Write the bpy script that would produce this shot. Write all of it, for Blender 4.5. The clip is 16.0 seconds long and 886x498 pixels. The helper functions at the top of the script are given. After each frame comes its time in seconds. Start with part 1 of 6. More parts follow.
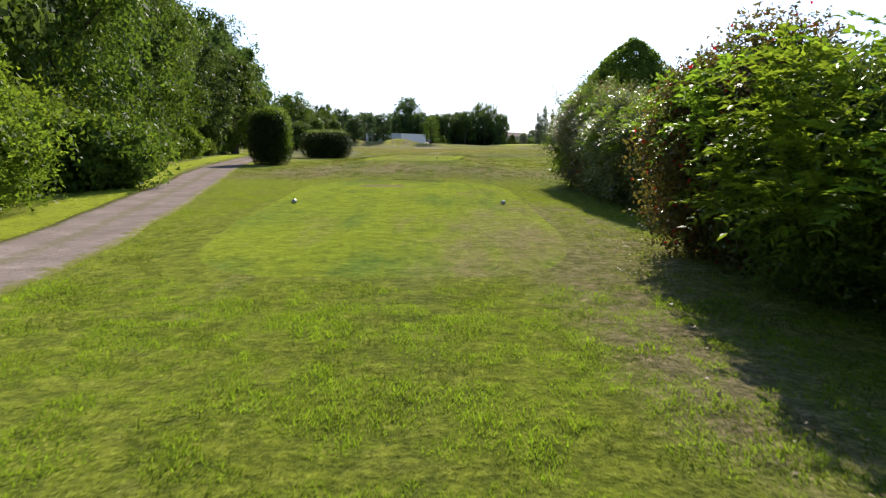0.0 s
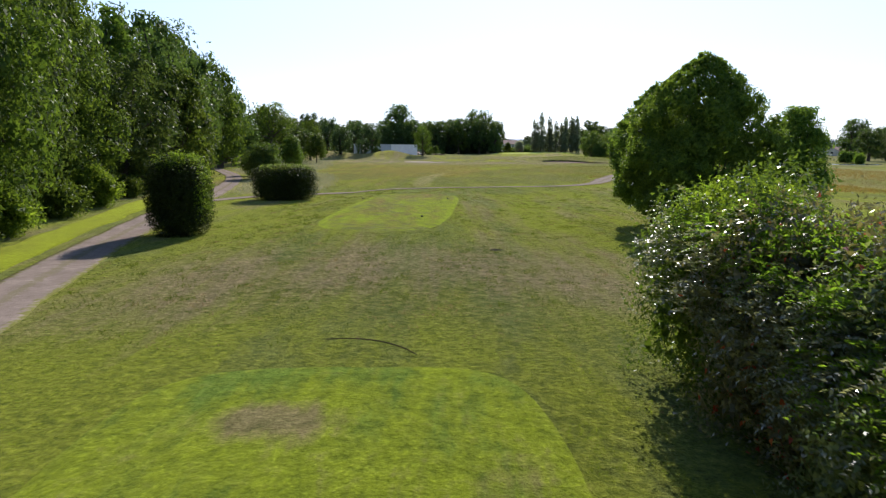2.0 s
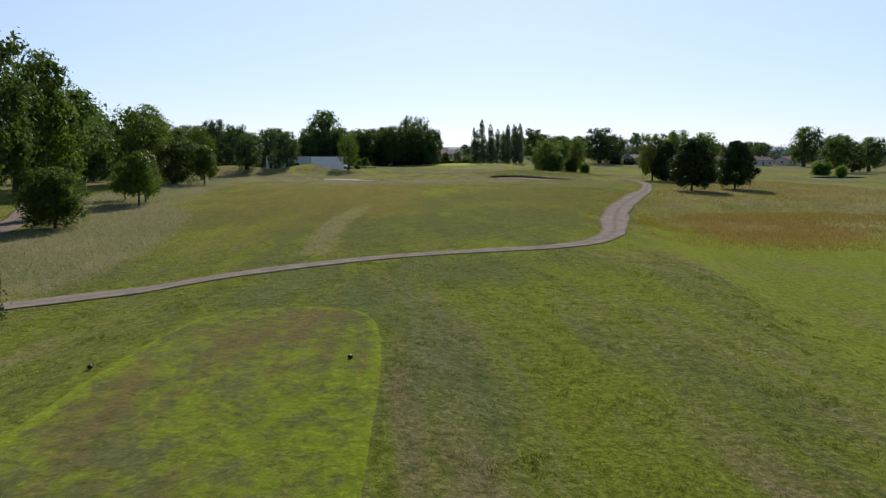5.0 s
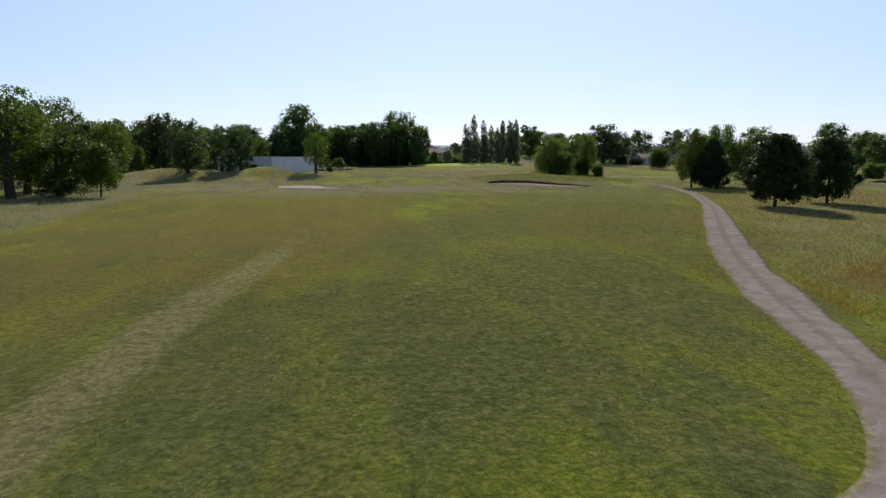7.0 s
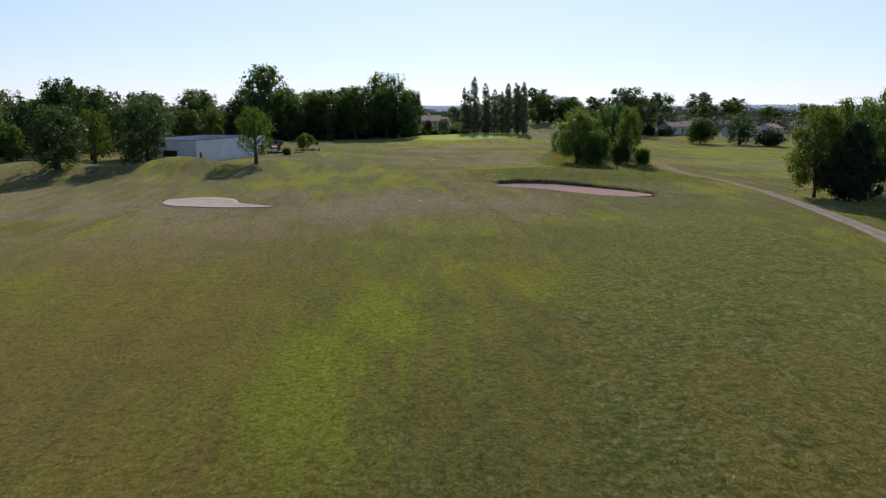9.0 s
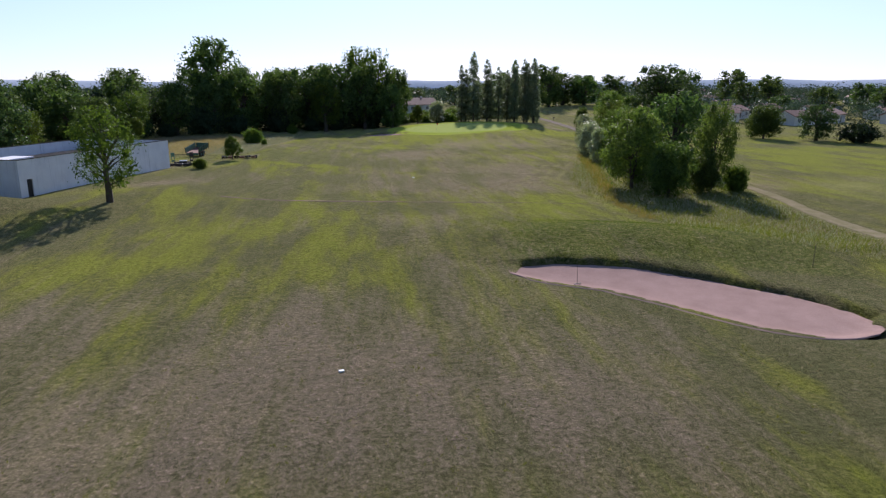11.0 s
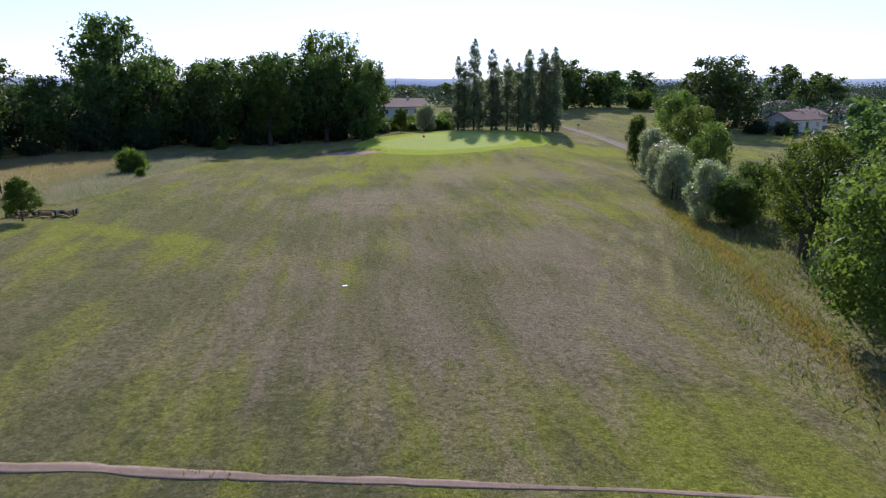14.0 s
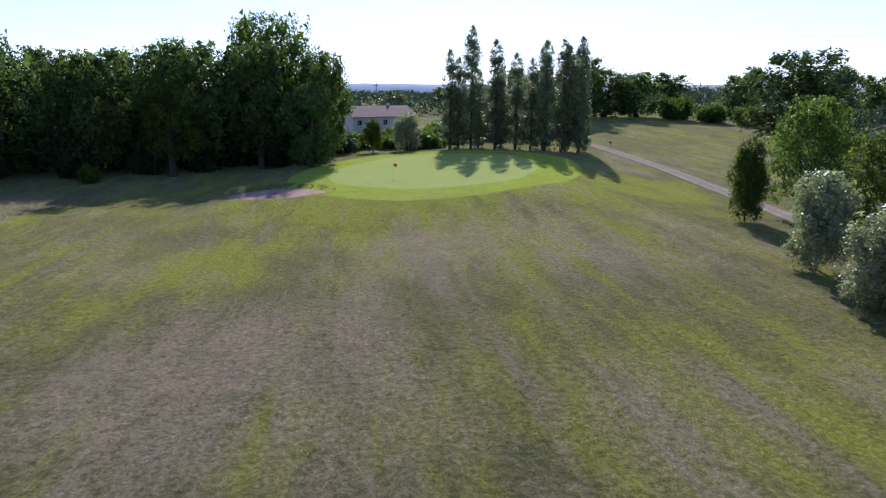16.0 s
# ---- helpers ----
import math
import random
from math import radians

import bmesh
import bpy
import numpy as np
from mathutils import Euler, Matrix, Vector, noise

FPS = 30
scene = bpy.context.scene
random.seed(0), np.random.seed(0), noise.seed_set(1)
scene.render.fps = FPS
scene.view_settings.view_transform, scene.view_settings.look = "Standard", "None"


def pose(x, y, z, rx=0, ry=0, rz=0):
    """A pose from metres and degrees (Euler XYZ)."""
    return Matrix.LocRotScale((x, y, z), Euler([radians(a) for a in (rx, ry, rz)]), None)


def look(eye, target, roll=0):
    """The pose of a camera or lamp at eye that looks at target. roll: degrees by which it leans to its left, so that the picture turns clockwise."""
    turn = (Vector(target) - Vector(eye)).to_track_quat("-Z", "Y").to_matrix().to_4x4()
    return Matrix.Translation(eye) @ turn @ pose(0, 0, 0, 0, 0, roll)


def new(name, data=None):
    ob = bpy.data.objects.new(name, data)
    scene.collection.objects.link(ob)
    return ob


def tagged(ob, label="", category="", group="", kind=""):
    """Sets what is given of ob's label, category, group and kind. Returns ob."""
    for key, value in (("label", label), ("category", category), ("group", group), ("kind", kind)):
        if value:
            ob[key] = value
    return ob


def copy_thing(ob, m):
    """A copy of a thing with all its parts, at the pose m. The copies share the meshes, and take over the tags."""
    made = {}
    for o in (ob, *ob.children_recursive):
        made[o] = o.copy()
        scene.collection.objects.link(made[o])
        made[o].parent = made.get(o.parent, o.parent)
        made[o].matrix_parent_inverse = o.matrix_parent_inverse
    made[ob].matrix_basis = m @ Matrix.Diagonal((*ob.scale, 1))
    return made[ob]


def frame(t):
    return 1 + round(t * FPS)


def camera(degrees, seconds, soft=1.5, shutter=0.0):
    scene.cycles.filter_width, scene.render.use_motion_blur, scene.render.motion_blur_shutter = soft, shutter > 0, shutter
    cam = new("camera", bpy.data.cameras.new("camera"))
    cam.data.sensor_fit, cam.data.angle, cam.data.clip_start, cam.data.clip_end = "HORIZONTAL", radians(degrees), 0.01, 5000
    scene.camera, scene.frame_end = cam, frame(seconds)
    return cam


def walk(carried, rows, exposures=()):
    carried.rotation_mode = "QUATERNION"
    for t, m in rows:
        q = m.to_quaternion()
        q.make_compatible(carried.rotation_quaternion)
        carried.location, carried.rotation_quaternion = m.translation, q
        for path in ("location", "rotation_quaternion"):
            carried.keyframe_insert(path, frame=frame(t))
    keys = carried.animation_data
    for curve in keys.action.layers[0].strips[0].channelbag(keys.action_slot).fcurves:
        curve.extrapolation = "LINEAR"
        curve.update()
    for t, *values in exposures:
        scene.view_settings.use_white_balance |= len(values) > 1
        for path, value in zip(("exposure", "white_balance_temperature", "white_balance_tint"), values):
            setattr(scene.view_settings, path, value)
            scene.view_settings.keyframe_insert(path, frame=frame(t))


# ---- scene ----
cam = camera(67.1, 16.0, soft=1.25, shutter=0.08)
METRES, EYE, TILT, LEAN, TURN = 294.0, 1.85, 0.0, 0.0, 0.0
ROWS = [
    (0.0, 0.0, 0.0, 0.0, 0.1, -9.08, -0.63),
    (0.5, 0.0003, 0.0126, 0.0023, 0.06, -8.99, -0.61),
    (1.0, 0.0007, 0.0262, 0.0048, -0.03, -8.92, -0.6),
    (1.5, 0.0009, 0.0406, 0.0077, -0.13, -8.88, -0.59),
    (2.0, 0.0012, 0.0555, 0.0101, -0.43, -8.79, -0.53),
    (2.5, 0.0015, 0.0709, 0.0122, -0.8, -8.69, -0.47),
    (3.0, 0.0018, 0.089, 0.0141, -1.21, -8.56, -0.44),
    (3.5, 0.0024, 0.1095, 0.0145, -1.82, -8.41, -0.44),
    (4.0, 0.0033, 0.1312, 0.0147, -2.97, -8.27, -0.41),
    (4.5, 0.0046, 0.1565, 0.0149, -5.2, -8.09, -0.37),
    (7.0, 0.0211, 0.2991, 0.0163, -6.92, -8.23, -0.31),
    (7.5, 0.0273, 0.338, 0.0188, -6.93, -8.39, -0.36),
    (8.0, 0.0337, 0.3797, 0.022, -6.96, -9.12, -0.23),
    (8.5, 0.0401, 0.4196, 0.026, -6.96, -10.42, -0.17),
    (11.0, 0.0751, 0.6302, 0.0395, -7.06, -13.65, -0.07),
    (11.5, 0.0812, 0.67, 0.0414, -7.08, -13.68, -0.12),
    (12.0, 0.0861, 0.7032, 0.0421, -7.08, -13.74, -0.15),
    (12.5, 0.0902, 0.7305, 0.0414, -7.05, -13.81, -0.21),
    (13.0, 0.0949, 0.7589, 0.0405, -7.06, -13.82, -0.18),
    (13.5, 0.1005, 0.7901, 0.0398, -7.09, -13.8, -0.14),
    (14.0, 0.1063, 0.8252, 0.0391, -7.17, -13.8, -0.17),
    (14.5, 0.1126, 0.8634, 0.0386, -7.25, -13.63, -0.22),
    (15.0, 0.1196, 0.9035, 0.0385, -7.33, -13.54, -0.22),
    (15.5, 0.1268, 0.9454, 0.0381, -7.37, -13.43, -0.27),
    (16.0, 0.1344, 0.9876, 0.0376, -7.36, -13.33, -0.33),
]
walk(cam, [(t, pose(0, 0, EYE, TILT, LEAN, TURN) @ pose(METRES * x, METRES * y, METRES * z, 90 + pitch, roll, yaw)) for t, x, y, z, yaw, pitch, roll in ROWS],
     exposures=[(0.0, 0.8, 6000, 15), (0.5, 0.85, 5960, 15), (1.0, 0.77, 5920, 15), (1.5, 0.67, 5880, 15), (2.5, 0.5, 5860, 15), (3.5, 0.44, 5850, 15), (4.5, 0.08, 5900, 15), (7.0, 0.0, 5850, 16), (8.5, 0.03, 5850, 17), (11.0, 0.22, 5600, 20), (13.0, 0.48, 5450, 21), (16.0, 0.52, 5250, 22)])
# ---- world, sun, exposure ----
SUN_AZ, SUN_EL = 10.5, 29.5
world = bpy.data.worlds.new("world")
scene.world = world
world.use_nodes = True
wn = world.node_tree
sky = wn.nodes.new("ShaderNodeTexSky")
sky.sky_type, sky.sun_disc = "NISHITA", False
sky.sun_elevation, sky.sun_rotation = radians(SUN_EL), radians(SUN_AZ)
sky.air_density, sky.dust_density, sky.ozone_density = 1.0, 0.2, 2.0
haze = wn.nodes.new("ShaderNodeMix")
haze.data_type = "RGBA"
haze.inputs[7].default_value = (8.9, 10.4, 13.7, 1)
wn.links.new(sky.outputs["Color"], haze.inputs[6])
# the haze is bright towards the sun and thins out away from it
toward = wn.nodes.new("ShaderNodeVectorMath")
toward.operation = "DOT_PRODUCT"
toward.inputs[1].default_value = (math.sin(radians(SUN_AZ)) * math.cos(radians(SUN_EL)), math.cos(radians(SUN_AZ)) * math.cos(radians(SUN_EL)), math.sin(radians(SUN_EL)))
heading = wn.nodes.new("ShaderNodeTexCoord")
wn.links.new(heading.outputs["Generated"], toward.inputs[0])
fade = wn.nodes.new("ShaderNodeMapRange")
fade.interpolation_type = "SMOOTHSTEP"
fade.inputs["From Min"].default_value, fade.inputs["From Max"].default_value = 0.42, 0.95
fade.inputs["To Min"].default_value, fade.inputs["To Max"].default_value = 0.0, 0.58
wn.links.new(toward.outputs["Value"], fade.inputs["Value"])
# and lies low, thinning out upwards
upward = wn.nodes.new("ShaderNodeSeparateXYZ")
wn.links.new(heading.outputs["Generated"], upward.inputs[0])
thin = wn.nodes.new("ShaderNodeMapRange")
thin.interpolation_type = "SMOOTHSTEP"
thin.inputs["From Min"].default_value, thin.inputs["From Max"].default_value = 0.2, 0.5
thin.inputs["To Min"].default_value, thin.inputs["To Max"].default_value = 1.0, 0.12
wn.links.new(upward.outputs["Z"], thin.inputs["Value"])
dense = wn.nodes.new("ShaderNodeMath")
dense.operation = "MULTIPLY"
wn.links.new(fade.outputs["Result"], dense.inputs[0])
wn.links.new(thin.outputs["Result"], dense.inputs[1])
wn.links.new(dense.outputs[0], haze.inputs[0])
wn.links.new(haze.outputs[2], wn.nodes["Background"].inputs["Color"])
wn.nodes["Background"].inputs["Strength"].default_value = 0.087

sun_data = bpy.data.lights.new("sun", "SUN")
sun_data.energy, sun_data.angle, sun_data.color = 5.0, radians(0.6), (1.0, 0.90, 0.74)
sun = new("sun", sun_data)
sa, se = radians(SUN_AZ), radians(SUN_EL)
sun.matrix_world = look((300 * math.sin(sa) * math.cos(se), 300 * math.cos(sa) * math.cos(se), 300 * math.sin(se)), (0, 0, 0))


# ---- materials ----
def shader(name):
    m = bpy.data.materials.new(name)
    m.use_nodes = True
    nt = m.node_tree
    return m, nt, nt.nodes["Principled BSDF"]


def node(nt, kind, **kw):
    n = nt.nodes.new(kind)
    for k, v in kw.items():
        n.inputs[k.replace("_", " ")].default_value = v
    return n


def place(nt, scale=(1, 1, 1), turn=0.0):
    g = nt.nodes.new("ShaderNodeNewGeometry")
    mp = nt.nodes.new("ShaderNodeMapping")
    mp.inputs["Scale"].default_value = scale
    mp.inputs["Rotation"].default_value = (0, 0, radians(turn))
    nt.links.new(g.outputs["Position"], mp.inputs["Vector"])
    return mp.outputs["Vector"]


def speckle(nt, vec, scale, detail=3.0, rough=0.6):
    n = node(nt, "ShaderNodeTexNoise", Scale=scale, Detail=detail, Roughness=rough)
    nt.links.new(vec, n.inputs["Vector"])
    return n.outputs["Fac"]


def span(nt, fac, a, b, lo=0.0, hi=1.0):
    r = node(nt, "ShaderNodeMapRange")
    r.inputs["From Min"].default_value, r.inputs["From Max"].default_value = a, b
    r.inputs["To Min"].default_value, r.inputs["To Max"].default_value = lo, hi
    nt.links.new(fac, r.inputs["Value"])
    return r.outputs["Result"]


def blend(nt, fac, a, b, how="MIX"):
    m = nt.nodes.new("ShaderNodeMix")
    m.data_type, m.blend_type = "RGBA", how
    for sock, v in ((m.inputs[0], fac), (m.inputs[6], a), (m.inputs[7], b)):
        if isinstance(v, bpy.types.NodeSocket):
            nt.links.new(v, sock)
        elif sock.type == "RGBA":
            sock.default_value = (*v, 1)
        else:
            sock.default_value = v
    return m.outputs[2]


def calc(nt, op, a, b):
    m = nt.nodes.new("ShaderNodeMath")
    m.operation = op
    for sock, v in ((m.inputs[0], a), (m.inputs[1], b)):
        if isinstance(v, bpy.types.NodeSocket):
            nt.links.new(v, sock)
        else:
            sock.default_value = v
    return m.outputs[0]


def relief(nt, bsdf, height, strength, dist):
    b = node(nt, "ShaderNodeBump", Strength=strength, Distance=dist)
    nt.links.new(height, b.inputs["Height"])
    nt.links.new(b.outputs["Normal"], bsdf.inputs["Normal"])


def turf(name, lush, dull, dry, attr=False, streak=0.5, tuft=0.5, patch=0.5, across=(1, 1, 1), sheen=0.58, blotch=1.0, spotty=(0.26, 0.052, 0.1), crisp=0.06):
    """Grass seen from above: tufts, mown streaks, dry patches, coarse rough and worn wheel marks."""
    m, nt, p = shader(name)
    pos = place(nt)
    big = span(nt, speckle(nt, place(nt, (0.13, 0.06, 0.1), 6.0), 1.0, 6.0, 0.62), 0.38, 0.62)
    mid = span(nt, speckle(nt, place(nt, across), 0.55, 8.0, 0.75), 0.38, 0.62)
    clump = speckle(nt, pos, 2.6, 6.0, 0.78)
    fine = speckle(nt, pos, 15.0, 3.0, 0.75)
    grit = speckle(nt, pos, 6.5, 4.0, 0.8)
    lines = span(nt, speckle(nt, place(nt, (0.9, 0.035, 1), 6.0), 1.0, 6.0, 0.72), 0.38, 0.62)
    narrow = span(nt, speckle(nt, place(nt, (2.6, 0.03, 1), 6.0), 1.0, 3.0, 0.6), 0.42, 0.66)
    lines = calc(nt, "ADD", calc(nt, "MULTIPLY", lines, 0.6), calc(nt, "MULTIPLY", narrow, 0.28))
    if attr:
        a = nt.nodes.new("ShaderNodeAttribute")
        a.attribute_name = "zone"
        s = nt.nodes.new("ShaderNodeSeparateColor")
        nt.links.new(a.outputs["Color"], s.inputs["Color"])
        b = nt.nodes.new("ShaderNodeAttribute")
        b.attribute_name = "mown"
        q = nt.nodes.new("ShaderNodeSeparateColor")
        nt.links.new(b.outputs["Color"], q.inputs["Color"])
        tone = span(nt, speckle(nt, place(nt, (0.3, 0.14, 0.1), -4.0), 1.3, 8.0, 0.7), 0.38, 0.62)
        deep = tuple(v * w for v, w in zip(dull, (0.52, 0.62, 0.5)))
        c = blend(nt, calc(nt, "ADD", calc(nt, "MULTIPLY", mid, 0.6), calc(nt, "MULTIPLY", tone, 0.4)), deep, dull)
        c = blend(nt, b.outputs["Alpha"], c, blend(nt, 1.0, c, (1.12, 1.37, 1.6), "MULTIPLY"))
        # bright patches, ragged and drawn out along the mowing
        f1 = speckle(nt, place(nt, spotty, 6.0), blotch, 10.0, 0.7)
        f1 = calc(nt, "ADD", f1, calc(nt, "MULTIPLY", calc(nt, "SUBTRACT", s.outputs["Blue"], 0.3), 0.33))
        f1 = calc(nt, "ADD", f1, calc(nt, "MULTIPLY", calc(nt, "SUBTRACT", clump, 0.5), 0.16))
        c = blend(nt, span(nt, f1, 0.51 - crisp, 0.51 + crisp, 0.0, 0.65), c, lush)
        c = blend(nt, span(nt, f1, 0.60 - crisp, 0.60 + crisp, 0.0, 0.65), c, tuple(v * w for v, w in zip(lush, (1.14, 1.22, 0.9))))
        c = blend(nt, span(nt, clump, 0.54, 0.66, 0.0, 0.22), c, (0.27, 0.225, 0.095))
        c = blend(nt, span(nt, a.outputs["Alpha"], 0.82, 1.0), c, blend(nt, 1.0, c, (1.06, 0.95, 1.9), "MULTIPLY"))
        # coarse rough: darker, greener, with pale dry flecks
        coarse = blend(nt, mid, (0.050, 0.070, 0.012), (0.135, 0.150, 0.028))
        coarse = blend(nt, span(nt, clump, 0.50, 0.62, 0.0, 0.8), coarse, (0.29, 0.235, 0.115))
        c = blend(nt, calc(nt, "MULTIPLY", q.outputs["Red"], 0.85), c, coarse)
        # dry patches
        f2 = speckle(nt, place(nt, (0.21, 0.042, 0.1), 8.0), 1.3 * blotch, 10.0, 0.7)
        f2 = calc(nt, "ADD", f2, calc(nt, "MULTIPLY", calc(nt, "SUBTRACT", s.outputs["Red"], 0.3), 0.42))
        f2 = calc(nt, "ADD", f2, calc(nt, "MULTIPLY", calc(nt, "SUBTRACT", lines, 0.5), 0.13 * streak * 2))
        f2 = calc(nt, "ADD", f2, calc(nt, "MULTIPLY", calc(nt, "SUBTRACT", clump, 0.5), 0.30))
        straw = blend(nt, a.outputs["Alpha"], (0.228, 0.164, 0.036), dry)
        straw = blend(nt, mid, straw, blend(nt, 1.0, straw, (0.66, 0.68, 0.72), "MULTIPLY"))
        c = blend(nt, span(nt, f2, 0.46, 0.70, 0.0, 0.80), c, straw)
        # worn wheel marks and bare strips
        w = calc(nt, "ADD", q.outputs["Green"], calc(nt, "MULTIPLY", calc(nt, "SUBTRACT", clump, 0.5), 0.8))
        c = blend(nt, span(nt, w, 0.3, 0.7, 0.0, 0.75), c, blend(nt, mid, (0.32, 0.265, 0.13), (0.23, 0.205, 0.085)))
        hay = blend(nt, big, (0.34, 0.265, 0.165), (0.20, 0.195, 0.080))
        c = blend(nt, span(nt, calc(nt, "ADD", s.outputs["Green"], calc(nt, "MULTIPLY", calc(nt, "SUBTRACT", clump, 0.5), 0.9)), 0.3, 0.95, 0.0, 0.7), c, hay)
        rust = calc(nt, "ADD", q.outputs["Blue"], calc(nt, "MULTIPLY", calc(nt, "SUBTRACT", clump, 0.5), 1.1))
        c = blend(nt, span(nt, rust, 0.35, 0.8, 0.0, 0.85), c, blend(nt, mid, (0.30, 0.155, 0.055), (0.17, 0.13, 0.04)))
    else:
        tone = span(nt, speckle(nt, place(nt, (0.21, 0.12, 0.1), -9.0), 1.7, 6.0, 0.65), 0.36, 0.64)
        c = blend(nt, span(nt, calc(nt, "ADD", calc(nt, "MULTIPLY", mid, 0.55), calc(nt, "MULTIPLY", tone, 0.6)), 0.25, 0.95, 0.0, min(1.0, patch + 0.3)), lush, dull)
        d = calc(nt, "ADD", calc(nt, "MULTIPLY", big, 0.6), calc(nt, "MULTIPLY", lines, streak))
        d = calc(nt, "ADD", d, calc(nt, "MULTIPLY", calc(nt, "SUBTRACT", clump, 0.5), 0.9))
        c = blend(nt, span(nt, d, 0.5, 1.1, 0.0, 0.85), c, dry)
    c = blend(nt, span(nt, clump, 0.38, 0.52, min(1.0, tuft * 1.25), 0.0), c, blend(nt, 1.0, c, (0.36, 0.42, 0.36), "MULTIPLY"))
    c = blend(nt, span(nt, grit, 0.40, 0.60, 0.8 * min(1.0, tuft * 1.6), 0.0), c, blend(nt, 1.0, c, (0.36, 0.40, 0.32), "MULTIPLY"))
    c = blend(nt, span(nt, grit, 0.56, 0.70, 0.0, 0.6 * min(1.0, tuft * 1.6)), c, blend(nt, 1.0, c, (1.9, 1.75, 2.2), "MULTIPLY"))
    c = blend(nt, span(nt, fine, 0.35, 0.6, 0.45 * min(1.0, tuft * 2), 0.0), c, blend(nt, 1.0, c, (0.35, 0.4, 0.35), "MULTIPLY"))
    nt.links.new(blend(nt, 1.0, c, (0.88, 0.88, 0.92), "MULTIPLY"), p.inputs["Base Color"])
    p.inputs["Roughness"].default_value = 1.0
    p.inputs["Specular IOR Level"].default_value = 0.0
    p.inputs["Sheen Weight"].default_value, p.inputs["Sheen Roughness"].default_value = sheen, 0.45
    nt.links.new(blend(nt, 0.4, blend(nt, 1.0, c, (4.5, 4.3, 4.0), "MULTIPLY"), (0.76, 0.755, 0.33)), p.inputs["Sheen Tint"])
    relief(nt, p, calc(nt, "ADD", calc(nt, "MULTIPLY", clump, 0.7), calc(nt, "MULTIPLY", calc(nt, "ADD", fine, grit), 0.3)), 0.9, 0.17)
    return m


def leafy(name, a, b, through_light=0.4, gloss=0.5, odd=None, shine=0.06, patch=0.6, warm=(1.3, 1.35, 0.6)):
    """Leaves: colour varies from leaf to leaf, light shines through."""
    m, nt, p = shader(name)
    g = nt.nodes.new("ShaderNodeNewGeometry")
    o = nt.nodes.new("ShaderNodeObjectInfo")
    c = blend(nt, g.outputs["Random Per Island"], a, b)
    c = blend(nt, span(nt, speckle(nt, place(nt), patch, 3.0), 0.35, 0.65, 0.0, 0.55 if patch < 1 else 0.9), c, b)
    if odd:
        c = blend(nt, calc(nt, "GREATER_THAN", g.outputs["Random Per Island"], 0.972), c, odd)
    h = node(nt, "ShaderNodeHueSaturation")
    nt.links.new(span(nt, o.outputs["Random"], 0, 1, 0.482, 0.512), h.inputs["Hue"])
    nt.links.new(span(nt, o.outputs["Random"], 0, 1, 0.8, 1.2), h.inputs["Value"])
    nt.links.new(c, h.inputs["Color"])
    nt.links.new(h.outputs["Color"], p.inputs["Base Color"])
    p.inputs["Roughness"].default_value = gloss
    p.inputs["Specular IOR Level"].default_value = shine
    t = nt.nodes.new("ShaderNodeBsdfTranslucent")
    glow = blend(nt, 1.0, h.outputs["Color"], warm, "MULTIPLY")
    nt.links.new(glow, t.inputs["Color"])
    mx = nt.nodes.new("ShaderNodeMixShader")
    mx.inputs["Fac"].default_value = through_light
    nt.links.new(p.outputs["BSDF"], mx.inputs[1])
    nt.links.new(t.outputs["BSDF"], mx.inputs[2])
    nt.links.new(mx.outputs["Shader"], nt.nodes["Material Output"].inputs["Surface"])
    return m


def surface(name, a, b, scale=4.0, rough=0.8, metal=0.0, grain=30.0, bump=0.3, dist=0.02, spec=0.4):
    m, nt, p = shader(name)
    pos = place(nt)
    c = blend(nt, span(nt, speckle(nt, pos, scale, 5.0, 0.65), 0.3, 0.7), a, b)
    f = speckle(nt, pos, grain, 3.0)
    c = blend(nt, span(nt, f, 0.3, 0.7, 0.25, 0.0), c, tuple(v * 0.5 for v in a))
    nt.links.new(c, p.inputs["Base Color"])
    p.inputs["Roughness"].default_value, p.inputs["Metallic"].default_value = rough, metal
    p.inputs["Specular IOR Level"].default_value = spec
    relief(nt, p, f, bump, dist)
    return m


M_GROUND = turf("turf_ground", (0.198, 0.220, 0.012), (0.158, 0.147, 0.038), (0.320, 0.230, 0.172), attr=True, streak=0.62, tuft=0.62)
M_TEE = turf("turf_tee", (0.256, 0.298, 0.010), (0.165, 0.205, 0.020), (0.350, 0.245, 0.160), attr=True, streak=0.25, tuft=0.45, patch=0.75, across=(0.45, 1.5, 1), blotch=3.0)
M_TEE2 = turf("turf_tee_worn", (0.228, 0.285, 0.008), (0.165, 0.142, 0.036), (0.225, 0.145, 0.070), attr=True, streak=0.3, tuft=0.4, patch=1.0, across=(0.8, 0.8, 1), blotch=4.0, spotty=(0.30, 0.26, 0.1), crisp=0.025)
M_GREEN = turf("turf_green", (0.275, 0.315, 0.085), (0.235, 0.275, 0.072), (0.26, 0.28, 0.09), streak=0.15, tuft=0.06, patch=0.4)
M_FRINGE = turf("turf_fringe", (0.265, 0.320, 0.024), (0.200, 0.240, 0.030), (0.25, 0.24, 0.08), streak=0.2, tuft=0.25, patch=0.6)
# lighter turf; the sunlight on this strip is put into its colour
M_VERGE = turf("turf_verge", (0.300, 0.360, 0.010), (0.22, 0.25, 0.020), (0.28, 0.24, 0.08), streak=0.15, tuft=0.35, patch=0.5)


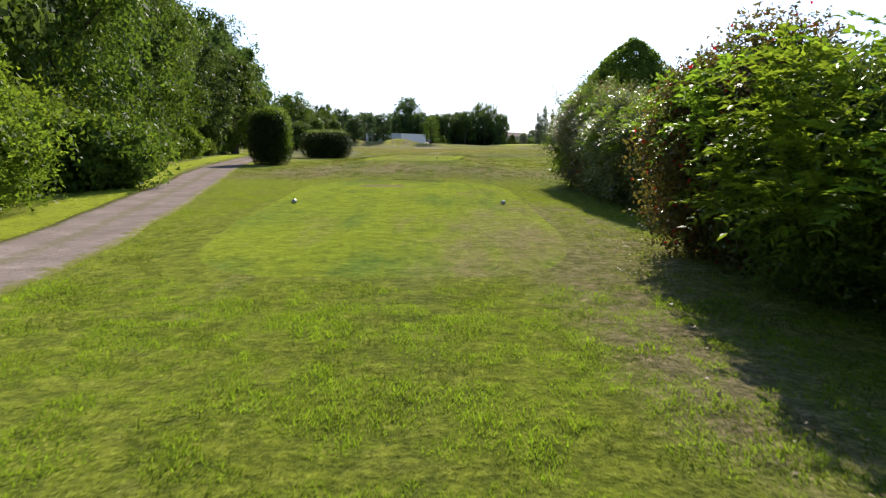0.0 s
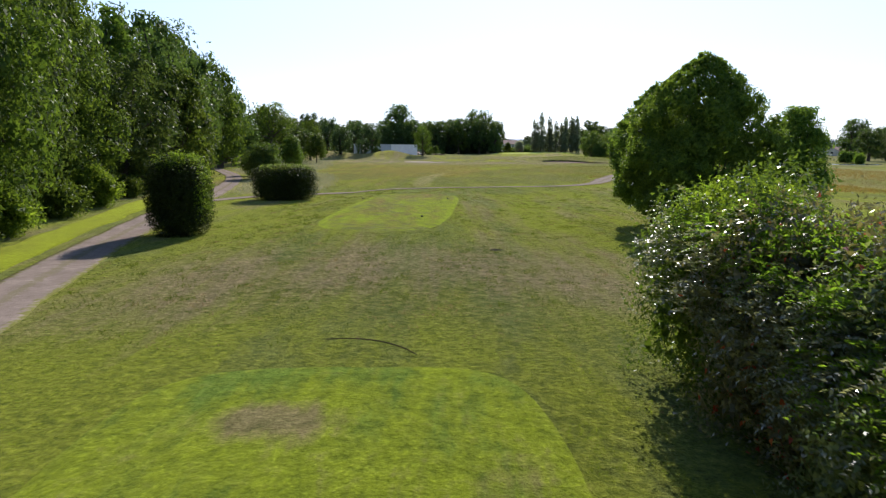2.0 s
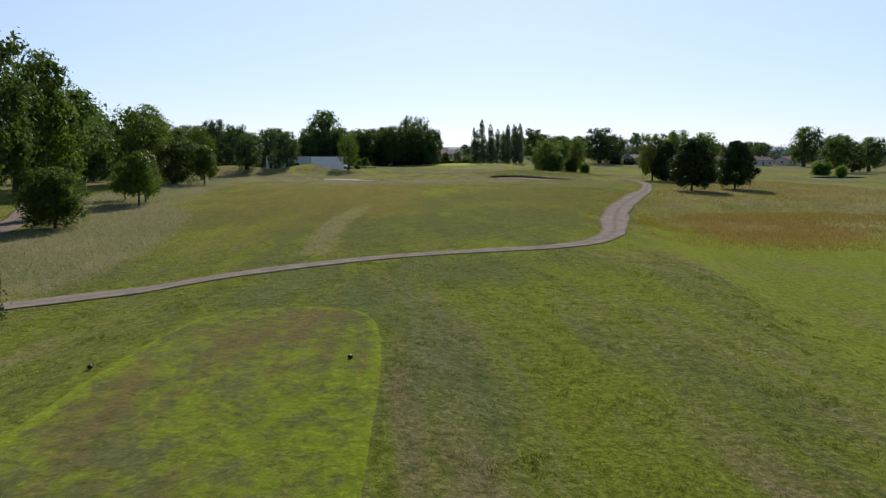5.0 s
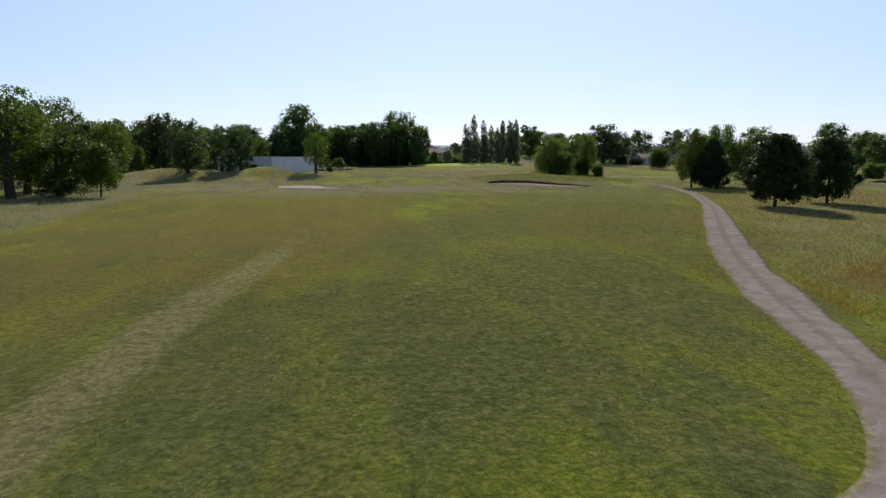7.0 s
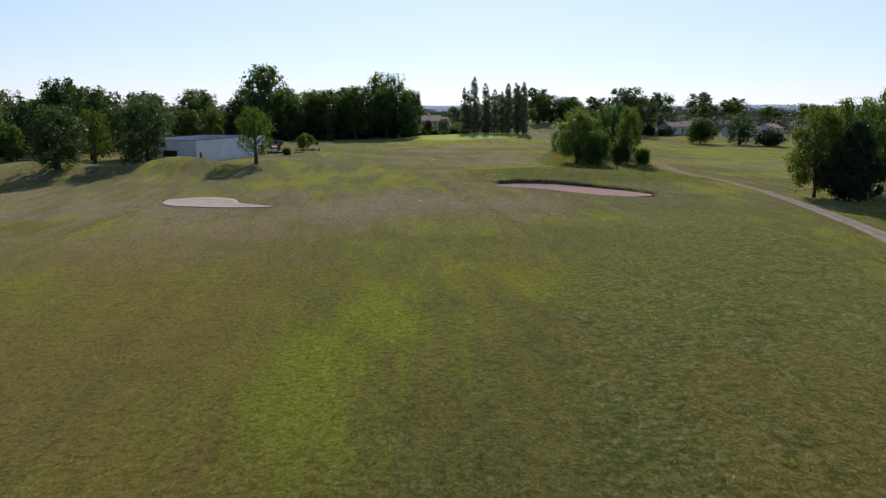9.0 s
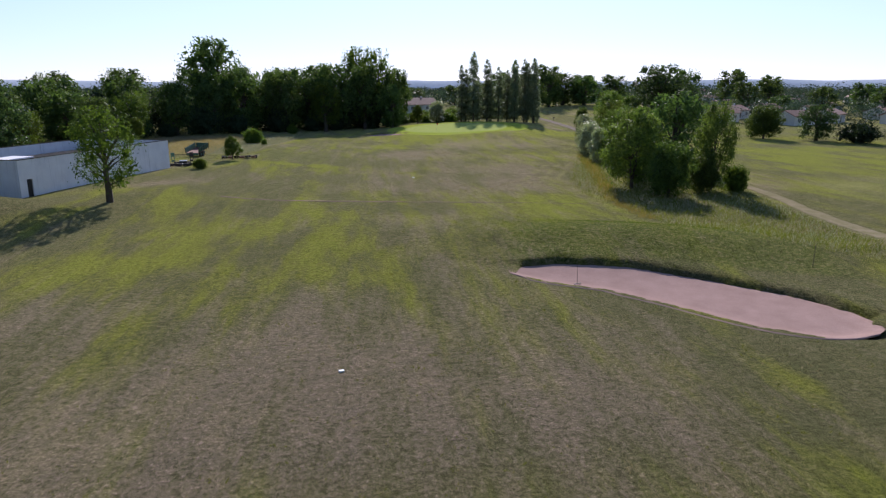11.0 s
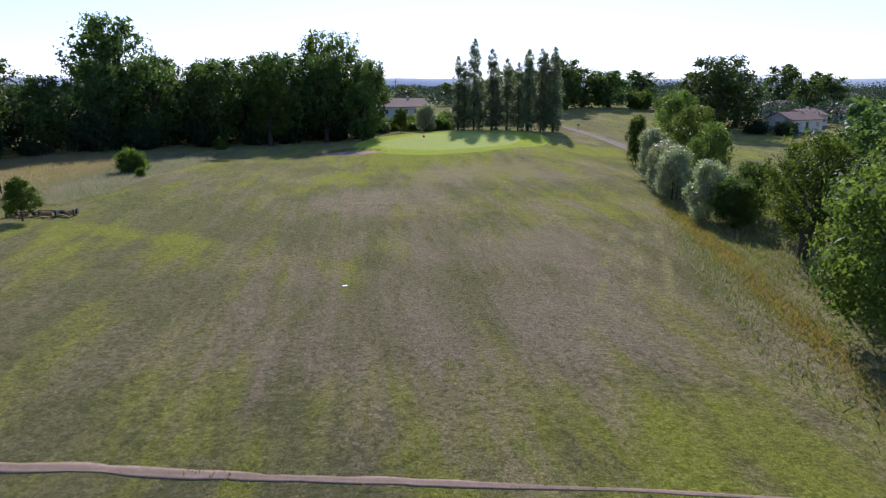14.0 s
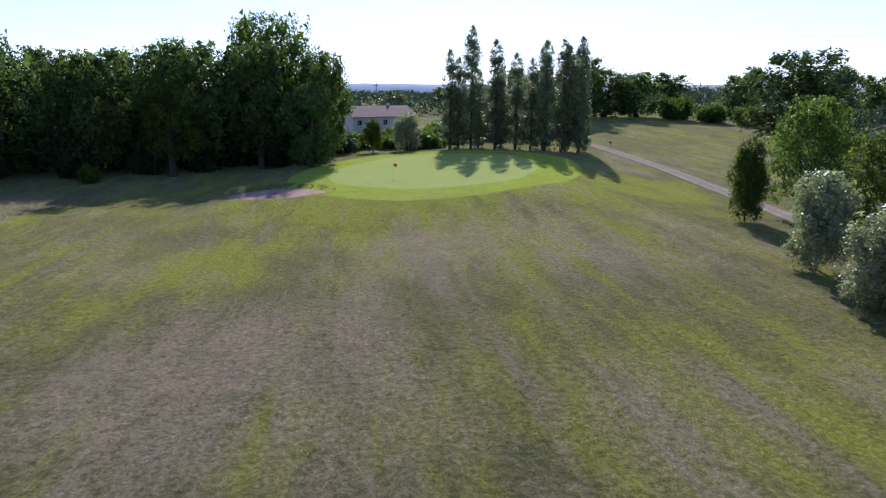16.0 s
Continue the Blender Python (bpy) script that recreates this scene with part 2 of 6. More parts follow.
def gravel(name, light, dark, grass):
    """Path gravel: two worn wheel lanes, grass creeping in from the edges and the middle."""
    m, nt, p = shader(name)
    pos = place(nt)
    a = nt.nodes.new("ShaderNodeAttribute")
    a.attribute_name = "lane"
    n1 = speckle(nt, pos, 0.8, 6.0, 0.7)
    n2 = speckle(nt, pos, 3.5, 5.0, 0.75)
    stones = speckle(nt, pos, 26.0, 2.0, 0.7)
    lane = a.outputs["Fac"]
    c = blend(nt, span(nt, n1, 0.35, 0.65), light, dark)
    c = blend(nt, span(nt, n2, 0.42, 0.62, 0.0, 0.5), c, dark)
    mid = calc(nt, "ADD", span(nt, lane, 0.05, 0.34, 0.34, 0.0), calc(nt, "SUBTRACT", n2, 0.5))
    c = blend(nt, span(nt, mid, 0.12, 0.34, 0.0, 0.65), c, tuple(0.5 * u + 0.5 * v for u, v in zip(dark, grass)))
    edge = calc(nt, "ADD", lane, calc(nt, "MULTIPLY", calc(nt, "SUBTRACT", n2, 0.5), 1.1))
    c = blend(nt, span(nt, edge, 0.78, 1.0, 0.0, 0.95), c, grass)
    c = blend(nt, span(nt, stones, 0.38, 0.62, 0.4, 0.0), c, tuple(v * 0.5 for v in dark))
    nt.links.new(c, p.inputs["Base Color"])
    p.inputs["Roughness"].default_value, p.inputs["Specular IOR Level"].default_value = 0.97, 0.0
    relief(nt, p, calc(nt, "ADD", n2, calc(nt, "MULTIPLY", stones, 0.4)), 0.6, 0.05)
    return m


M_GRAVEL = gravel("gravel_path", (0.40, 0.345, 0.29), (0.25, 0.205, 0.165), (0.16, 0.155, 0.05))
M_TRENCH = gravel("trench_soil", (0.34, 0.245, 0.20), (0.24, 0.175, 0.135), (0.17, 0.155, 0.07))
M_GRAVEL_DARK = gravel("worn_gravel", (0.37, 0.305, 0.265), (0.235, 0.19, 0.16), (0.17, 0.18, 0.03))
M_SAND = surface("bunker_sand", (0.44, 0.305, 0.265), (0.35, 0.24, 0.205), 0.6, 0.95, 0, 9.0, 0.6, 0.05, 0.0)
M_SAND_PALE = surface("pale_sand", (0.52, 0.44, 0.37), (0.42, 0.35, 0.29), 0.6, 0.95, 0, 9.0, 0.5, 0.05, 0.0)
M_CLADDING = surface("dark_boards", (0.035, 0.032, 0.030), (0.060, 0.050, 0.042), 1.5, 0.8, 0, 12.0, 0.4, 0.03)
M_SANDY = surface("sandy_track", (0.33, 0.27, 0.18), (0.20, 0.185, 0.085), 0.7, 0.95, 0, 10.0, 0.5, 0.03, 0.0)
M_SOIL = surface("bare_soil", (0.10, 0.075, 0.05), (0.06, 0.05, 0.03), 3.0, 0.95, 0, 14.0, 0.5, 0.02, 0.0)
M_BARK = surface("bark", (0.095, 0.075, 0.055), (0.05, 0.04, 0.03), 6.0, 0.9, 0, 40.0, 0.8, 0.03)
M_OAK = leafy("leaf_oak", (0.128, 0.184, 0.052), (0.054, 0.088, 0.032), 0.44, warm=(1.25, 1.3, 0.6))
M_WOOD = leafy("leaf_wood", (0.148, 0.210, 0.034), (0.054, 0.090, 0.022), 0.43, warm=(1.3, 1.3, 0.55))
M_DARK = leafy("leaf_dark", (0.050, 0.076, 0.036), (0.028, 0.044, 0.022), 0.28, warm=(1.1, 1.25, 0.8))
M_SHADY = leafy("leaf_shady", (0.094, 0.136, 0.048), (0.046, 0.074, 0.030), 0.40, warm=(1.15, 1.25, 0.7))
M_LIME = leafy("leaf_bright", (0.240, 0.315, 0.040), (0.088, 0.138, 0.024), 0.52)
M_HORN = leafy("leaf_hornbeam", (0.205, 0.270, 0.044), (0.080, 0.124, 0.028), 0.48)
M_POP = leafy("leaf_poplar", (0.250, 0.285, 0.165), (0.125, 0.155, 0.090), 0.46, 0.45, shine=0.25, warm=(1.15, 1.2, 0.85))
M_SILVER = leafy("leaf_silver", (0.430, 0.460, 0.345), (0.200, 0.235, 0.140), 0.36, 0.42, shine=0.4)
M_LAUREL = leafy("leaf_laurel", (0.165, 0.235, 0.034), (0.060, 0.096, 0.022), 0.46, 0.40, shine=0.25)
# leaf colour darkened for the shaded side of the plants
M_CLIP = leafy("leaf_clipped_shade", (0.060, 0.092, 0.018), (0.022, 0.036, 0.012), 0.25, 0.5, shine=0.12)
# young leaves; part of their brightness stands in for sunlight
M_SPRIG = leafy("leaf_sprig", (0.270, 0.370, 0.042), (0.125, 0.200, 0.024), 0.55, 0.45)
M_HEDGE_FAR = leafy("leaf_greyish", (0.290, 0.310, 0.150), (0.085, 0.105, 0.048), 0.36, 0.32, shine=0.7)
M_RUSSET = leafy("leaf_russet", (0.270, 0.220, 0.115), (0.085, 0.085, 0.040), 0.36, 0.32, odd=(0.42, 0.06, 0.03), shine=0.7)
# glossy leaves, coloured pale grey to put sky glints on the hedge
M_GLINT = leafy("leaf_glint", (0.420, 0.415, 0.330), (0.200, 0.205, 0.140), 0.35, 0.26, shine=0.9)
M_SPRIG_GREY = leafy("leaf_sprig_grey", (0.250, 0.300, 0.070), (0.120, 0.160, 0.045), 0.5, 0.5)
M_CLUMP = leafy("leaf_clump", (0.180, 0.245, 0.052), (0.070, 0.106, 0.030), 0.50, 0.5, shine=0.08, warm=(1.2, 1.25, 0.6))
M_ALDER = leafy("leaf_alder", (0.125, 0.180, 0.042), (0.050, 0.078, 0.024), 0.46, 0.5)
M_LITTER = leafy("dead_leaf", (0.42, 0.35, 0.22), (0.20, 0.13, 0.07), 0.1)
M_PHOTINIA = leafy("leaf_photinia", (0.200, 0.145, 0.048), (0.075, 0.080, 0.030), 0.45, 0.38, odd=(0.45, 0.04, 0.018), shine=0.3)
M_FAR = leafy("leaf_far", (0.075, 0.100, 0.060), (0.042, 0.062, 0.042), 0.3, warm=(1.05, 1.2, 0.9))
M_BLADE = leafy("grass_blade", (0.270, 0.365, 0.020), (0.150, 0.205, 0.022), 0.6, 0.7, patch=2.4)
M_TUFT = leafy("grass_tuft", (0.140, 0.175, 0.022), (0.075, 0.105, 0.018), 0.55, 0.7, patch=2.0)
M_WEED = leafy("grass_weedy", (0.200, 0.205, 0.045), (0.095, 0.115, 0.026), 0.5, 0.7, patch=0.4)
M_FAIRWAY = leafy("grass_fairway", (0.215, 0.215, 0.030), (0.125, 0.135, 0.026), 0.5, 0.7, patch=2.0)
M_HAY = leafy("grass_long", (0.420, 0.395, 0.290), (0.220, 0.250, 0.130), 0.35, 0.7, warm=(1.1, 1.1, 0.9))
M_RUST = leafy("grass_rust", (0.30, 0.165, 0.070), (0.17, 0.145, 0.040), 0.4, 0.7)
M_TAN = leafy("grass_tan", (0.40, 0.30, 0.215), (0.25, 0.20, 0.120), 0.35, 0.7)
M_RENDERWALL, _nt, _p = shader("painted_wall")
_c = blend(_nt, span(_nt, speckle(_nt, place(_nt), 0.5, 5.0), 0.3, 0.7), (0.82, 0.81, 0.83), (0.70, 0.69, 0.72))
_drip = span(_nt, speckle(_nt, place(_nt, (1.6, 1.6, 0.12)), 1.0, 6.0, 0.7), 0.56, 0.72, 0.0, 0.55)
_nt.links.new(blend(_nt, _drip, _c, (0.33, 0.32, 0.33)), _p.inputs["Base Color"])
_p.inputs["Roughness"].default_value = 0.9
relief(_nt, _p, speckle(_nt, place(_nt), 8.0), 0.15, 0.01)
M_HOUSE = surface("house_plaster", (0.72, 0.70, 0.66), (0.62, 0.60, 0.56), 0.5, 0.9, 0, 6.0, 0.1, 0.01)
M_TILE = surface("roof_tile", (0.30, 0.165, 0.125), (0.21, 0.120, 0.095), 1.6, 0.85, 0, 5.0, 0.6, 0.06)
M_ROOF = surface("flat_roof", (0.040, 0.040, 0.043), (0.066, 0.063, 0.06), 0.7, 1.0, 0, 8.0, 0.2, 0.01, 0.03)
M_BLACK = surface("dark_steel", (0.03, 0.03, 0.032), (0.055, 0.045, 0.04), 5.0, 0.55, 0.6, 30.0, 0.3, 0.01)
M_TRAILER = surface("trailer_green", (0.03, 0.12, 0.085), (0.05, 0.10, 0.07), 2.0, 0.5, 0.1, 20.0, 0.2, 0.01)
M_RUSTY = surface("rusty_floor", (0.32, 0.16, 0.12), (0.22, 0.12, 0.09), 2.0, 0.8, 0.1, 12.0, 0.3, 0.01)
M_SILVERY = surface("grey_metal", (0.42, 0.43, 0.45), (0.30, 0.31, 0.33), 5.0, 0.4, 0.7, 30.0, 0.2, 0.01)
M_RUBBER = surface("rubber", (0.025, 0.025, 0.025), (0.04, 0.038, 0.035), 6.0, 0.85)
M_WHITE = surface("white_paint", (0.80, 0.80, 0.78), (0.70, 0.70, 0.67), 8.0, 0.5)
M_RED = surface("red_cloth", (0.65, 0.06, 0.04), (0.50, 0.05, 0.03), 6.0, 0.8)
M_POST = surface("post_wood", (0.16, 0.13, 0.09), (0.10, 0.085, 0.06), 9.0, 0.85)
# pale blue-grey: the distance haze is put into the hills' base colour
M_HILL = surface("hill_haze", (0.60, 0.65, 0.73), (0.53, 0.59, 0.67), 0.02, 1.0, 0, 0.06, 0.3, 3.0, 0.0)
M_GLASS, _nt, _p = shader("dark_glass")
_p.inputs["Base Color"].default_value, _p.inputs["Roughness"].default_value = (0.03, 0.035, 0.045, 1), 0.08
M_WATER, _nt, _p = shader("pond_water")
_p.inputs["Base Color"].default_value, _p.inputs["Roughness"].default_value = (0.03, 0.04, 0.045, 1), 0.06
relief(_nt, _p, speckle(_nt, place(_nt), 1.2), 0.08, 0.05)


# ---- mesh helpers ----
def raw(name, verts, faces, mats, parent=None, smooth=False):
    """One mesh object from numpy arrays; faces is (n, k)."""
    verts, faces = np.asarray(verts, np.float32), np.asarray(faces, np.int32)
    me = bpy.data.meshes.new(name)
    me.vertices.add(len(verts))
    me.vertices.foreach_set("co", verts.ravel())
    k = faces.shape[1]
    me.loops.add(faces.size)
    me.loops.foreach_set("vertex_index", faces.ravel())
    me.polygons.add(len(faces))
    me.polygons.foreach_set("loop_start", np.arange(0, faces.size, k, dtype=np.int32))
    if smooth:
        me.polygons.foreach_set("use_smooth", np.ones(len(faces), bool))
    for m in (mats if isinstance(mats, (list, tuple)) else [mats]):
        me.materials.append(m)
    me.update(calc_edges=True)
    ob = new(name, me)
    ob.parent = parent
    return ob


def part(name, bm, material, parent=None, label="", smooth=False):
    me = bpy.data.meshes.new(name)
    bm.to_mesh(me)
    bm.free()
    me.materials.append(material)
    if smooth:
        me.polygons.foreach_set("use_smooth", np.ones(len(me.polygons), bool))
    ob = new(name, me)
    ob.parent = parent
    if label:
        ob["label"] = label
    return ob


def box(bm, x0, x1, y0, y1, z0, z1, bevel=0.0):
    made = bmesh.ops.create_cube(bm, size=1.0, matrix=Matrix.Translation(((x0 + x1) / 2, (y0 + y1) / 2, (z0 + z1) / 2)) @ Matrix.Diagonal((x1 - x0, y1 - y0, z1 - z0, 1)))
    if bevel:
        edges = list({e for v in made["verts"] for e in v.link_edges})
        bmesh.ops.bevel(bm, geom=edges, offset=bevel, segments=2, affect="EDGES", profile=0.6)
    return bm


def rod(bm, a, b, r0, r1=None, seg=10):
    a, b = Vector(a), Vector(b)
    q = (b - a).to_track_quat("Z", "Y").to_matrix().to_4x4()
    bmesh.ops.create_cone(bm, cap_ends=True, segments=seg, radius1=r0, radius2=r0 if r1 is None else r1, depth=(b - a).length, matrix=Matrix.Translation((a + b) / 2) @ q)
    return bm


def fresh():
    return bmesh.new()


def lattice(ix, iy, seed):
    h = np.sin(ix * 127.1 + iy * 311.7 + seed * 74.7) * 43758.5453
    return h - np.floor(h)


def waves(x, y, scale, seed=0, octaves=3):
    """Smooth value noise in 0..1 on arrays."""
    total, amp, norm = 0.0, 1.0, 0.0
    for o in range(octaves):
        u, v = x / scale + 17.3 * o, y / scale - 9.1 * o
        i, j = np.floor(u), np.floor(v)
        f, g = u - i, v - j
        f, g = f * f * (3 - 2 * f), g * g * (3 - 2 * g)
        s = seed + 13 * o
        total = total + amp * ((lattice(i, j, s) * (1 - f) + lattice(i + 1, j, s) * f) * (1 - g) + (lattice(i, j + 1, s) * (1 - f) + lattice(i + 1, j + 1, s) * f) * g)
        norm, amp, scale = norm + amp, amp * 0.5, scale * 0.5
    return total / norm


def bell(x, y, cx, cy, sx, sy, turn=0.0):
    c, s = math.cos(radians(turn)), math.sin(radians(turn))
    u, v = (x - cx) * c + (y - cy) * s, -(x - cx) * s + (y - cy) * c
    return np.exp(-0.5 * ((u / sx) ** 2 + (v / sy) ** 2))


def pad(x, y, cx, cy, rx, ry, turn=0.0, power=4.0, soft=0.25):
    """1 inside a rounded rectangle, falling to 0 outside."""
    c, s = math.cos(radians(turn)), math.sin(radians(turn))
    u, v = (x - cx) * c + (y - cy) * s, -(x - cx) * s + (y - cy) * c
    d = (np.abs(u / rx) ** power + np.abs(v / ry) ** power) ** (1 / power)
    return np.clip((1 + soft - d) / soft, 0, 1)


def line_distance(x, y, pts):
    best = np.full(x.shape, 1e9)
    for (ax, ay), (bx, by) in zip(pts[:-1], pts[1:]):
        dx, dy = bx - ax, by - ay
        t = np.clip(((x - ax) * dx + (y - ay) * dy) / (dx * dx + dy * dy), 0, 1)
        best = np.minimum(best, np.hypot(x - ax - t * dx, y - ay - t * dy))
    return best


def line_margin(x, y, pts):
    """Distance from the edge of a band along (x, y, width) points; negative inside."""
    best = np.full(x.shape, 1e9)
    for (ax, ay, aw), (bx, by, bw) in zip(pts[:-1], pts[1:]):
        dx, dy = bx - ax, by - ay
        t = np.clip(((x - ax) * dx + (y - ay) * dy) / (dx * dx + dy * dy), 0, 1)
        best = np.minimum(best, np.hypot(x - ax - t * dx, y - ay - t * dy) - (aw + (bw - aw) * t) / 2)
    return best


# tees, green and bunkers: centre, half widths, turn in degrees, power of the rounded outline
TEE_A = (-1.25, 19.5, 3.75, 10.8, 2.0, 5.0)
TEE_B = (-2.15, 65.2, 3.8, 14.4, -4.0, 4.2)
GREEN = (52.5, 394.0, 15.0, 23.0, -24.0, 2.3)
FRINGE = (53.0, 392.5, 20.5, 30.0, -24.0, 2.2)
SAND_LINE = [(32.9, 232.2, 0.3), (33.3, 232.2, 1.8), (34.2, 232.2, 3.6), (36.5, 231.3, 5.4), (40.5, 229.3, 6.6), (44.6, 225.2, 8.0), (47.3, 221.9, 8.6), (49.1, 219.7, 7.4), (50.1, 218.5, 5.4), (50.7, 217.8, 3.0), (51.0, 217.4, 0.5)]
SAND_B = [(-9.6, 219.6, 0.4), (-9.0, 219.3, 2.6), (-7.4, 218.4, 6.6), (-4.6, 216.9, 7.6), (-2.2, 214.8, 4.6), (0.8, 213.5, 2.4), (3.6, 212.6, 0.6)]
BUNKER_C = (29.6, 374.5, 6.0, 4.0, -10.0, 2.2)


def inside(x, y, poly, soft):
    """0 outside a polygon, rising to 1 over a rim of that width inside it."""
    x, y = np.asarray(x, float), np.asarray(y, float)
    inn = np.zeros(x.shape, bool)
    for (ax, ay), (bx, by) in zip(poly, poly[1:] + poly[:1]):
        cross = (ay > y) != (by > y)
        inn ^= cross & (x < (bx - ax) * (y - ay) / (by - ay if by != ay else 1e-9) + ax)
    d = line_distance(x, y, poly + poly[:1])
    return np.where(inn, np.clip(d / soft, 0, 1), 0.0)


# the hollow beside the second tee, and the areas of coarse grass
HOLLOW = [(29.5, 124), (23.4, 104), (20.0, 87), (17.3, 77.6), (16.4, 72.6), (20.5, 68.5), (36, 60), (62, 66), (74, 108), (62, 138), (46, 137), (34, 130)]
RUST_BED = [(33.5, 127), (45, 133), (53, 124), (50, 110), (39, 101), (30.5, 107)]
ROUGH_A = [(18.5, 144), (19.6, 154), (21.3, 161.5), (24.2, 172.6), (32.5, 189.5), (44.9, 209.2), (55, 208), (51, 180), (43, 160), (34, 141), (27, 128)]
ROUGH_B = [(32.2, 233), (34, 240), (36, 247), (50, 249), (60, 240), (58, 226), (50, 229), (43, 233)]
ROUGH_C = [(1.5, 100), (3.6, 130), (6, 152), (13, 158), (19, 146), (26, 130), (24, 117), (18, 103), (9, 99)]
ROUGH_D = [(-13, 28), (-3, 33), (6, 30), (9, 40), (4, 49), (-8, 48), (-13, 40)]
# the bank of rough grass round the clump of trees
BANK = [(66.5, 317), (57, 282), (53.0, 267), (51.0, 250), (52.5, 239), (58, 232.5), (63, 229), (68, 231), (69.5, 240), (71, 252), (74, 263), (76.5, 285), (72, 318)]
# the meadow before the dark wood, and its mown edge
MEADOW = [(-32, 324), (-8, 319), (0.0, 317.5), (2.1, 325.5), (2.8, 344), (5.4, 366.5), (4, 380), (-32, 380)]
GREEN_DIP = [(2, 311), (12.7, 304), (20.5, 300), (19, 295), (15.7, 293), (8.6, 300), (0, 303)]


def height(x, y, dug=True):
    """Height of the ground, with or without the pit of the long bunker."""
    x, y = np.asarray(x, float), np.asarray(y, float)
    z = 0.35 * (waves(x, y, 26, 3, 2) - 0.5) * np.clip((np.hypot(x, y - 20) - 30) / 30, 0, 1)
    z = z + 0.05 * pad(x, y, *TEE_A, soft=0.6)
    z = z + 0.45 * pad(x, y, *TEE_B, soft=1.1)
    z = z + 0.75 * bell(x, y, 33, 158, 6.5, 11, -20)
    z = z + 1.5 * bell(x, y, 47, 238.5, 12, 4.2, -18) + 0.5 * bell(x, y, 40, 247, 12, 8)
    z = z + 0.8 * bell(x, y, -13, 288, 13, 26) + 2.5 * bell(x, y, -16.5, 255, 5.5, 5) + 2.6 * bell(x, y, -38, 250, 9, 6)
    z = z + 0.9 * bell(x, y, -3, 268, 7, 8) + 0.8 * bell(x, y, 5, 330, 12, 12)
    z = z + 0.85 * pad(x, y, *FRINGE, soft=0.45) + 0.7 * bell(x, y, 63, 366, 9, 7)
    z = z - 0.35 * bell(x, y, 41, 112, 12, 7, 10) - 0.85 * inside(x, y, HOLLOW, 3.2)
    z = z + 4.3 * bell(x, y, 126, 505, 42, 56) + 4.5 * bell(x, y, 310, 610, 130, 120)
    m = line_margin(x, y, SAND_LINE)
    beyond = np.clip(((x - 42) * 0.6 + (y - 226.5) * 0.8) / 1.5, 0, 1)
    z = z + 0.22 * beyond * np.clip((m - 0.3) / 0.7, 0, 1) * np.exp(-np.maximum(m, 0) / 6)
    if dug:
        z = z - 0.6 * np.clip((-0.65 + 0.95 * beyond - m) / (1.2 - 0.7 * beyond), 0, 1)
    z = z - 0.5 * np.clip((-0.8 - line_margin(x, y, SAND_B)) / 1.0, 0, 1)
    for b, deep in ((BUNKER_C, 0.5),):
        z = z - deep * pad(x, y, *b, soft=0.22)
    return z


def high(x, y):
    return float(height(np.array([x]), np.array([y]))[0])


def rounded_sheet(name, spec, material, lift, rim=0.05, wobble=0.02, rings=14, spokes=72, seed=1, taper=0.0):
    """A mown or sandy patch laid on the ground, with a turned-down rim."""
    cx, cy, rx, ry, turn, power = spec
    a = np.linspace(0, 2 * np.pi, spokes, endpoint=False)
    r = 1 / (np.abs(np.cos(a)) ** power + np.abs(np.sin(a)) ** power) ** (1 / power)
    r = r * (1 + wobble * (2 * waves(np.cos(a) * 3 + 5, np.sin(a) * 3 + 5, 1.0, seed) - 1))
    c, s = math.cos(radians(turn)), math.sin(radians(turn))
    V, F = [], []
    f = np.concatenate([np.linspace(0.03, 0.975, rings), [1.0]])
    for k, q in enumerate(f):
        u, v = q * r * np.cos(a) * rx * (1 + taper * q * r * np.sin(a)), q * r * np.sin(a) * ry
        x, y = cx + u * c - v * s, cy + u * s + v * c
        z = height(x, y) + (lift if k < rings else -0.012)
        V.append(np.stack([x, y, z], 1))
    V = np.concatenate(V)
    for k in range(rings):
        i = np.arange(spokes)
        j = (i + 1) % spokes
        F.append(np.stack([k * spokes + i, (k + 1) * spokes + i, (k + 1) * spokes + j, k * spokes + j], 1))
    F = np.concatenate(F)
    i = np.arange(0, spokes, 2)
    n = len(V)
    V = np.concatenate([V, [[cx, cy, high(cx, cy) + lift]]])
    j = (i + 1) % spokes
    k2 = (i + 2) % spokes
    F = np.concatenate([F, np.stack([np.full(len(i), n), i, j, k2], 1)])
    return raw(name, V, F, material, smooth=True)


def smooth_line(points, step=1.0):
    """Points of a smooth line through the given ones (x, y, width)."""
    p = np.array(points, float)
    p = np.concatenate([[2 * p[0] - p[1]], p, [2 * p[-1] - p[-2]]])
    out = []
    for i in range(1, len(p) - 2):
        n = max(2, int(np.hypot(*(p[i + 1] - p[i])[:2]) / step))
        t = np.linspace(0, 1, n, endpoint=False)[:, None]
        out.append(0.5 * (2 * p[i] + (p[i + 1] - p[i - 1]) * t + (2 * p[i - 1] - 5 * p[i] + 4 * p[i + 1] - p[i + 2]) * t ** 2 + (3 * p[i] - p[i - 1] - 3 * p[i + 1] + p[i + 2]) * t ** 3))
    out.append(p[-2:-1])
    return np.concatenate(out)


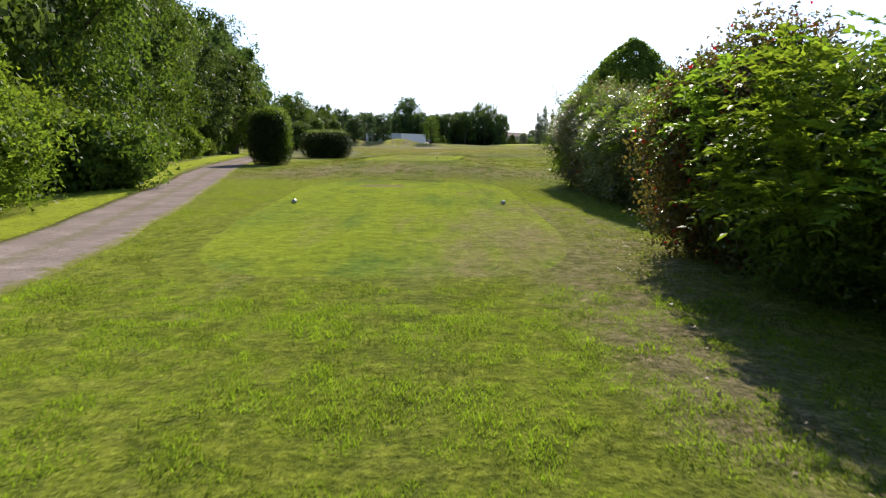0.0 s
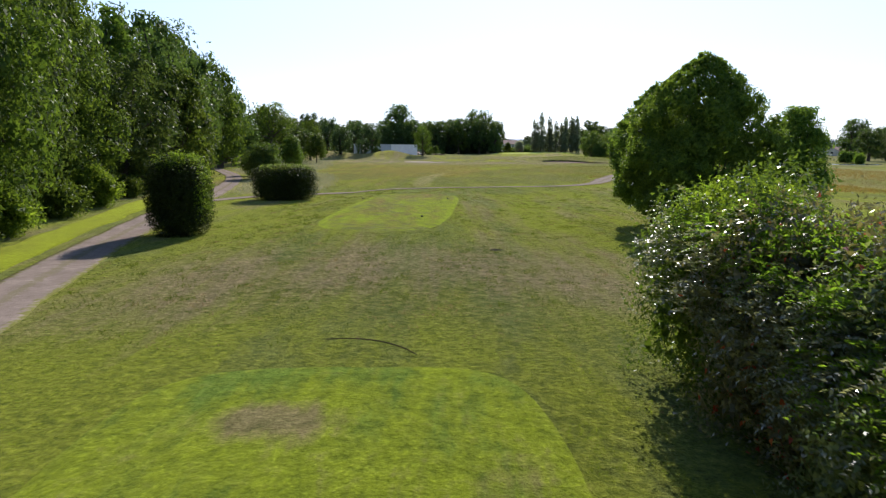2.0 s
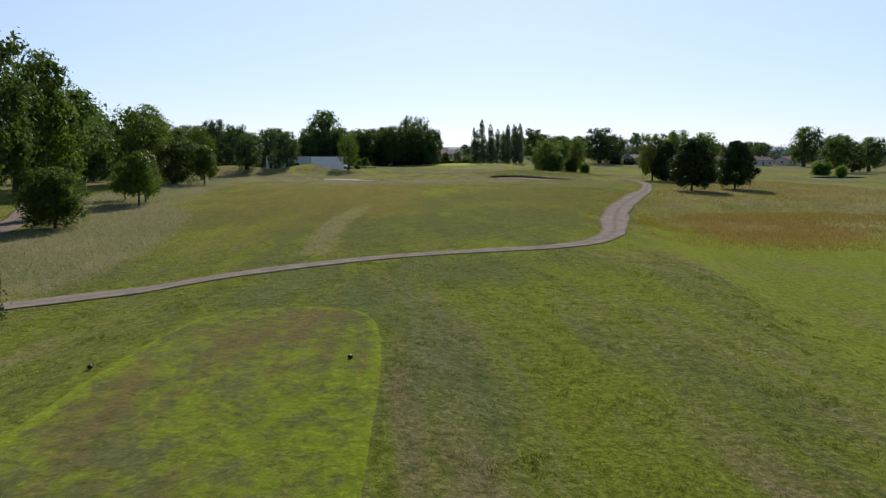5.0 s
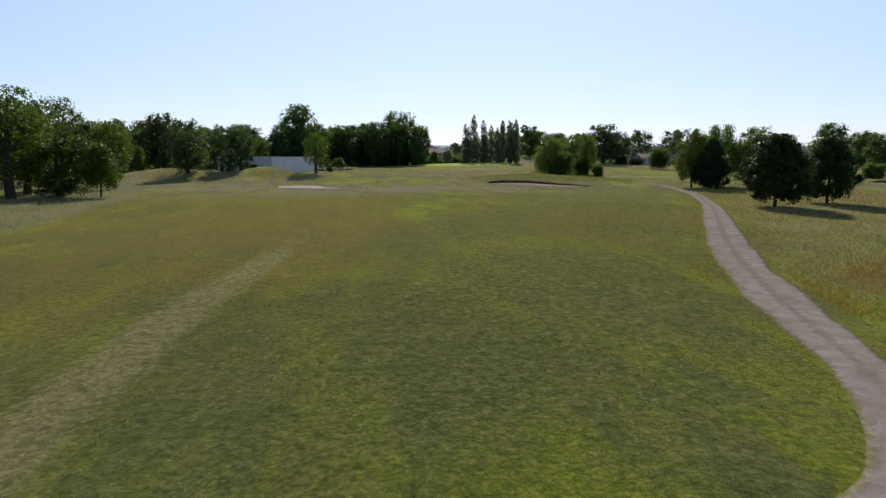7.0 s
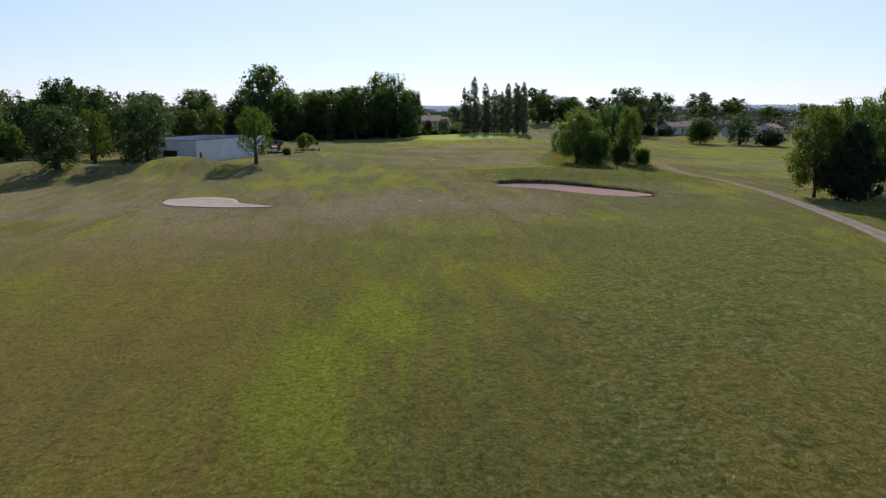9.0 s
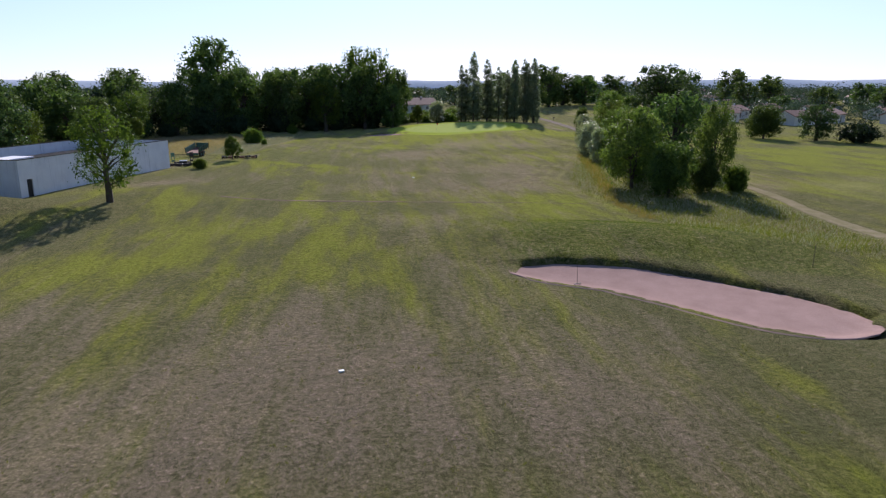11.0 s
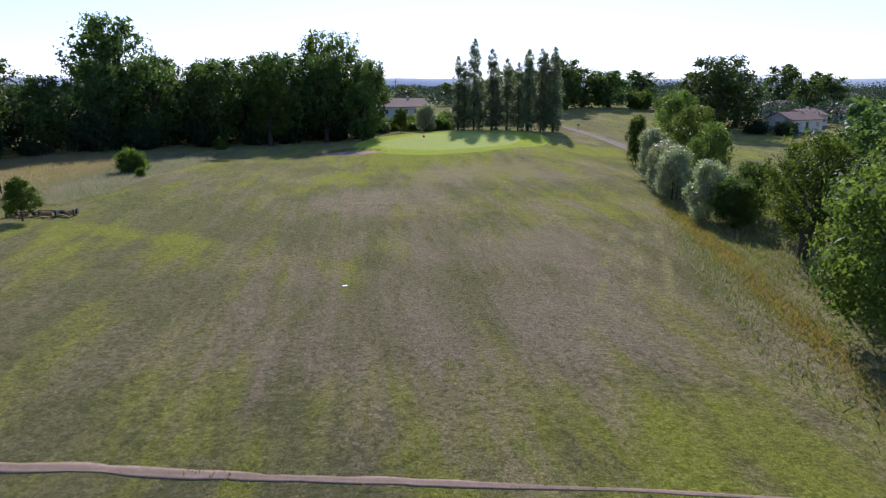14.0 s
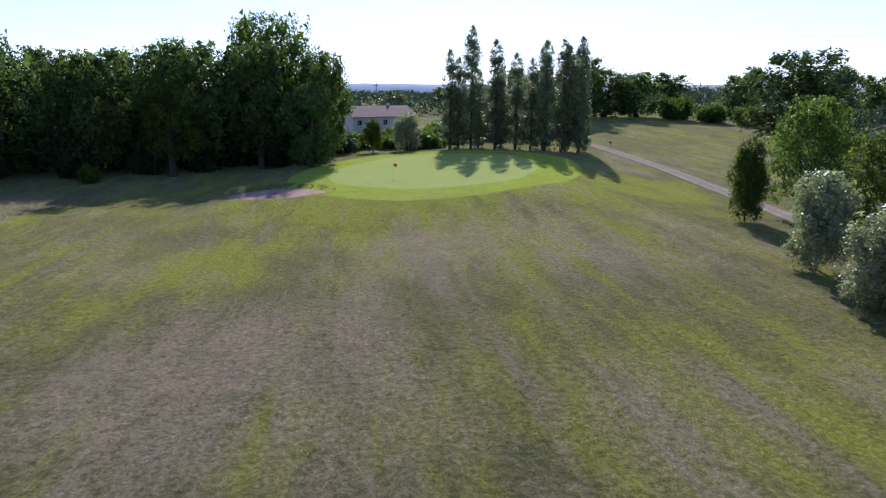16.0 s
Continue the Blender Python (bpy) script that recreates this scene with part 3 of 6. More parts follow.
def ribbon(name, points, material, lift=0.03, step=1.0, ragged=0.12, across=7, seed=0, dish=0.0):
    q = smooth_line(points, step)
    d = np.gradient(q[:, :2], axis=0)
    d /= np.hypot(d[:, 0], d[:, 1])[:, None]
    nrm = np.stack([-d[:, 1], d[:, 0]], 1)
    s = np.arange(len(q)) * step
    left = q[:, 2] / 2 * (1 + ragged * (2 * waves(s, s * 0 + seed, 2.6, seed) - 1) * 2)
    right = q[:, 2] / 2 * (1 + ragged * (2 * waves(s, s * 0 + seed + 50, 2.6, seed + 7) - 1) * 2)
    ends = np.clip(np.minimum(s, s[-1] - s) / 2.5, 0, 1)
    V = []
    offs = [-1.02] + list(np.linspace(-1, 1, across)) + [1.02]
    for k, o in enumerate(offs):
        w = np.where(o < 0, right, left) * o
        if dish > 0.2 and abs(o) >= 1:
            w = w + (0.35 if o > 0 else -0.12)
        x, y = q[:, 0] + nrm[:, 0] * w, q[:, 1] + nrm[:, 1] * w
        z = height(x, y, dish == 0) + (0.5 * np.clip((-0.8 - line_margin(x, y, SAND_B)) / 1.0, 0, 1) if 0 < dish < 0.2 else 0) + (lift if abs(o) <= 1 else -0.05)
        z = z - dish * ends * (np.clip(np.abs(right) * (1 - abs(o)) / 1.7, 0, 1) if o < 0 or dish < 0.2 else 1)
        V.append(np.stack([x, y, z], 1))
    n, F = len(q), []
    i = np.arange(n - 1)
    for k in range(len(offs) - 1):
        F.append(np.stack([k * n + i, (k + 1) * n + i, (k + 1) * n + i + 1, k * n + i + 1], 1)[:, ::-1])
    ob = raw(name, np.concatenate(V), np.concatenate(F), material, smooth=True)
    at = ob.data.attributes.new("lane", "FLOAT", "POINT")
    at.data.foreach_set("value", np.repeat(np.abs(np.array(offs)), n).astype(np.float32))
    return ob


# ---- the ground ----
def spread(inner0, inner1, step, outer, grow=1.16):
    mid = list(np.arange(inner0, inner1 + step / 2, step))
    up, d = [mid[-1]], step
    while up[-1] < outer:
        d *= grow
        up.append(up[-1] + d)
    down, d = [mid[0]], step
    while down[-1] > -outer:
        d *= grow
        down.append(down[-1] - d)
    return np.array(down[:0:-1] + mid + up[1:])


TRACK = [(-1.7, 96, 2.0), (-1.75, 104, 2.0), (-1.5, 112, 2.0), (-0.9, 118.5, 2.1), (0.35, 129, 1.9), (2.2, 146.5, 1.7), (3.8, 164, 0.9)]


def long_grass(x, y):
    """How much long pale grass stands here, 0..1."""
    g = np.clip(1.3 * pad(x, y, -20, 108, 5.0, 22, 8, 2.5, 0.4), 0, 1)
    g = np.maximum(g, pad(x, y, -33, 170, 7, 40, 6, 2.5, 0.4))
    g = np.maximum(g, 0.85 * inside(x, y, BANK, 1.2))
    g = np.maximum(g, 0.8 * pad(x, y, 65.5, 300, 4.0, 30, -20, 2.5, 0.5))
    g = np.maximum(g, 1.25 * inside(x, y, MEADOW, 1.2))
    g = np.maximum(g, 0.75 * pad(x, y, 52, 126, 17, 13, 15, 2.5, 0.5))
    g = np.maximum(g, 0.75 * pad(x, y, 76, 160, 22, 50, -28, 2.5, 0.4))
    g = np.maximum(g, 0.6 * pad(x, y, 100, 262, 14, 16, -10, 2.5, 0.5))
    return g


def zone(x, y):
    n1, n2 = waves(x, y, 9, 11, 3), waves(x, y, 28, 21, 3)
    n3 = waves(x, y, 55, 31, 2)
    dry = 0.25 + 0.7 * (n2 - 0.47) + 0.55 * (n1 - 0.5) + 0.5 * (n3 - 0.5)
    dry = dry + 0.50 * bell(x, y, 12, 202, 18, 20) + 0.20 * bell(x, y, 12, 148, 50, 30) + 0.26 * bell(x, y, 38, 320, 22, 30) + 0.16 * bell(x, y, 57, 350, 9, 8) - 0.12 * bell(x, y, 44, 342, 20, 12) - 0.3 * bell(x, y, 46, 368, 16, 6) + 0.02 * bell(x, y, 30, 280, 18, 22) - 0.10 * bell(x, y, 20, 290, 30, 30)
    dry = dry + 0.34 * bell(x, y, -6, 160, 14, 30) + 0.22 * bell(x, y, -5, 122, 9, 20) + 0.15 * bell(x, y, 32, 160, 9, 14)
    dry = dry + 0.50 * bell(x, y, 4.0, 66, 1.2, 16) + 0.30 * bell(x, y, 10.0, 62, 0.9, 6) - 0.35 * bell(x, y, 7.4, 63, 1.3, 6) + 0.35 * bell(x, y, 1.5, 42, 5, 3) + 0.24 * bell(x, y, -5, 41, 7, 4) + 0.12 * bell(x, y, 2, 46, 9, 6) + 0.22 * bell(x, y, 8, 36, 2, 4)
    dry = dry + 0.45 * bell(x, y, 1.6, 9, 1.6, 3.0) + 0.75 * bell(x, y, 3.0, 12, 1.0, 8) + 0.7 * bell(x, y, 2.0, 5, 0.9, 2.5) + 0.6 * bell(x, y, 2.3, 4.6, 0.3, 0.3)
    dry = dry - 0.35 * np.clip((40 - y) / 12, 0, 1) * (y > -40) - 0.30 * bell(x, y, 14, 118, 14, 22) - 0.25 * bell(x, y, 44, 262, 7, 12)
    dry = dry + 0.45 * pad(x, y, 50, 122, 14, 7, 12, 2.5, 0.5)
    dry = dry + 0.7 * bell(x, y, -4.6, 276.5, 2.6, 4.5, -25) + 0.2 * bell(x, y, 4, 150, 12, 30) + 0.6 * bell(x, y, 36.5, 146, 1.6, 8, -20) + 0.3 * bell(x, y, 50, 300, 4, 26, -14)
    dry = dry + 0.55 * pad(x, y, -11, 348, 15, 22, -10, 3, 0.25) + 0.35 * bell(x, y, -2, 292, 9, 12)
    lush = 0.25 + 0.9 * (n1 - 0.5) + 0.5 * bell(x, y, -3, 10, 14, 18) + 0.25 * bell(x, y, 42, 260, 6, 12) + 0.6 * bell(x, y, 46, 346, 16, 12) + 0.6 * bell(x, y, 47, 366, 16, 7) + 0.4 * bell(x, y, 74, 384, 6, 18)
    dry = dry + 0.25 * bell(x, y, 3, 146, 7, 14) + 0.22 * bell(x, y, 25, 150, 5, 14, -7) - 0.15 * bell(x, y, 13, 163, 3, 26, -7)
    lush = lush + 0.16 * bell(x, y, 13, 163, 2.6, 26, -7) + 0.3 * bell(x, y, 12, 66, 5, 14) + 0.4 * bell(x, y, -12, 62, 5, 18) + 0.3 * bell(x, y, 8, 236, 9, 16) + 0.6 * bell(x, y, 12, 303.7, 6.5, 1.3, -30) + 0.5 * bell(x, y, 29, 87, 8, 13) + 0.35 * bell(x, y, 120, 300, 40, 50)
    lush = lush + 0.2 * bell(x, y, 45, 261, 6, 8, -12) + 0.35 * inside(x, y, HOLLOW, 1.0)
    dry = dry - 0.3 * inside(x, y, GREEN_DIP, 3.0) - 0.25 * inside(x, y, HOLLOW, 1.0) - 0.2 * inside(x, y, ROUGH_C, 4.0)
    dry = dry + 0.35 * bell(x, y, 66, 357, 8, 6, -20) + 0.3 * bell(x, y, 61, 340, 9, 4, -20) + 0.3 * bell(x, y, 40, 330, 3, 16, -8)
    dry = dry - 0.45 * bell(x, y, 125, 300, 34, 60, -20)
    dry = dry - 0.12 * np.clip((y - 96) / 20, 0, 1) + 0.05 * np.clip((y - 190) / 40, 0, 1)
    lush = lush + 0.4 * bell(x, y, 7.4, 63, 1.3, 6) - 0.10 * np.clip((y - 190) / 40, 0, 1) + 0.12 * np.clip((105 - y) / 12, 0, 1)
    edge = np.clip((1.3 - line_distance(x, y, [(1.6, 319), (3.4, 325.5), (4.0, 344), (6.6, 366.5)])) / 0.9, 0, 1)
    lush, dry = lush + 0.45 * edge, dry - 0.45 * edge
    for cx, cy in GREENER:
        b = bell(x, y, cx, cy, 2.6, 5.0, -8)
        lush, dry = lush + 0.17 * b, dry - 0.15 * b
    for cx, cy in DRIER:
        b = bell(x, y, cx, cy, 3.0, 5.0, -8)
        lush, dry = lush - 0.14 * b, dry + 0.13 * b
    return np.clip(dry, 0, 1), np.clip(long_grass(x, y) * (0.55 + 0.8 * n1), 0, 1), np.clip(lush, 0, 1)


# greener and drier patches of the fairway (x, y)
GREENER = [(13, 164), (11, 157), (19, 185), (-9, 174), (-10, 201), (6, 249), (0, 243), (17, 259), (43, 258), (22, 233), (7, 240), (19, 240), (46, 263), (21, 248), (39, 248), (30, 293), (17, 335), (56, 324), (55, 306), (49, 324), (25, 328), (39, 354), (57, 318), (39, 313)]
DRIER = [(1, 191), (19, 225), (20, 168), (11, 146), (-2, 157), (3, 225), (18, 213), (33, 246), (36, 218), (44, 275), (35, 279), (27, 288), (12, 273), (26, 251), (47, 342), (37, 322), (40, 277), (28, 277), (46, 294), (58, 299), (60, 361), (61, 342), (35, 326), (31, 318), (45, 338), (51, 347), (70, 345)]


RUST_LINE = [(51.5, 250), (52.3, 262), (57.4, 280), (62.6, 300), (66.8, 317)]
# dry streaks left by the mower's wheels
WHEELS = [[(46.3 + a, 275.7 + b), (48.8 + a, 281.6 + b), (52.9 + a, 291.4 + b), (57.0 + a * 0.8, 301.0 + b * 0.6)] for a, b in ((0, 0), (2.6, 0.6), (-2.8, -0.5))]
WORN = [(-6.2, 84.4, 1.0), (-8.6, 77.0, 1.3), (-9.3, 71.5, 1.5), (-9.9, 66, 1.2), (-9.0, 60, 0.6)]


def mown(x, y):
    """How coarse the grass is, how worn, and how much of it is rusty sedge, 0..1 each."""
    n1 = waves(x, y, 3, 81, 3)
    rough = np.maximum(inside(x, y, ROUGH_A, 2.0), inside(x, y, ROUGH_B, 1.2) * np.clip((251 - y) / 9, 0, 1))
    rough = np.maximum(rough, 0.5 * inside(x, y, ROUGH_C, 6.0))
    rough = np.maximum(rough, 0.5 * inside(x, y, ROUGH_D, 4.0))
    rough = np.maximum(rough, 0.55 * bell(x, y, 4, 318, 9, 7))
    track = np.clip((0.8 - line_margin(x, y, TRACK)) / 1.1, 0, 1) * (0.5 + 0.5 * n1) * np.clip((152 - y) / 26, 0.3, 1)
    track = np.maximum(track, np.clip((0.6 - line_margin(x, y, WORN)) / 1.2, 0, 1) * (0.4 + 0.5 * n1))
    for run in WHEELS:
        track = np.maximum(track, np.clip((0.75 - line_distance(x, y, run)) / 0.5, 0, 1) * np.clip(1.6 * n1 - 0.35, 0, 0.75))
    rust = inside(x, y, RUST_BED, 3.0) * (0.45 + 0.7 * n1)
    rust = np.maximum(rust, np.clip((2.0 - line_distance(x, y, RUST_LINE)) / 1.3, 0, 1) * (0.35 + 0.7 * n1) * np.clip((y - 262) / 12, 0.25, 1))
    return np.clip(rough * (0.75 + 0.5 * n1), 0, 1), np.clip(track, 0, 1), np.clip(rust, 0, 1)


xs, ys = spread(-34, 96, 1.4, 4200), spread(-2, 432, 0.9, 4300)
xs = np.sort(np.concatenate([xs, np.arange(-13.3, 66, 1.4), np.arange(31.13, 60, 0.7)]))
ys = np.sort(np.concatenate([ys, np.arange(214.13, 238, 0.45)]))
gx, gy = np.meshgrid(xs, ys)
gz = height(gx, gy)
nx, ny = len(xs), len(ys)
ii, jj = np.meshgrid(np.arange(nx - 1), np.arange(ny - 1))
v0 = (jj * nx + ii).ravel()
ground = tagged(raw("ground", np.stack([gx.ravel(), gy.ravel(), gz.ravel()], 1), np.stack([v0, v0 + 1, v0 + nx + 1, v0 + nx], 1), M_GROUND, smooth=True),
                "mown golf course turf, green with dry brown patches", "grass", kind="structure")
zr, zg, zb = zone(gx.ravel(), gy.ravel())
za = ground.data.color_attributes.new("zone", "FLOAT_COLOR", "POINT")
zq = np.clip((gy.ravel() - 178) / 30, 0, 1) + np.clip((110 - gy.ravel()) / 30, 0, 0.8)
za.data.foreach_set("color", np.stack([zr, zg, zb, np.clip(zq, 0, 1)], 1).astype(np.float32).ravel())
mr, mg, mb = mown(gx.ravel(), gy.ravel())
mo = ground.data.color_attributes.new("mown", "FLOAT_COLOR", "POINT")
mo.data.foreach_set("color", np.stack([mr, mg, mb, np.clip((120 - gy.ravel()) / 40, 0, 1)], 1).astype(np.float32).ravel())

def worn(ob, dry_spots, lush, rim=None, base=0.0):
    """Give a sheet its own worn and lush areas."""
    co = np.empty(len(ob.data.vertices) * 3, np.float32)
    ob.data.vertices.foreach_get("co", co)
    x, y = co[0::3].astype(float), co[1::3].astype(float)
    d = base + 0.55 * (waves(x, y, 5, 61, 3) - 0.5)
    edge = 0 * x
    if rim:
        edge = 1 - pad(x, y, rim[0], rim[1], rim[2] * 0.89, rim[3] * 0.965, rim[4], rim[5], 0.08)
    for cx, cy, sx, sy, w in dry_spots:
        d = d + w * bell(x, y, cx, cy, sx, sy)
    at = ob.data.color_attributes.new("zone", "FLOAT_COLOR", "POINT")
    at.data.foreach_set("color", np.stack([np.clip(d - 2 * edge, 0, 1), 0 * x, np.clip(lush + 0.9 * (waves(x, y, 3.0, 71, 3) - 0.5) + 0.26 * edge, 0, 1), 0 * x + 0.8], 1).astype(np.float32).ravel())
    return ob


tagged(worn(rounded_sheet("tee_ground", TEE_A, M_TEE, 0.02, rim=0.02, seed=2, taper=0.14, rings=30, spokes=110), [(1.2, 11.5, 1.7, 2.6, 0.40), (0.8, 14.2, 0.9, 3.0, 0.32), (1.7, 18.5, 0.5, 1.6, 0.3), (0.4, 9.0, 1.4, 1.4, 0.4), (-2.6, 27.4, 0.8, 0.6, 1.3), (1.4, 24, 0.7, 2.5, 0.35)], 0.58), "close-mown bright green tee box with worn bare spots", "tee box", kind="structure")
tagged(worn(rounded_sheet("tee_ground", TEE_B, M_TEE2, 0.025, rim=0.03, seed=4, rings=30, spokes=110), [(-3, 62, 2.0, 5, 0.2), (-1.5, 76, 3, 3, 0.3)], 0.42, TEE_B, 0.28), "raised tee box with patchy yellow-green turf", "tee box", kind="structure")
tagged(rounded_sheet("green_fringe", FRINGE, M_FRINGE, 0.03, seed=5, rings=24, spokes=96), "light green apron mown round the putting green", "golf green", kind="structure")
tagged(rounded_sheet("putting_green", GREEN, M_GREEN, 0.045, seed=6, rings=24, spokes=96), "smooth pale green putting surface", "golf green", kind="structure")
tagged(ribbon("sand_bunker", SAND_LINE, M_SAND, 0.03, step=0.6, ragged=0.02, across=17, seed=7, dish=0.32), "long bunker filled with pinkish raked sand", "bunker", kind="structure")
tagged(ribbon("sand_bunker", SAND_B, M_SAND_PALE, 0.07, step=0.6, ragged=0.04, across=13, seed=8, dish=0.12), "small bunker of pale sand beside the fairway", "bunker", kind="structure")
# dark soil sheet that also stands in for tree shade between the mounds
tagged(rounded_sheet("bare_bank", (-27.5, 261, 6.0, 4.5, 20, 2.4), M_SOIL, 0.05, seed=15, wobble=0.25), "bare soil between the grass mounds, its darkness partly tree shade", "bank", kind="structure")
tagged(rounded_sheet("sand_bunker", BUNKER_C, M_SAND, 0.10, seed=9, wobble=0.08), "greenside bunker of brownish sand in tree shade", "bunker", kind="structure")

PATH_A = [(-4.6, -12, 2.4), (-5.5, 0, 2.2), (-6.5, 10, 2.0), (-8.1, 17.5, 2.2), (-11.2, 30, 2.3), (-13.3, 38, 2.5), (-15.9, 49, 2.5), (-18.9, 64, 2.4), (-21.2, 80, 2.3), (-26.5, 104, 2.3), (-32, 122, 2.4), (-44, 150, 2.4)]
PATH_B = [(-19.6, 72, 1.3), (-16.5, 79, 1.4), (-12.9, 82.3, 1.5), (-6.7, 86.6, 1.5), (2.3, 93.4, 1.5), (8.6, 95.9, 1.5), (13.2, 97.1, 1.6), (16.8, 98.9, 1.8), (19.4, 102.0, 1.9), (21.6, 106.2, 2.0), (23.6, 111.5, 2.5), (25.9, 117.6, 2.9), (31.6, 131.0, 2.8), (40.3, 148.3, 2.9), (50.0, 167.5, 2.3), (54.4, 177.5, 2.1), (59.9, 190.5, 2.0), (65.2, 207.5, 1.9), (68.6, 222, 1.7)]
PATH_C = [(68.4, 221, 1.8), (69.3, 238, 1.9), (71.1, 251.5, 1.9), (74.4, 266, 1.6), (78, 300, 1.8), (81.6, 332, 1.8), (83.4, 346, 2.0)]
PATH_D = [(83.2, 345, 2.4), (86.0, 364, 2.7), (89.5, 398, 2.9), (90.5, 432, 2.9), (87, 462, 2.8), (80, 490, 2.8)]
tagged(ribbon("gravel_path", PATH_A, M_GRAVEL_DARK, 0.035, seed=1, ragged=0.10, across=11), "worn grey-brown gravel cart path along the wood", "path", kind="structure")
tagged(ribbon("gravel_path", PATH_B, M_GRAVEL, 0.04, seed=2, ragged=0.10, across=11), "pale gravel cart path winding beside the fairway", "path", kind="structure")
tagged(ribbon("sandy_track", PATH_C, M_SANDY, 0.03, seed=11, ragged=0.10), "narrow sandy cart track through rough grass", "track", kind="structure")
tagged(ribbon("gravel_path", PATH_D, M_GRAVEL, 0.04, seed=12, ragged=0.06, across=11), "pale cart path climbing past the green", "path", kind="structure")
tagged(ribbon("sod_edge", [(-2.4, 32.4, 0.01), (-1.8, 32.5, 0.03), (-1.1, 32.3, 0.035), (-0.5, 31.8, 0.03), (-0.1, 31.2, 0.01)], M_SOIL, 0.015, step=0.12, ragged=0.3, across=3, seed=14), "thin curved edge of cut turf before the tee", "turf edge", kind="structure")
tagged(ribbon("grass_verge", [(-7.4, 4, 1.0), (-8.6, 12, 1.2), (-11.3, 22, 1.5), (-14.6, 33, 1.8), (-18.5, 47, 2.0), (-22, 64, 2.2), (-25, 80, 2.4), (-30, 100, 2.6)], M_VERGE, 0.028, seed=5), "grass strip beside the gravel path, coloured bright as if sunlit", "grass verge", kind="structure")
tagged(ribbon("drain_line", [(5.4, 267.4, 0.45), (12, 266.4, 0.55), (18.5, 265.6, 0.6), (29.4, 263.5, 0.62), (34, 262.6, 0.48), (39, 261.6, 0.26), (49.9, 259.2, 0.14)], M_TRENCH, 0.012, step=0.4, ragged=0.5, across=5, seed=6), "narrow bare strip of a refilled drain trench", "trench", kind="structure")


# ---- plants ----
def leaf_mesh(P, N, size, rng, slim=0.6):
    """Small pointed leaves at P that face N: arrays of vertices and triangles."""
    n = len(P)
    r = rng.normal(size=(n, 3))
    u = np.cross(N, r)
    u /= np.linalg.norm(u, axis=1)[:, None] + 1e-9
    v = np.cross(N, u)
    s = (size * rng.uniform(0.6, 1.35, n))[:, None]
    sag = N * s * rng.uniform(-0.25, 0.25, n)[:, None]
    V = np.stack([P - u * s * 0.55 - v * s * slim * 0.15, P + v * s * slim * 0.75 + sag, P + u * s * 0.65 - v * s * slim * 0.25], 1).reshape(-1, 3)
    return V, np.arange(3 * n).reshape(-1, 3)


def tubes(lines, seg=7):
    """Tapered tubes along polylines [(points, radii)]."""
    V, F, base = [], [], 0
    a = np.linspace(0, 2 * np.pi, seg, endpoint=False)
    for pts, rad in lines:
        pts = np.array(pts, float)
        d = np.gradient(pts, axis=0)
        d /= np.linalg.norm(d, axis=1)[:, None] + 1e-9
        side = np.cross(d, [0.31, 0.95, 0.1])
        side /= np.linalg.norm(side, axis=1)[:, None] + 1e-9
        up = np.cross(d, side)
        for p, q, s, r in zip(pts, side, up, rad):
            V.append(p + r * (np.cos(a)[:, None] * q + np.sin(a)[:, None] * s))
        i = np.arange(seg)
        j = (i + 1) % seg
        for k in range(len(pts) - 1):
            F.append(np.stack([base + k * seg + i, base + k * seg + j, base + (k + 1) * seg + j, base + (k + 1) * seg + i], 1))
        base += len(pts) * seg
    return np.concatenate(V), np.concatenate(F)


def blob_leaves(blobs, n, leaf, rng, inner=0.2, loose=1.0, per=30):
    """Leaf places in sprays round the surface of lumps [(cx, cy, cz, rx, ry, rz)], with their facing and a size factor."""
    B = np.array(blobs, float)
    area = (B[:, 3] * B[:, 4] + B[:, 4] * B[:, 5] + B[:, 3] * B[:, 5])
    m = int(n / per * 2.2)
    pick = rng.choice(len(B), m, p=area / area.sum())
    d = rng.normal(size=(m, 3))
    d /= np.linalg.norm(d, axis=1)[:, None]
    k = rng.random(m) < inner
    r = np.where(k, rng.uniform(0.3, 0.8, m), 1 + rng.normal(0, 0.10 * loose, m))
    C = B[pick, :3] + d * B[pick, 3:] * r[:, None]
    keep = np.ones(m, bool)
    for i, b in enumerate(B):
        q = np.linalg.norm((C - b[:3]) / b[3:], axis=1)
        keep &= (pick == i) | (q > 0.75) | (k & (q > 0.4))
    keep &= (d[:, 2] > -0.3) | (rng.random(m) < 0.45)
    C, d, k = C[keep], d[keep], k[keep]
    C, d, k = C[: max(1, n // per)], d[: max(1, n // per)], k[: max(1, n // per)]
    size = rng.uniform(0.6, 1.6, len(C)) * leaf * 1.35 * loose
    o = rng.normal(size=(len(C), per, 3))
    o = o - d[:, None, :] * (o * d[:, None, :]).sum(2, keepdims=True) * 0.45
    P = C[:, None, :] + o * size[:, None, None]
    N = d[:, None, :] * 0.75 + o * 0.35 + rng.normal(size=o.shape) * 0.45
    N /= np.linalg.norm(N, axis=2, keepdims=True) + 1e-9
    return P.reshape(-1, 3), N.reshape(-1, 3), np.repeat(np.where(k, 2.0, 1.0), per)


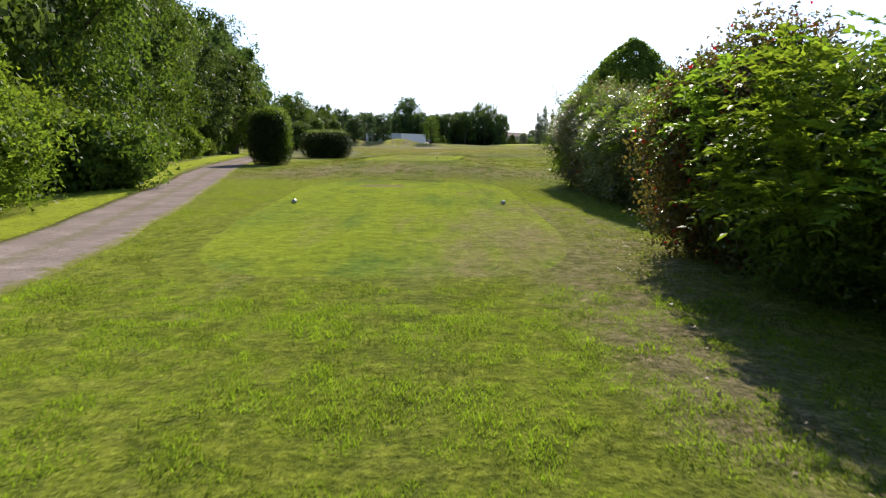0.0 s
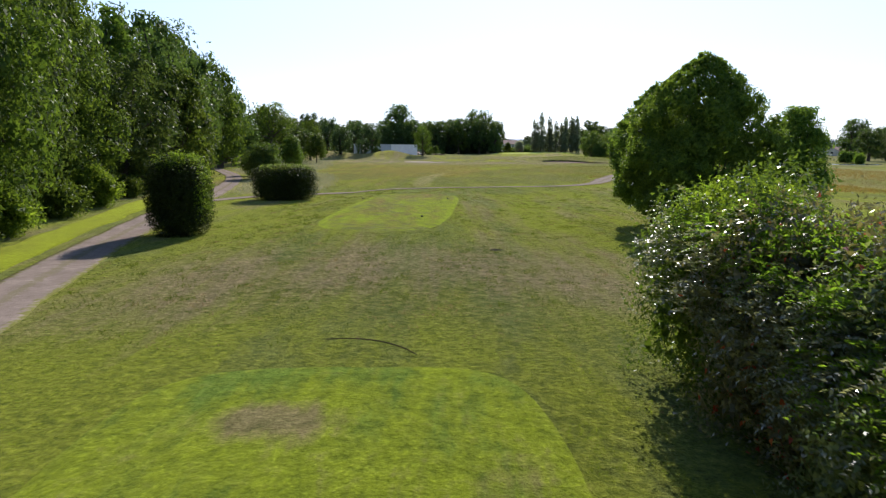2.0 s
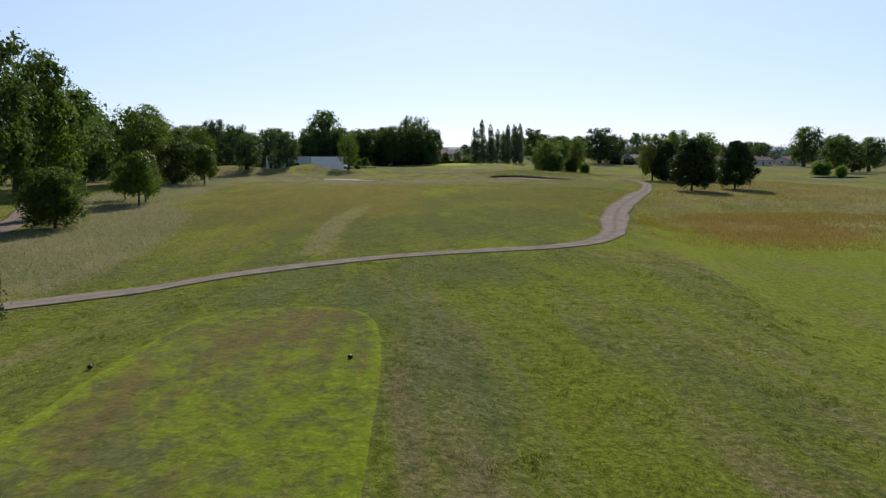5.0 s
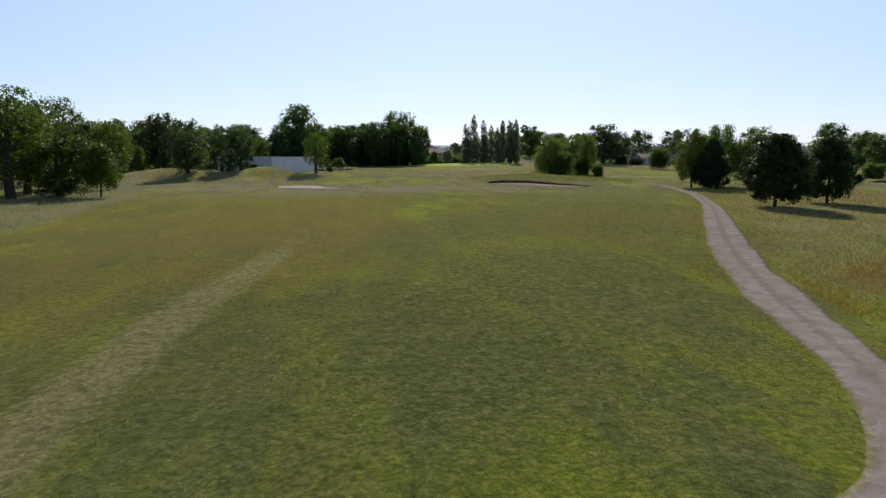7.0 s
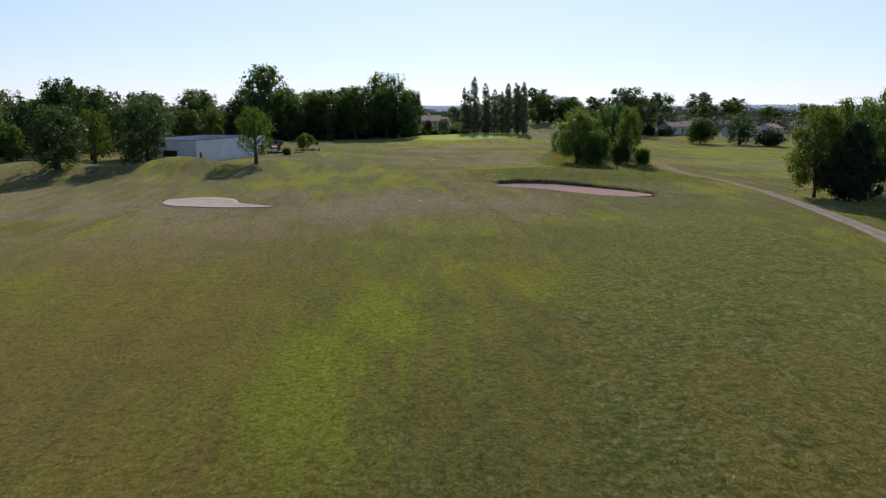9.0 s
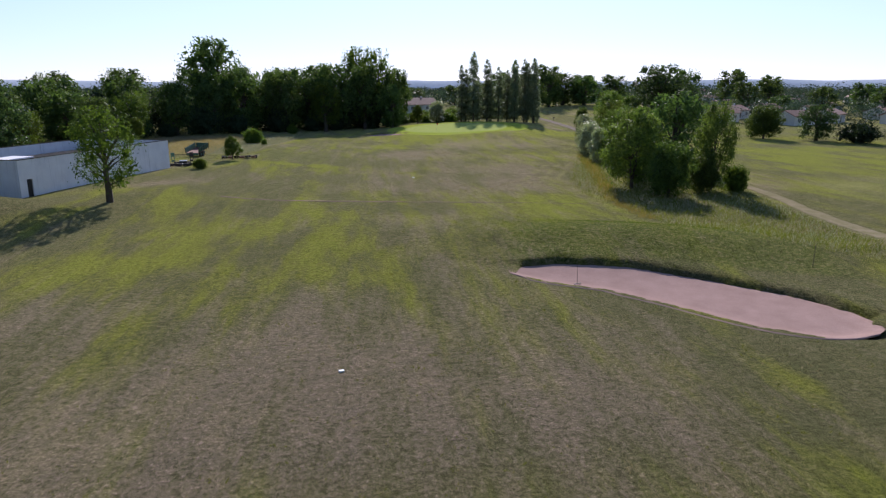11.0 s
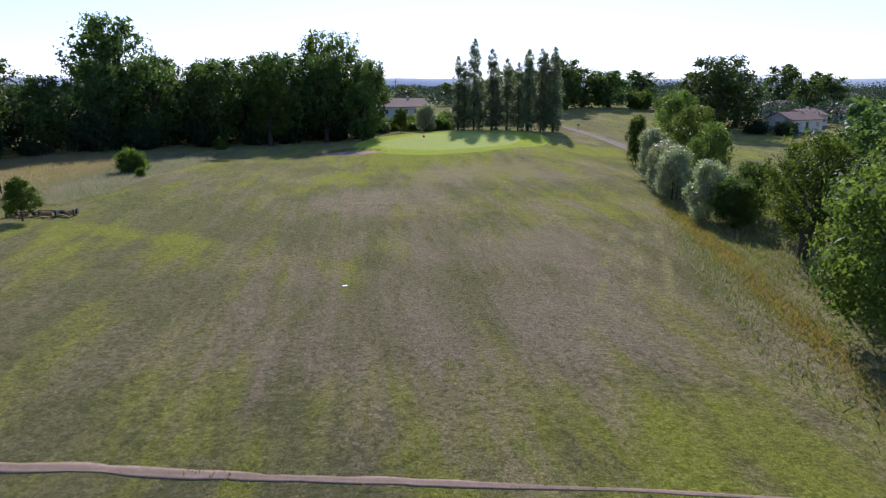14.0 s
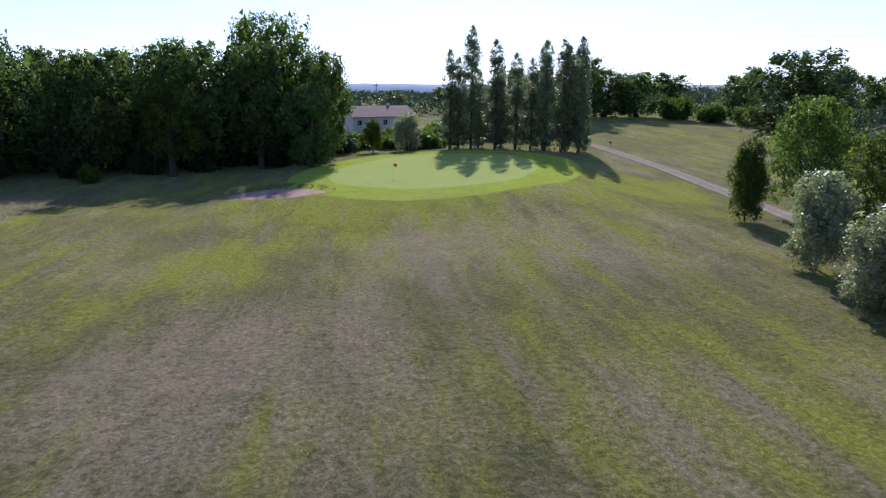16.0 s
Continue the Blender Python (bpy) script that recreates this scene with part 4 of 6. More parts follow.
SHAPES = {
    "drop": lambda f: float(np.interp(f, [0, 0.08, 0.2, 0.3, 0.49, 0.62, 0.73, 0.88, 0.95, 1.0], [0.4, 0.72, 0.95, 1.0, 0.93, 0.79, 0.62, 0.32, 0.15, 0.03])),
    "oak": lambda f: math.sqrt(max(0.0, 1 - ((f - 0.48) / 0.54) ** 2)),
    "cone": lambda f: min(1.0, 0.42 + 2.4 * f) * (1 - f) ** 0.80 * 1.15,
    "ball": lambda f: math.sqrt(max(0.0, 1 - ((f - 0.42) / 0.60) ** 2)),
    "egg": lambda f: min(1.0, 0.5 + 2.0 * f) * (1 - f ** 2.2) ** 0.75,
    "tall": lambda f: min(1.0, 0.5 + 2.2 * f) * (1 - f ** 3) ** 0.8,
    "spire": lambda f: min(1.0, 0.6 + 1.5 * f) * (1 - f) ** 0.40,
}


def tree(name, label, shape, tall, wide, clear, n, leaf, material, seed, lumps=18, lump=0.30, stems=1, slim=0.6, inner=0.2, thick=0.035, squash=0.85, loose=1.0):
    """A tree standing at the origin: trunk with limbs, and a crown of leaves on lumps that fill its outline."""
    rng = np.random.default_rng(seed)
    top = Empty(name)
    blobs, env = [], SHAPES[shape]
    ch = tall - clear
    for i in range(lumps):
        f = (i + 0.5) / lumps
        f = 0.06 + 0.86 * f
        R = env(f) * wide / 2
        br = min(lump * wide * rng.uniform(0.7, 1.25), max(R, 0.12 * wide) * 1.05) * (1 - (0.55 if shape in ("cone", "drop") else 0.25) * f)
        a = i * 2.399 + rng.uniform(-0.5, 0.5)
        rr = max(0.0, R - br * 0.75) * rng.uniform(0.55, 1.08) * ((1 - f) ** 0.5 if shape == "spire" else 1)
        blobs.append((rr * math.cos(a), rr * math.sin(a), clear + f * ch, br, br, br * squash))
    core = max(0.2, wide * 0.20)
    if shape == "drop":
        blobs.append((0, 0, clear + 0.46 * ch, core * 1.4, core * 1.4, ch * 0.46))
    elif shape != "spire":
        blobs.append((0, 0, clear + 0.45 * ch, core * 1.5, core * 1.5, ch * 0.36))
    P, N, k = blob_leaves(blobs, n, leaf, rng, inner=inner, loose=loose)
    P[:, 2] = np.where(P[:, 2] > clear, clear + (P[:, 2] - clear) * ch / (np.percentile(P[:, 2], 99.7) - clear), P[:, 2])
    P[:, :2] *= wide / 2 / np.percentile(np.hypot(P[:, 0], P[:, 1]), 98.5)
    low = (P[:, 2] > 0.12) & (P[:, 2] < tall * 1.005)
    if shape == "spire":
        low &= np.hypot(P[:, 0], P[:, 1]) < wide * 0.5 * np.clip((tall * 1.01 - P[:, 2]) / (tall * 0.28), 0.04, 1)
    if shape == "drop":
        rim = np.array([env(f) for f in np.clip((P[:, 2] - clear) / ch, 0, 1)]) * wide / 2
        low &= np.hypot(P[:, 0], P[:, 1]) < rim * rng.normal(1.0, 0.05, len(P)) + 0.12
    V, F = leaf_mesh(P[low], N[low], leaf * k[low], rng, slim)
    raw("crown", V, F, material, top)
    lines = []
    r0 = tall * thick
    for s in range(stems):
        off = rng.normal(0, 0.16 * (stems > 1), 2)
        lean = rng.normal(0, 0.05 + 0.10 * (stems > 1), 2)
        h = np.linspace(-0.15, clear + ch * 0.8, 7)
        pts = [(off[0] + lean[0] * z + 0.05 * math.sin(z), off[1] + lean[1] * z, z) for z in h]
        lines.append((pts, r0 * (1 - 0.86 * np.linspace(0, 1, 7)) * (1.25 if s == 0 else 0.7)))
    for b in blobs[:-1:max(1, lumps // 12)]:
        z0 = min(b[2] * 0.72, clear + 0.3 * ch)
        mid = (b[0] * 0.45, b[1] * 0.45, z0 + (b[2] - z0) * 0.6)
        lines.append(([(0, 0, z0), mid, (b[0] * 0.9, b[1] * 0.9, b[2])], [r0 * 0.42, r0 * 0.26, r0 * 0.08]))
    V, F = tubes(lines)
    raw("trunk", V, F, M_BARK, top, smooth=True)
    return tagged(top, label, "tree")


def Empty(name):
    return new(name)


def shrub(name, label, wide, deep, tall, n, leaf, material, seed, square=3.0, lumpy=0.12, stems=5, slim=0.55, shoots=0, lift=0.05, flat=0.45):
    """A bush or clipped hedge plant at the origin: leaves on a rounded block, and stems."""
    rng = np.random.default_rng(seed)
    top = Empty(name)
    d = rng.normal(size=(n, 3))
    r = 1 / (np.abs(d) ** square).sum(1) ** (1 / square)
    P = d * r[:, None]
    ph = seed * 0.7
    lump = 1 + lumpy * (np.sin(4.1 * P[:, 0] + ph) * np.cos(3.7 * P[:, 1] + ph) + 0.7 * np.sin(7.3 * P[:, 1] + 5 * P[:, 2] + ph) + 0.5 * np.sin(11 * P[:, 0] - 9 * P[:, 2]))
    k = rng.random(n) < 0.22
    rad = np.where(k, rng.uniform(0.45, 0.9, n), 1 + rng.normal(0, 0.045 + 0.3 * lumpy, n)) * lump
    Q = P * rad[:, None] * np.array([wide / 2, deep / 2, tall / 2]) + np.array([0, 0, tall / 2 + lift])
    N = d * np.array([1 / wide, 1 / deep, 1 / tall])
    N /= np.linalg.norm(N, axis=1)[:, None]
    N = N * flat + rng.normal(size=N.shape) * (1 - flat)
    N /= np.linalg.norm(N, axis=1)[:, None]
    size = leaf * np.where(k, 3.2, 1.0)
    if shoots:
        base = Q[(P[:, 2] > 0.4) & ~k]
        base = base[rng.choice(len(base), shoots)]
        t = rng.uniform(0, 1, (shoots, 16))
        lean = rng.normal(0, 0.3, (shoots, 2))
        ln = rng.uniform(0.15, 0.5, shoots)
        S = base[:, None, :] + np.stack([t * lean[:, :1] * ln[:, None], t * lean[:, 1:] * ln[:, None], t * ln[:, None]], 2)
        S = S.reshape(-1, 3) + rng.normal(0, leaf * 0.3, (shoots * 16, 3))
        Q, N = np.concatenate([Q, S]), np.concatenate([N, (lambda g: g / np.linalg.norm(g, axis=1)[:, None])(rng.normal(size=S.shape))])
        size = np.concatenate([size, np.full(len(S), leaf * 0.8)])
    ok = Q[:, 2] > 0.03
    V, F = leaf_mesh(Q[ok], N[ok], size[ok], rng, slim)
    raw("crown", V, F, material, top)
    lines = []
    for s in range(stems):
        a, q = rng.uniform(0, 6.28), rng.uniform(0.1, 0.6)
        x, y = math.cos(a) * wide * 0.22 * q, math.sin(a) * deep * 0.22 * q
        lines.append(([(x, y, -0.1), (x * 1.5, y * 1.5, tall * 0.35), (x * 2.4, y * 2.4, tall * 0.75)], [0.045, 0.035, 0.012]))
    V, F = tubes(lines, 5)
    raw("stem", V, F, M_BARK, top, smooth=True)
    return tagged(top, label, "shrub")


def stand(ob, x, y, turn=0.0, s=1.0, sz=None, sink=0.05):
    """Put a thing made at the origin on the ground at (x, y)."""
    ob.matrix_basis = spot(x, y, turn, s, sz, sink)
    return ob


def spot(x, y, turn=0.0, s=1.0, sz=None, sink=0.05):
    return Matrix.Translation((x, y, high(x, y) - sink)) @ Matrix.Rotation(radians(turn), 4, "Z") @ Matrix.Diagonal((s, s, s if sz is None else sz, 1))


def again(ob, x, y, turn=0.0, s=1.0, sz=None, label=""):
    """Another copy; s and sz are sizes relative to the first plant as built."""
    keep = ob.scale.copy()
    ob.scale = (1, 1, 1)
    c = copy_thing(ob, spot(x, y, turn, s, sz))
    ob.scale = keep
    return tagged(c, label) if label else c


rnd = random.Random(7)

# the hedge beside the first tee: shrubs grown together
HEDGE = [
    (5.75, 1.2, 3.5, 3.6, "laurel"), (5.6, 4.3, 3.5, 3.0, "laurel"), (5.45, 7.4, 3.4, 2.95, "laurel"), (4.95, 10.7, 2.8, 3.35, "photinia"), (6.5, 17.1, 2.2, 2.2, "low"), (5.95, 20.4, 2.0, 2.8, "silver"),
    (6.0, 22.9, 2.2, 3.15, "silver"), (6.2, 25.9, 2.5, 3.5, "russet"), (6.4, 29.2, 3.0, 3.95, "dark"),
]


def sprigs(bush, w, deep, tall, count, leaf, material, seed, lobe=0.0, along=-0.3, lowest=0.30):
    """Arching shoots with paired leaves that stand out of the upper face of a hedge plant."""
    rng = np.random.default_rng(seed)
    V = []
    for i in range(count):
        y = rng.uniform(-deep / 2, deep / 2)
        up = rng.uniform(lowest, 1.02)
        x = -w / 2 * (1 - max(0.0, up - 0.55) ** 2 * 2.6) * rng.uniform(0.86, 1.0) + (rng.uniform(0, 1.4) if up > 0.9 else 0)
        p = np.array([x, y, up * tall * 0.98])
        if i < lobe * count:
            a, q = rng.uniform(0, 6.28), rng.random() ** 0.5
            up = rng.uniform(0.36, 0.96)
            p = np.array([-w / 2 - 0.85 * rng.random() * (1.25 - up), along + 1.3 * q * math.cos(a), up * tall])
        d = np.array([rng.normal(-0.55, 0.3), rng.normal(-0.15, 0.45), rng.normal(0.35, 0.3)])
        d /= np.linalg.norm(d)
        ln = rng.uniform(0.25, 0.6)
        for t in np.linspace(0.1, 1.0, 9):
            c = p + d * ln * t + np.array([0, 0, -0.35 * ln * t * t])
            for s in (-1, 1):
                side = np.cross(d, [0, 0, 1]) * s + d * 0.5 + rng.normal(0, 0.22, 3)
                side /= np.linalg.norm(side)
                n2 = np.cross(side, d + rng.normal(0, 0.3, 3))
                n2 /= np.linalg.norm(n2) + 1e-9
                wv = np.cross(side, n2)
                L = leaf * rng.uniform(0.7, 1.25)
                droop = np.array([0, 0, -0.22 * L])
                V += [c, c + side * L * 0.45 + wv * L * 0.20, c + side * L + droop, c + side * L * 0.45 - wv * L * 0.20]
    raw("spray", np.array(V), np.arange(len(V)).reshape(-1, 4), material, bush)


def young_growth(bush, wide, deep, tall, n, leaf, material, seed, square=3.4, side=0.0, lift=0.05):
    """Loose new leaves, coloured bright as if sunlit, over the top of a clipped plant, and down the flank where side
    (+1 or -1) says.
    """
    rng = np.random.default_rng(seed)
    d = rng.normal(size=(n * 5, 3))
    P = d / ((np.abs(d) ** square).sum(1) ** (1 / square))[:, None]
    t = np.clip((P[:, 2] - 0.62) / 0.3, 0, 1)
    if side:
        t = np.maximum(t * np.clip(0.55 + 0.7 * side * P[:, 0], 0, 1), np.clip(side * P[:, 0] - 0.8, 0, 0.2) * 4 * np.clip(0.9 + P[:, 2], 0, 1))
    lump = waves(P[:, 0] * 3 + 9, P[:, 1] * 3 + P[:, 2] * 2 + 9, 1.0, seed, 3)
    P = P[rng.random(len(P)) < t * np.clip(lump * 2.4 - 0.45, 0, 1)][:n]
    out = 1.0 + np.abs(rng.normal(0, 0.05, len(P)))
    Q = P * out[:, None] * np.array([wide / 2, deep / 2, tall / 2]) + np.array([0, 0, tall / 2 + lift])
    Q[:, 2] += np.abs(rng.normal(0, 0.10, len(P)))
    N = P * 0.5 + rng.normal(size=P.shape) * 0.6
    N /= np.linalg.norm(N, axis=1)[:, None]
    V, F = leaf_mesh(Q, N, np.full(len(Q), leaf), rng, 0.55)
    raw("young_growth", V, F, material, bush)["label"] = "young leaves coloured bright as if sunlit"


for i, (x, y, w, h, kind) in enumerate(HEDGE):
    near = y < 12
    deep = {3: 3.5, 4: 3.0, 5: 3.2, 6: 3.6, 7: 4.0}.get(i, 4.4)
    mat = {"laurel": M_LAUREL, "low": M_LAUREL, "russet": M_RUSSET, "photinia": M_PHOTINIA, "silver": M_HEDGE_FAR, "dark": M_LAUREL}[kind]
    lab = {"low": "low green hedge shrub with bright young shoots", "russet": "dense hedge shrub with shiny brownish leaves", "laurel": "tall loose green hedge shrub with glossy leaves", "photinia": "hedge shrub with red-tinged young leaves", "silver": "dense hedge shrub with shiny grey-green leaves", "dark": "dense dark hedge shrub with bright young tips"}[kind]
    s = shrub("hedge_shrub", lab, w, deep, h, (12000, 30000, 40000, 40000, 14000, 24000, 24000, 24000, 24000)[i], 0.078 if near else 0.086, mat, 40 + i, square=2.5, lumpy=0.13 if near else 0.21, shoots=70 if near else 110)
    if near:
        sprigs(s, w, 4.4, h, {1: 90, 2: 200, 3: 150}.get(i, 50), 0.125, M_SPRIG, 140 + i, {1: 0.4, 2: 0.8}.get(i, 0.0), {1: 1.3}.get(i, -0.3), lowest=0.62 if i == 3 else 0.3)
    else:
        sprigs(s, w, deep, h, 260, 0.085, M_SPRIG, 140 + i, lowest=0.84 if i > 6 else 0.6)
        if i > 4:
            # pale sprays add the coloured-in sky glints to the face
            sprigs(s, w, deep, h, 330, 0.085, M_GLINT, 340 + i, lowest=0.5)
        young_growth(s, w, deep, h, 4200, 0.085, M_SPRIG if i != 6 else M_SPRIG_GREY, 240 + i, 2.5)
    tagged(stand(s, x, y, rnd.uniform(-6, 6)), group="hedge beside the tee")

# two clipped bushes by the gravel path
# dark body and bright top leaves put shade and sunlight into the colours
CLIP_A = shrub("clipped_bush", "rounded clipped laurel bush, coloured shaded below and sunlit on top", 2.95, 3.1, 4.05, 34000, 0.074, M_CLIP, 61, square=3.4, lumpy=0.05, shoots=60)
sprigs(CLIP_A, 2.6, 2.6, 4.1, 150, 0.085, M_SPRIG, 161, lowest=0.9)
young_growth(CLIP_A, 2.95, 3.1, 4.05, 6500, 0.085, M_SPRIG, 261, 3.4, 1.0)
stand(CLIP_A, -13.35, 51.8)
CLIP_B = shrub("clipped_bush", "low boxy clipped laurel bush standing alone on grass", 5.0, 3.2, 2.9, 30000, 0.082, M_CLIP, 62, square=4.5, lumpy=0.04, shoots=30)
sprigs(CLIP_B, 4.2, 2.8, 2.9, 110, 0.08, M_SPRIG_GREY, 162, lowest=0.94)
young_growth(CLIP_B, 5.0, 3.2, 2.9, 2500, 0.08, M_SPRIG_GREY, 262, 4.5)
stand(CLIP_B, -13.2, 76.0, 25)

# the three hornbeams beyond the hedge
stand(tree("hornbeam_tree", "broad cone-shaped hornbeam with several stems", "drop", 9.7, 8.9, 1.0, 110000, 0.115, M_HORN, 71, lumps=150, lump=0.10, stems=5, thick=0.012, loose=0.85, inner=0.3), 14.0, 51.3, 165)
stand(tree("hornbeam_tree", "slender upright hornbeam behind a broader one", "drop", 8.9, 7.2, 1.1, 52000, 0.14, M_HORN, 72, lumps=70, lump=0.12, stems=1, thick=0.02, loose=0.8), 14.2, 58.8)
stand(tree("hornbeam_tree", "small open hornbeam with a bare lower trunk", "tall", 7.3, 4.6, 1.5, 18000, 0.14, M_HORN, 73, lumps=22, lump=0.18, thick=0.02), 21.6, 56.0)

# two clipped-looking round trees by the path
# the very dark leaf colour stands in for their backlit, shaded side
BALL = stand(tree("round_tree", "dense round-headed tree on a short trunk, coloured dark as if backlit", "egg", 10.6, 9.6, 1.0, 26000, 0.26, M_CLIP, 74, lumps=90, lump=0.12, thick=0.02, loose=0.8), 58.0, 166.6, 0, 0.88, 0.86)
again(BALL, 69.0, 171.8, 130, 0.78, 0.84)

# stock of woodland trees, copied about
OAK_A = stand(tree("oak_tree", "tall spreading oak at the edge of the wood", "oak", 15, 12, 2.0, 6200, 0.42, M_OAK, 81, lumps=34, lump=0.16, loose=1.05), -29, 384)
OAK_B = stand(tree("oak_tree", "full-crowned dark oak in the wood", "oak", 15, 12, 0.8, 6200, 0.42, M_OAK, 82, lumps=36, lump=0.16, loose=1.05), -20, 392)
OAK_C = stand(tree("oak_tree", "uneven old oak with gaps in its crown", "oak", 15, 11, 2.5, 7000, 0.33, M_WOOD, 83, lumps=26, lump=0.15, inner=0.08, loose=1.05), 12, 396)
OAK_D = stand(tree("oak_tree", "dark dense oak beside the store", "oak", 15, 12, 0.8, 6400, 0.408, M_SHADY, 183, lumps=38, lump=0.16, loose=1.0), -61, 290)
stand(tree("conifer_tree", "very dark conical evergreen reaching the ground", "cone", 9.6, 7.6, 0.2, 26000, 0.19, M_DARK, 189, lumps=60, lump=0.13, thick=0.02, loose=0.8), 72.9, 209.8)
WOOD_A = stand(tree("woodland_tree", "leafy green tree beside the gravel path", "tall", 13, 10, 0.4, 22000, 0.19, M_WOOD, 84, lumps=40, lump=0.15, loose=1.25, inner=0.12), -18.5, 33, 0, 1.0, 1.25)
WOOD_B = stand(tree("woodland_tree", "dark leafy tree rising above the path", "oak", 13, 11, 0.8, 21000, 0.195, M_OAK, 85, lumps=38, lump=0.15, loose=1.25, inner=0.12), -24, 44, 0, 1.0, 1.32)
WOOD_C = stand(tree("woodland_tree", "leafy tree in the wood beyond the bend", "tall", 13, 10, 0.6, 10500, 0.285, M_WOOD, 184, lumps=40, lump=0.16, loose=1.05), -28.5, 92)
WOOD_D = stand(tree("woodland_tree", "dark tree in the wood beyond the bend", "oak", 13, 11, 0.8, 10500, 0.285, M_OAK, 185, lumps=40, lump=0.16, loose=1.05), -29.5, 81)
BUSH_A = stand(shrub("undergrowth_bush", "tangled green undergrowth at the edge of the wood", 5.0, 4.2, 3.6, 7500, 0.205, M_LIME, 86, square=2.2, lumpy=0.22, shoots=60), -15.4, 22)
BUSH_N = stand(shrub("undergrowth_bush", "bright tangled undergrowth beside the gravel path", 4.6, 4.4, 3.4, 18000, 0.13, M_LIME, 186, square=2.2, lumpy=0.26, shoots=160), -10.5, 7)
BUSH_B = stand(shrub("undergrowth_bush", "low dense bush at the edge of the wood", 4.4, 3.6, 2.4, 4800, 0.21, M_WOOD, 87, square=2.2, lumpy=0.22, shoots=40), -13.0, 24.5)
BUSH_F = stand(shrub("garden_bush", "loose leafy bush behind the course", 4.4, 3.6, 2.4, 2600, 0.29, M_WOOD, 187, square=2.2, lumpy=0.24, shoots=10), 52, 440, 0, .9, 1.5)
OAK_F = stand(tree("oak_tree", "distant broad oak beyond the course", "oak", 15, 12, 0.8, 3000, 0.624, M_OAK, 188, lumps=34, lump=0.16, loose=1.0), 100, 506, 0, 1.4, 1.0)
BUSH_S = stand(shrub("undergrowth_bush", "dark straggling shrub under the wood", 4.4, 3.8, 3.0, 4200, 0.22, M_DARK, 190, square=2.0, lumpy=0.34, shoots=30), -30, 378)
YOUNG = stand(tree("young_tree", "young open tree standing alone in the meadow", "tall", 6.5, 5.0, 1.3, 6500, 0.19, M_WOOD, 88, lumps=20, lump=0.17, loose=1.05, thick=0.016), -25.6, 136)

# left wood, along the path
for x, y, k, s in [(-13.0, 3, "A", .85), (-15.5, 11, "A", .9), (-17, 20, "B", .95), (-19.5, 26, "A", 1.0), (-22, 38, "B", 1.0), (-23.5, 50, "A", 1.05), (-27, 57, "B", 1.1), (-25, 22, "D", 1.15), (-30, 44, "C", 1.2), (-20, 9, "D", 1.0), (-31, 60, "C", 1.2),
                   (-30, 70, "A", 1.1), (-33, 76, "C", 1.15), (-32, 97, "D", 1.25), (-34, 88, "C", 1.25), (-37, 106, "D", 1.22), (-39, 114, "C", 1.25), (-42, 122, "D", 1.28), (-38, 62, "D", 1.25), (-44, 96, "C", 1.3), (-23, -4, "C", 1.0), (-44, 132, "C", 1.3), (-46, 142, "D", 1.3), (-44, 154, "C", 1.25)]:
    tagged(again({"A": WOOD_A, "B": WOOD_B, "C": WOOD_C, "D": WOOD_D}[k], x, y, rnd.uniform(0, 360), s * rnd.uniform(0.96, 1.1), min(s, 1.1) * (1.36 if y < 52 else 1.2 if y < 112 else 1.4) * rnd.uniform(0.98, 1.14)), group="wood by the path")
for x, y, k, s in [(-16.4, 31, "B", 1.0), (-18.5, 37, "A", .95), (-20.8, 44, "B", 1.05), (-22.5, 51, "A", .8), (-24.6, 60, "B", .9),
                   (-25.5, 67, "A", .7), (-27.5, 76, "B", .8), (-29.5, 86, "B", .75), (-32, 96, "A", .7), (-35, 108, "B", .9)]:
    tagged(again(BUSH_A if k == "A" else BUSH_B, x, y, rnd.uniform(0, 360), s, s * rnd.uniform(0.85, 1.15)), group="wood by the path")

for x, y, s, sz in [(-9.4, 0.5, 1.0, 1.0), (-11.3, 11.8, .95, .8), (-12.8, 17.2, 1.05, 1.0), (-14.6, 24, .9, .75), (-16.2, 28.6, .95, .9)]:
    tagged(again(BUSH_N, x, y, rnd.uniform(0, 360), s, sz), group="wood by the path")

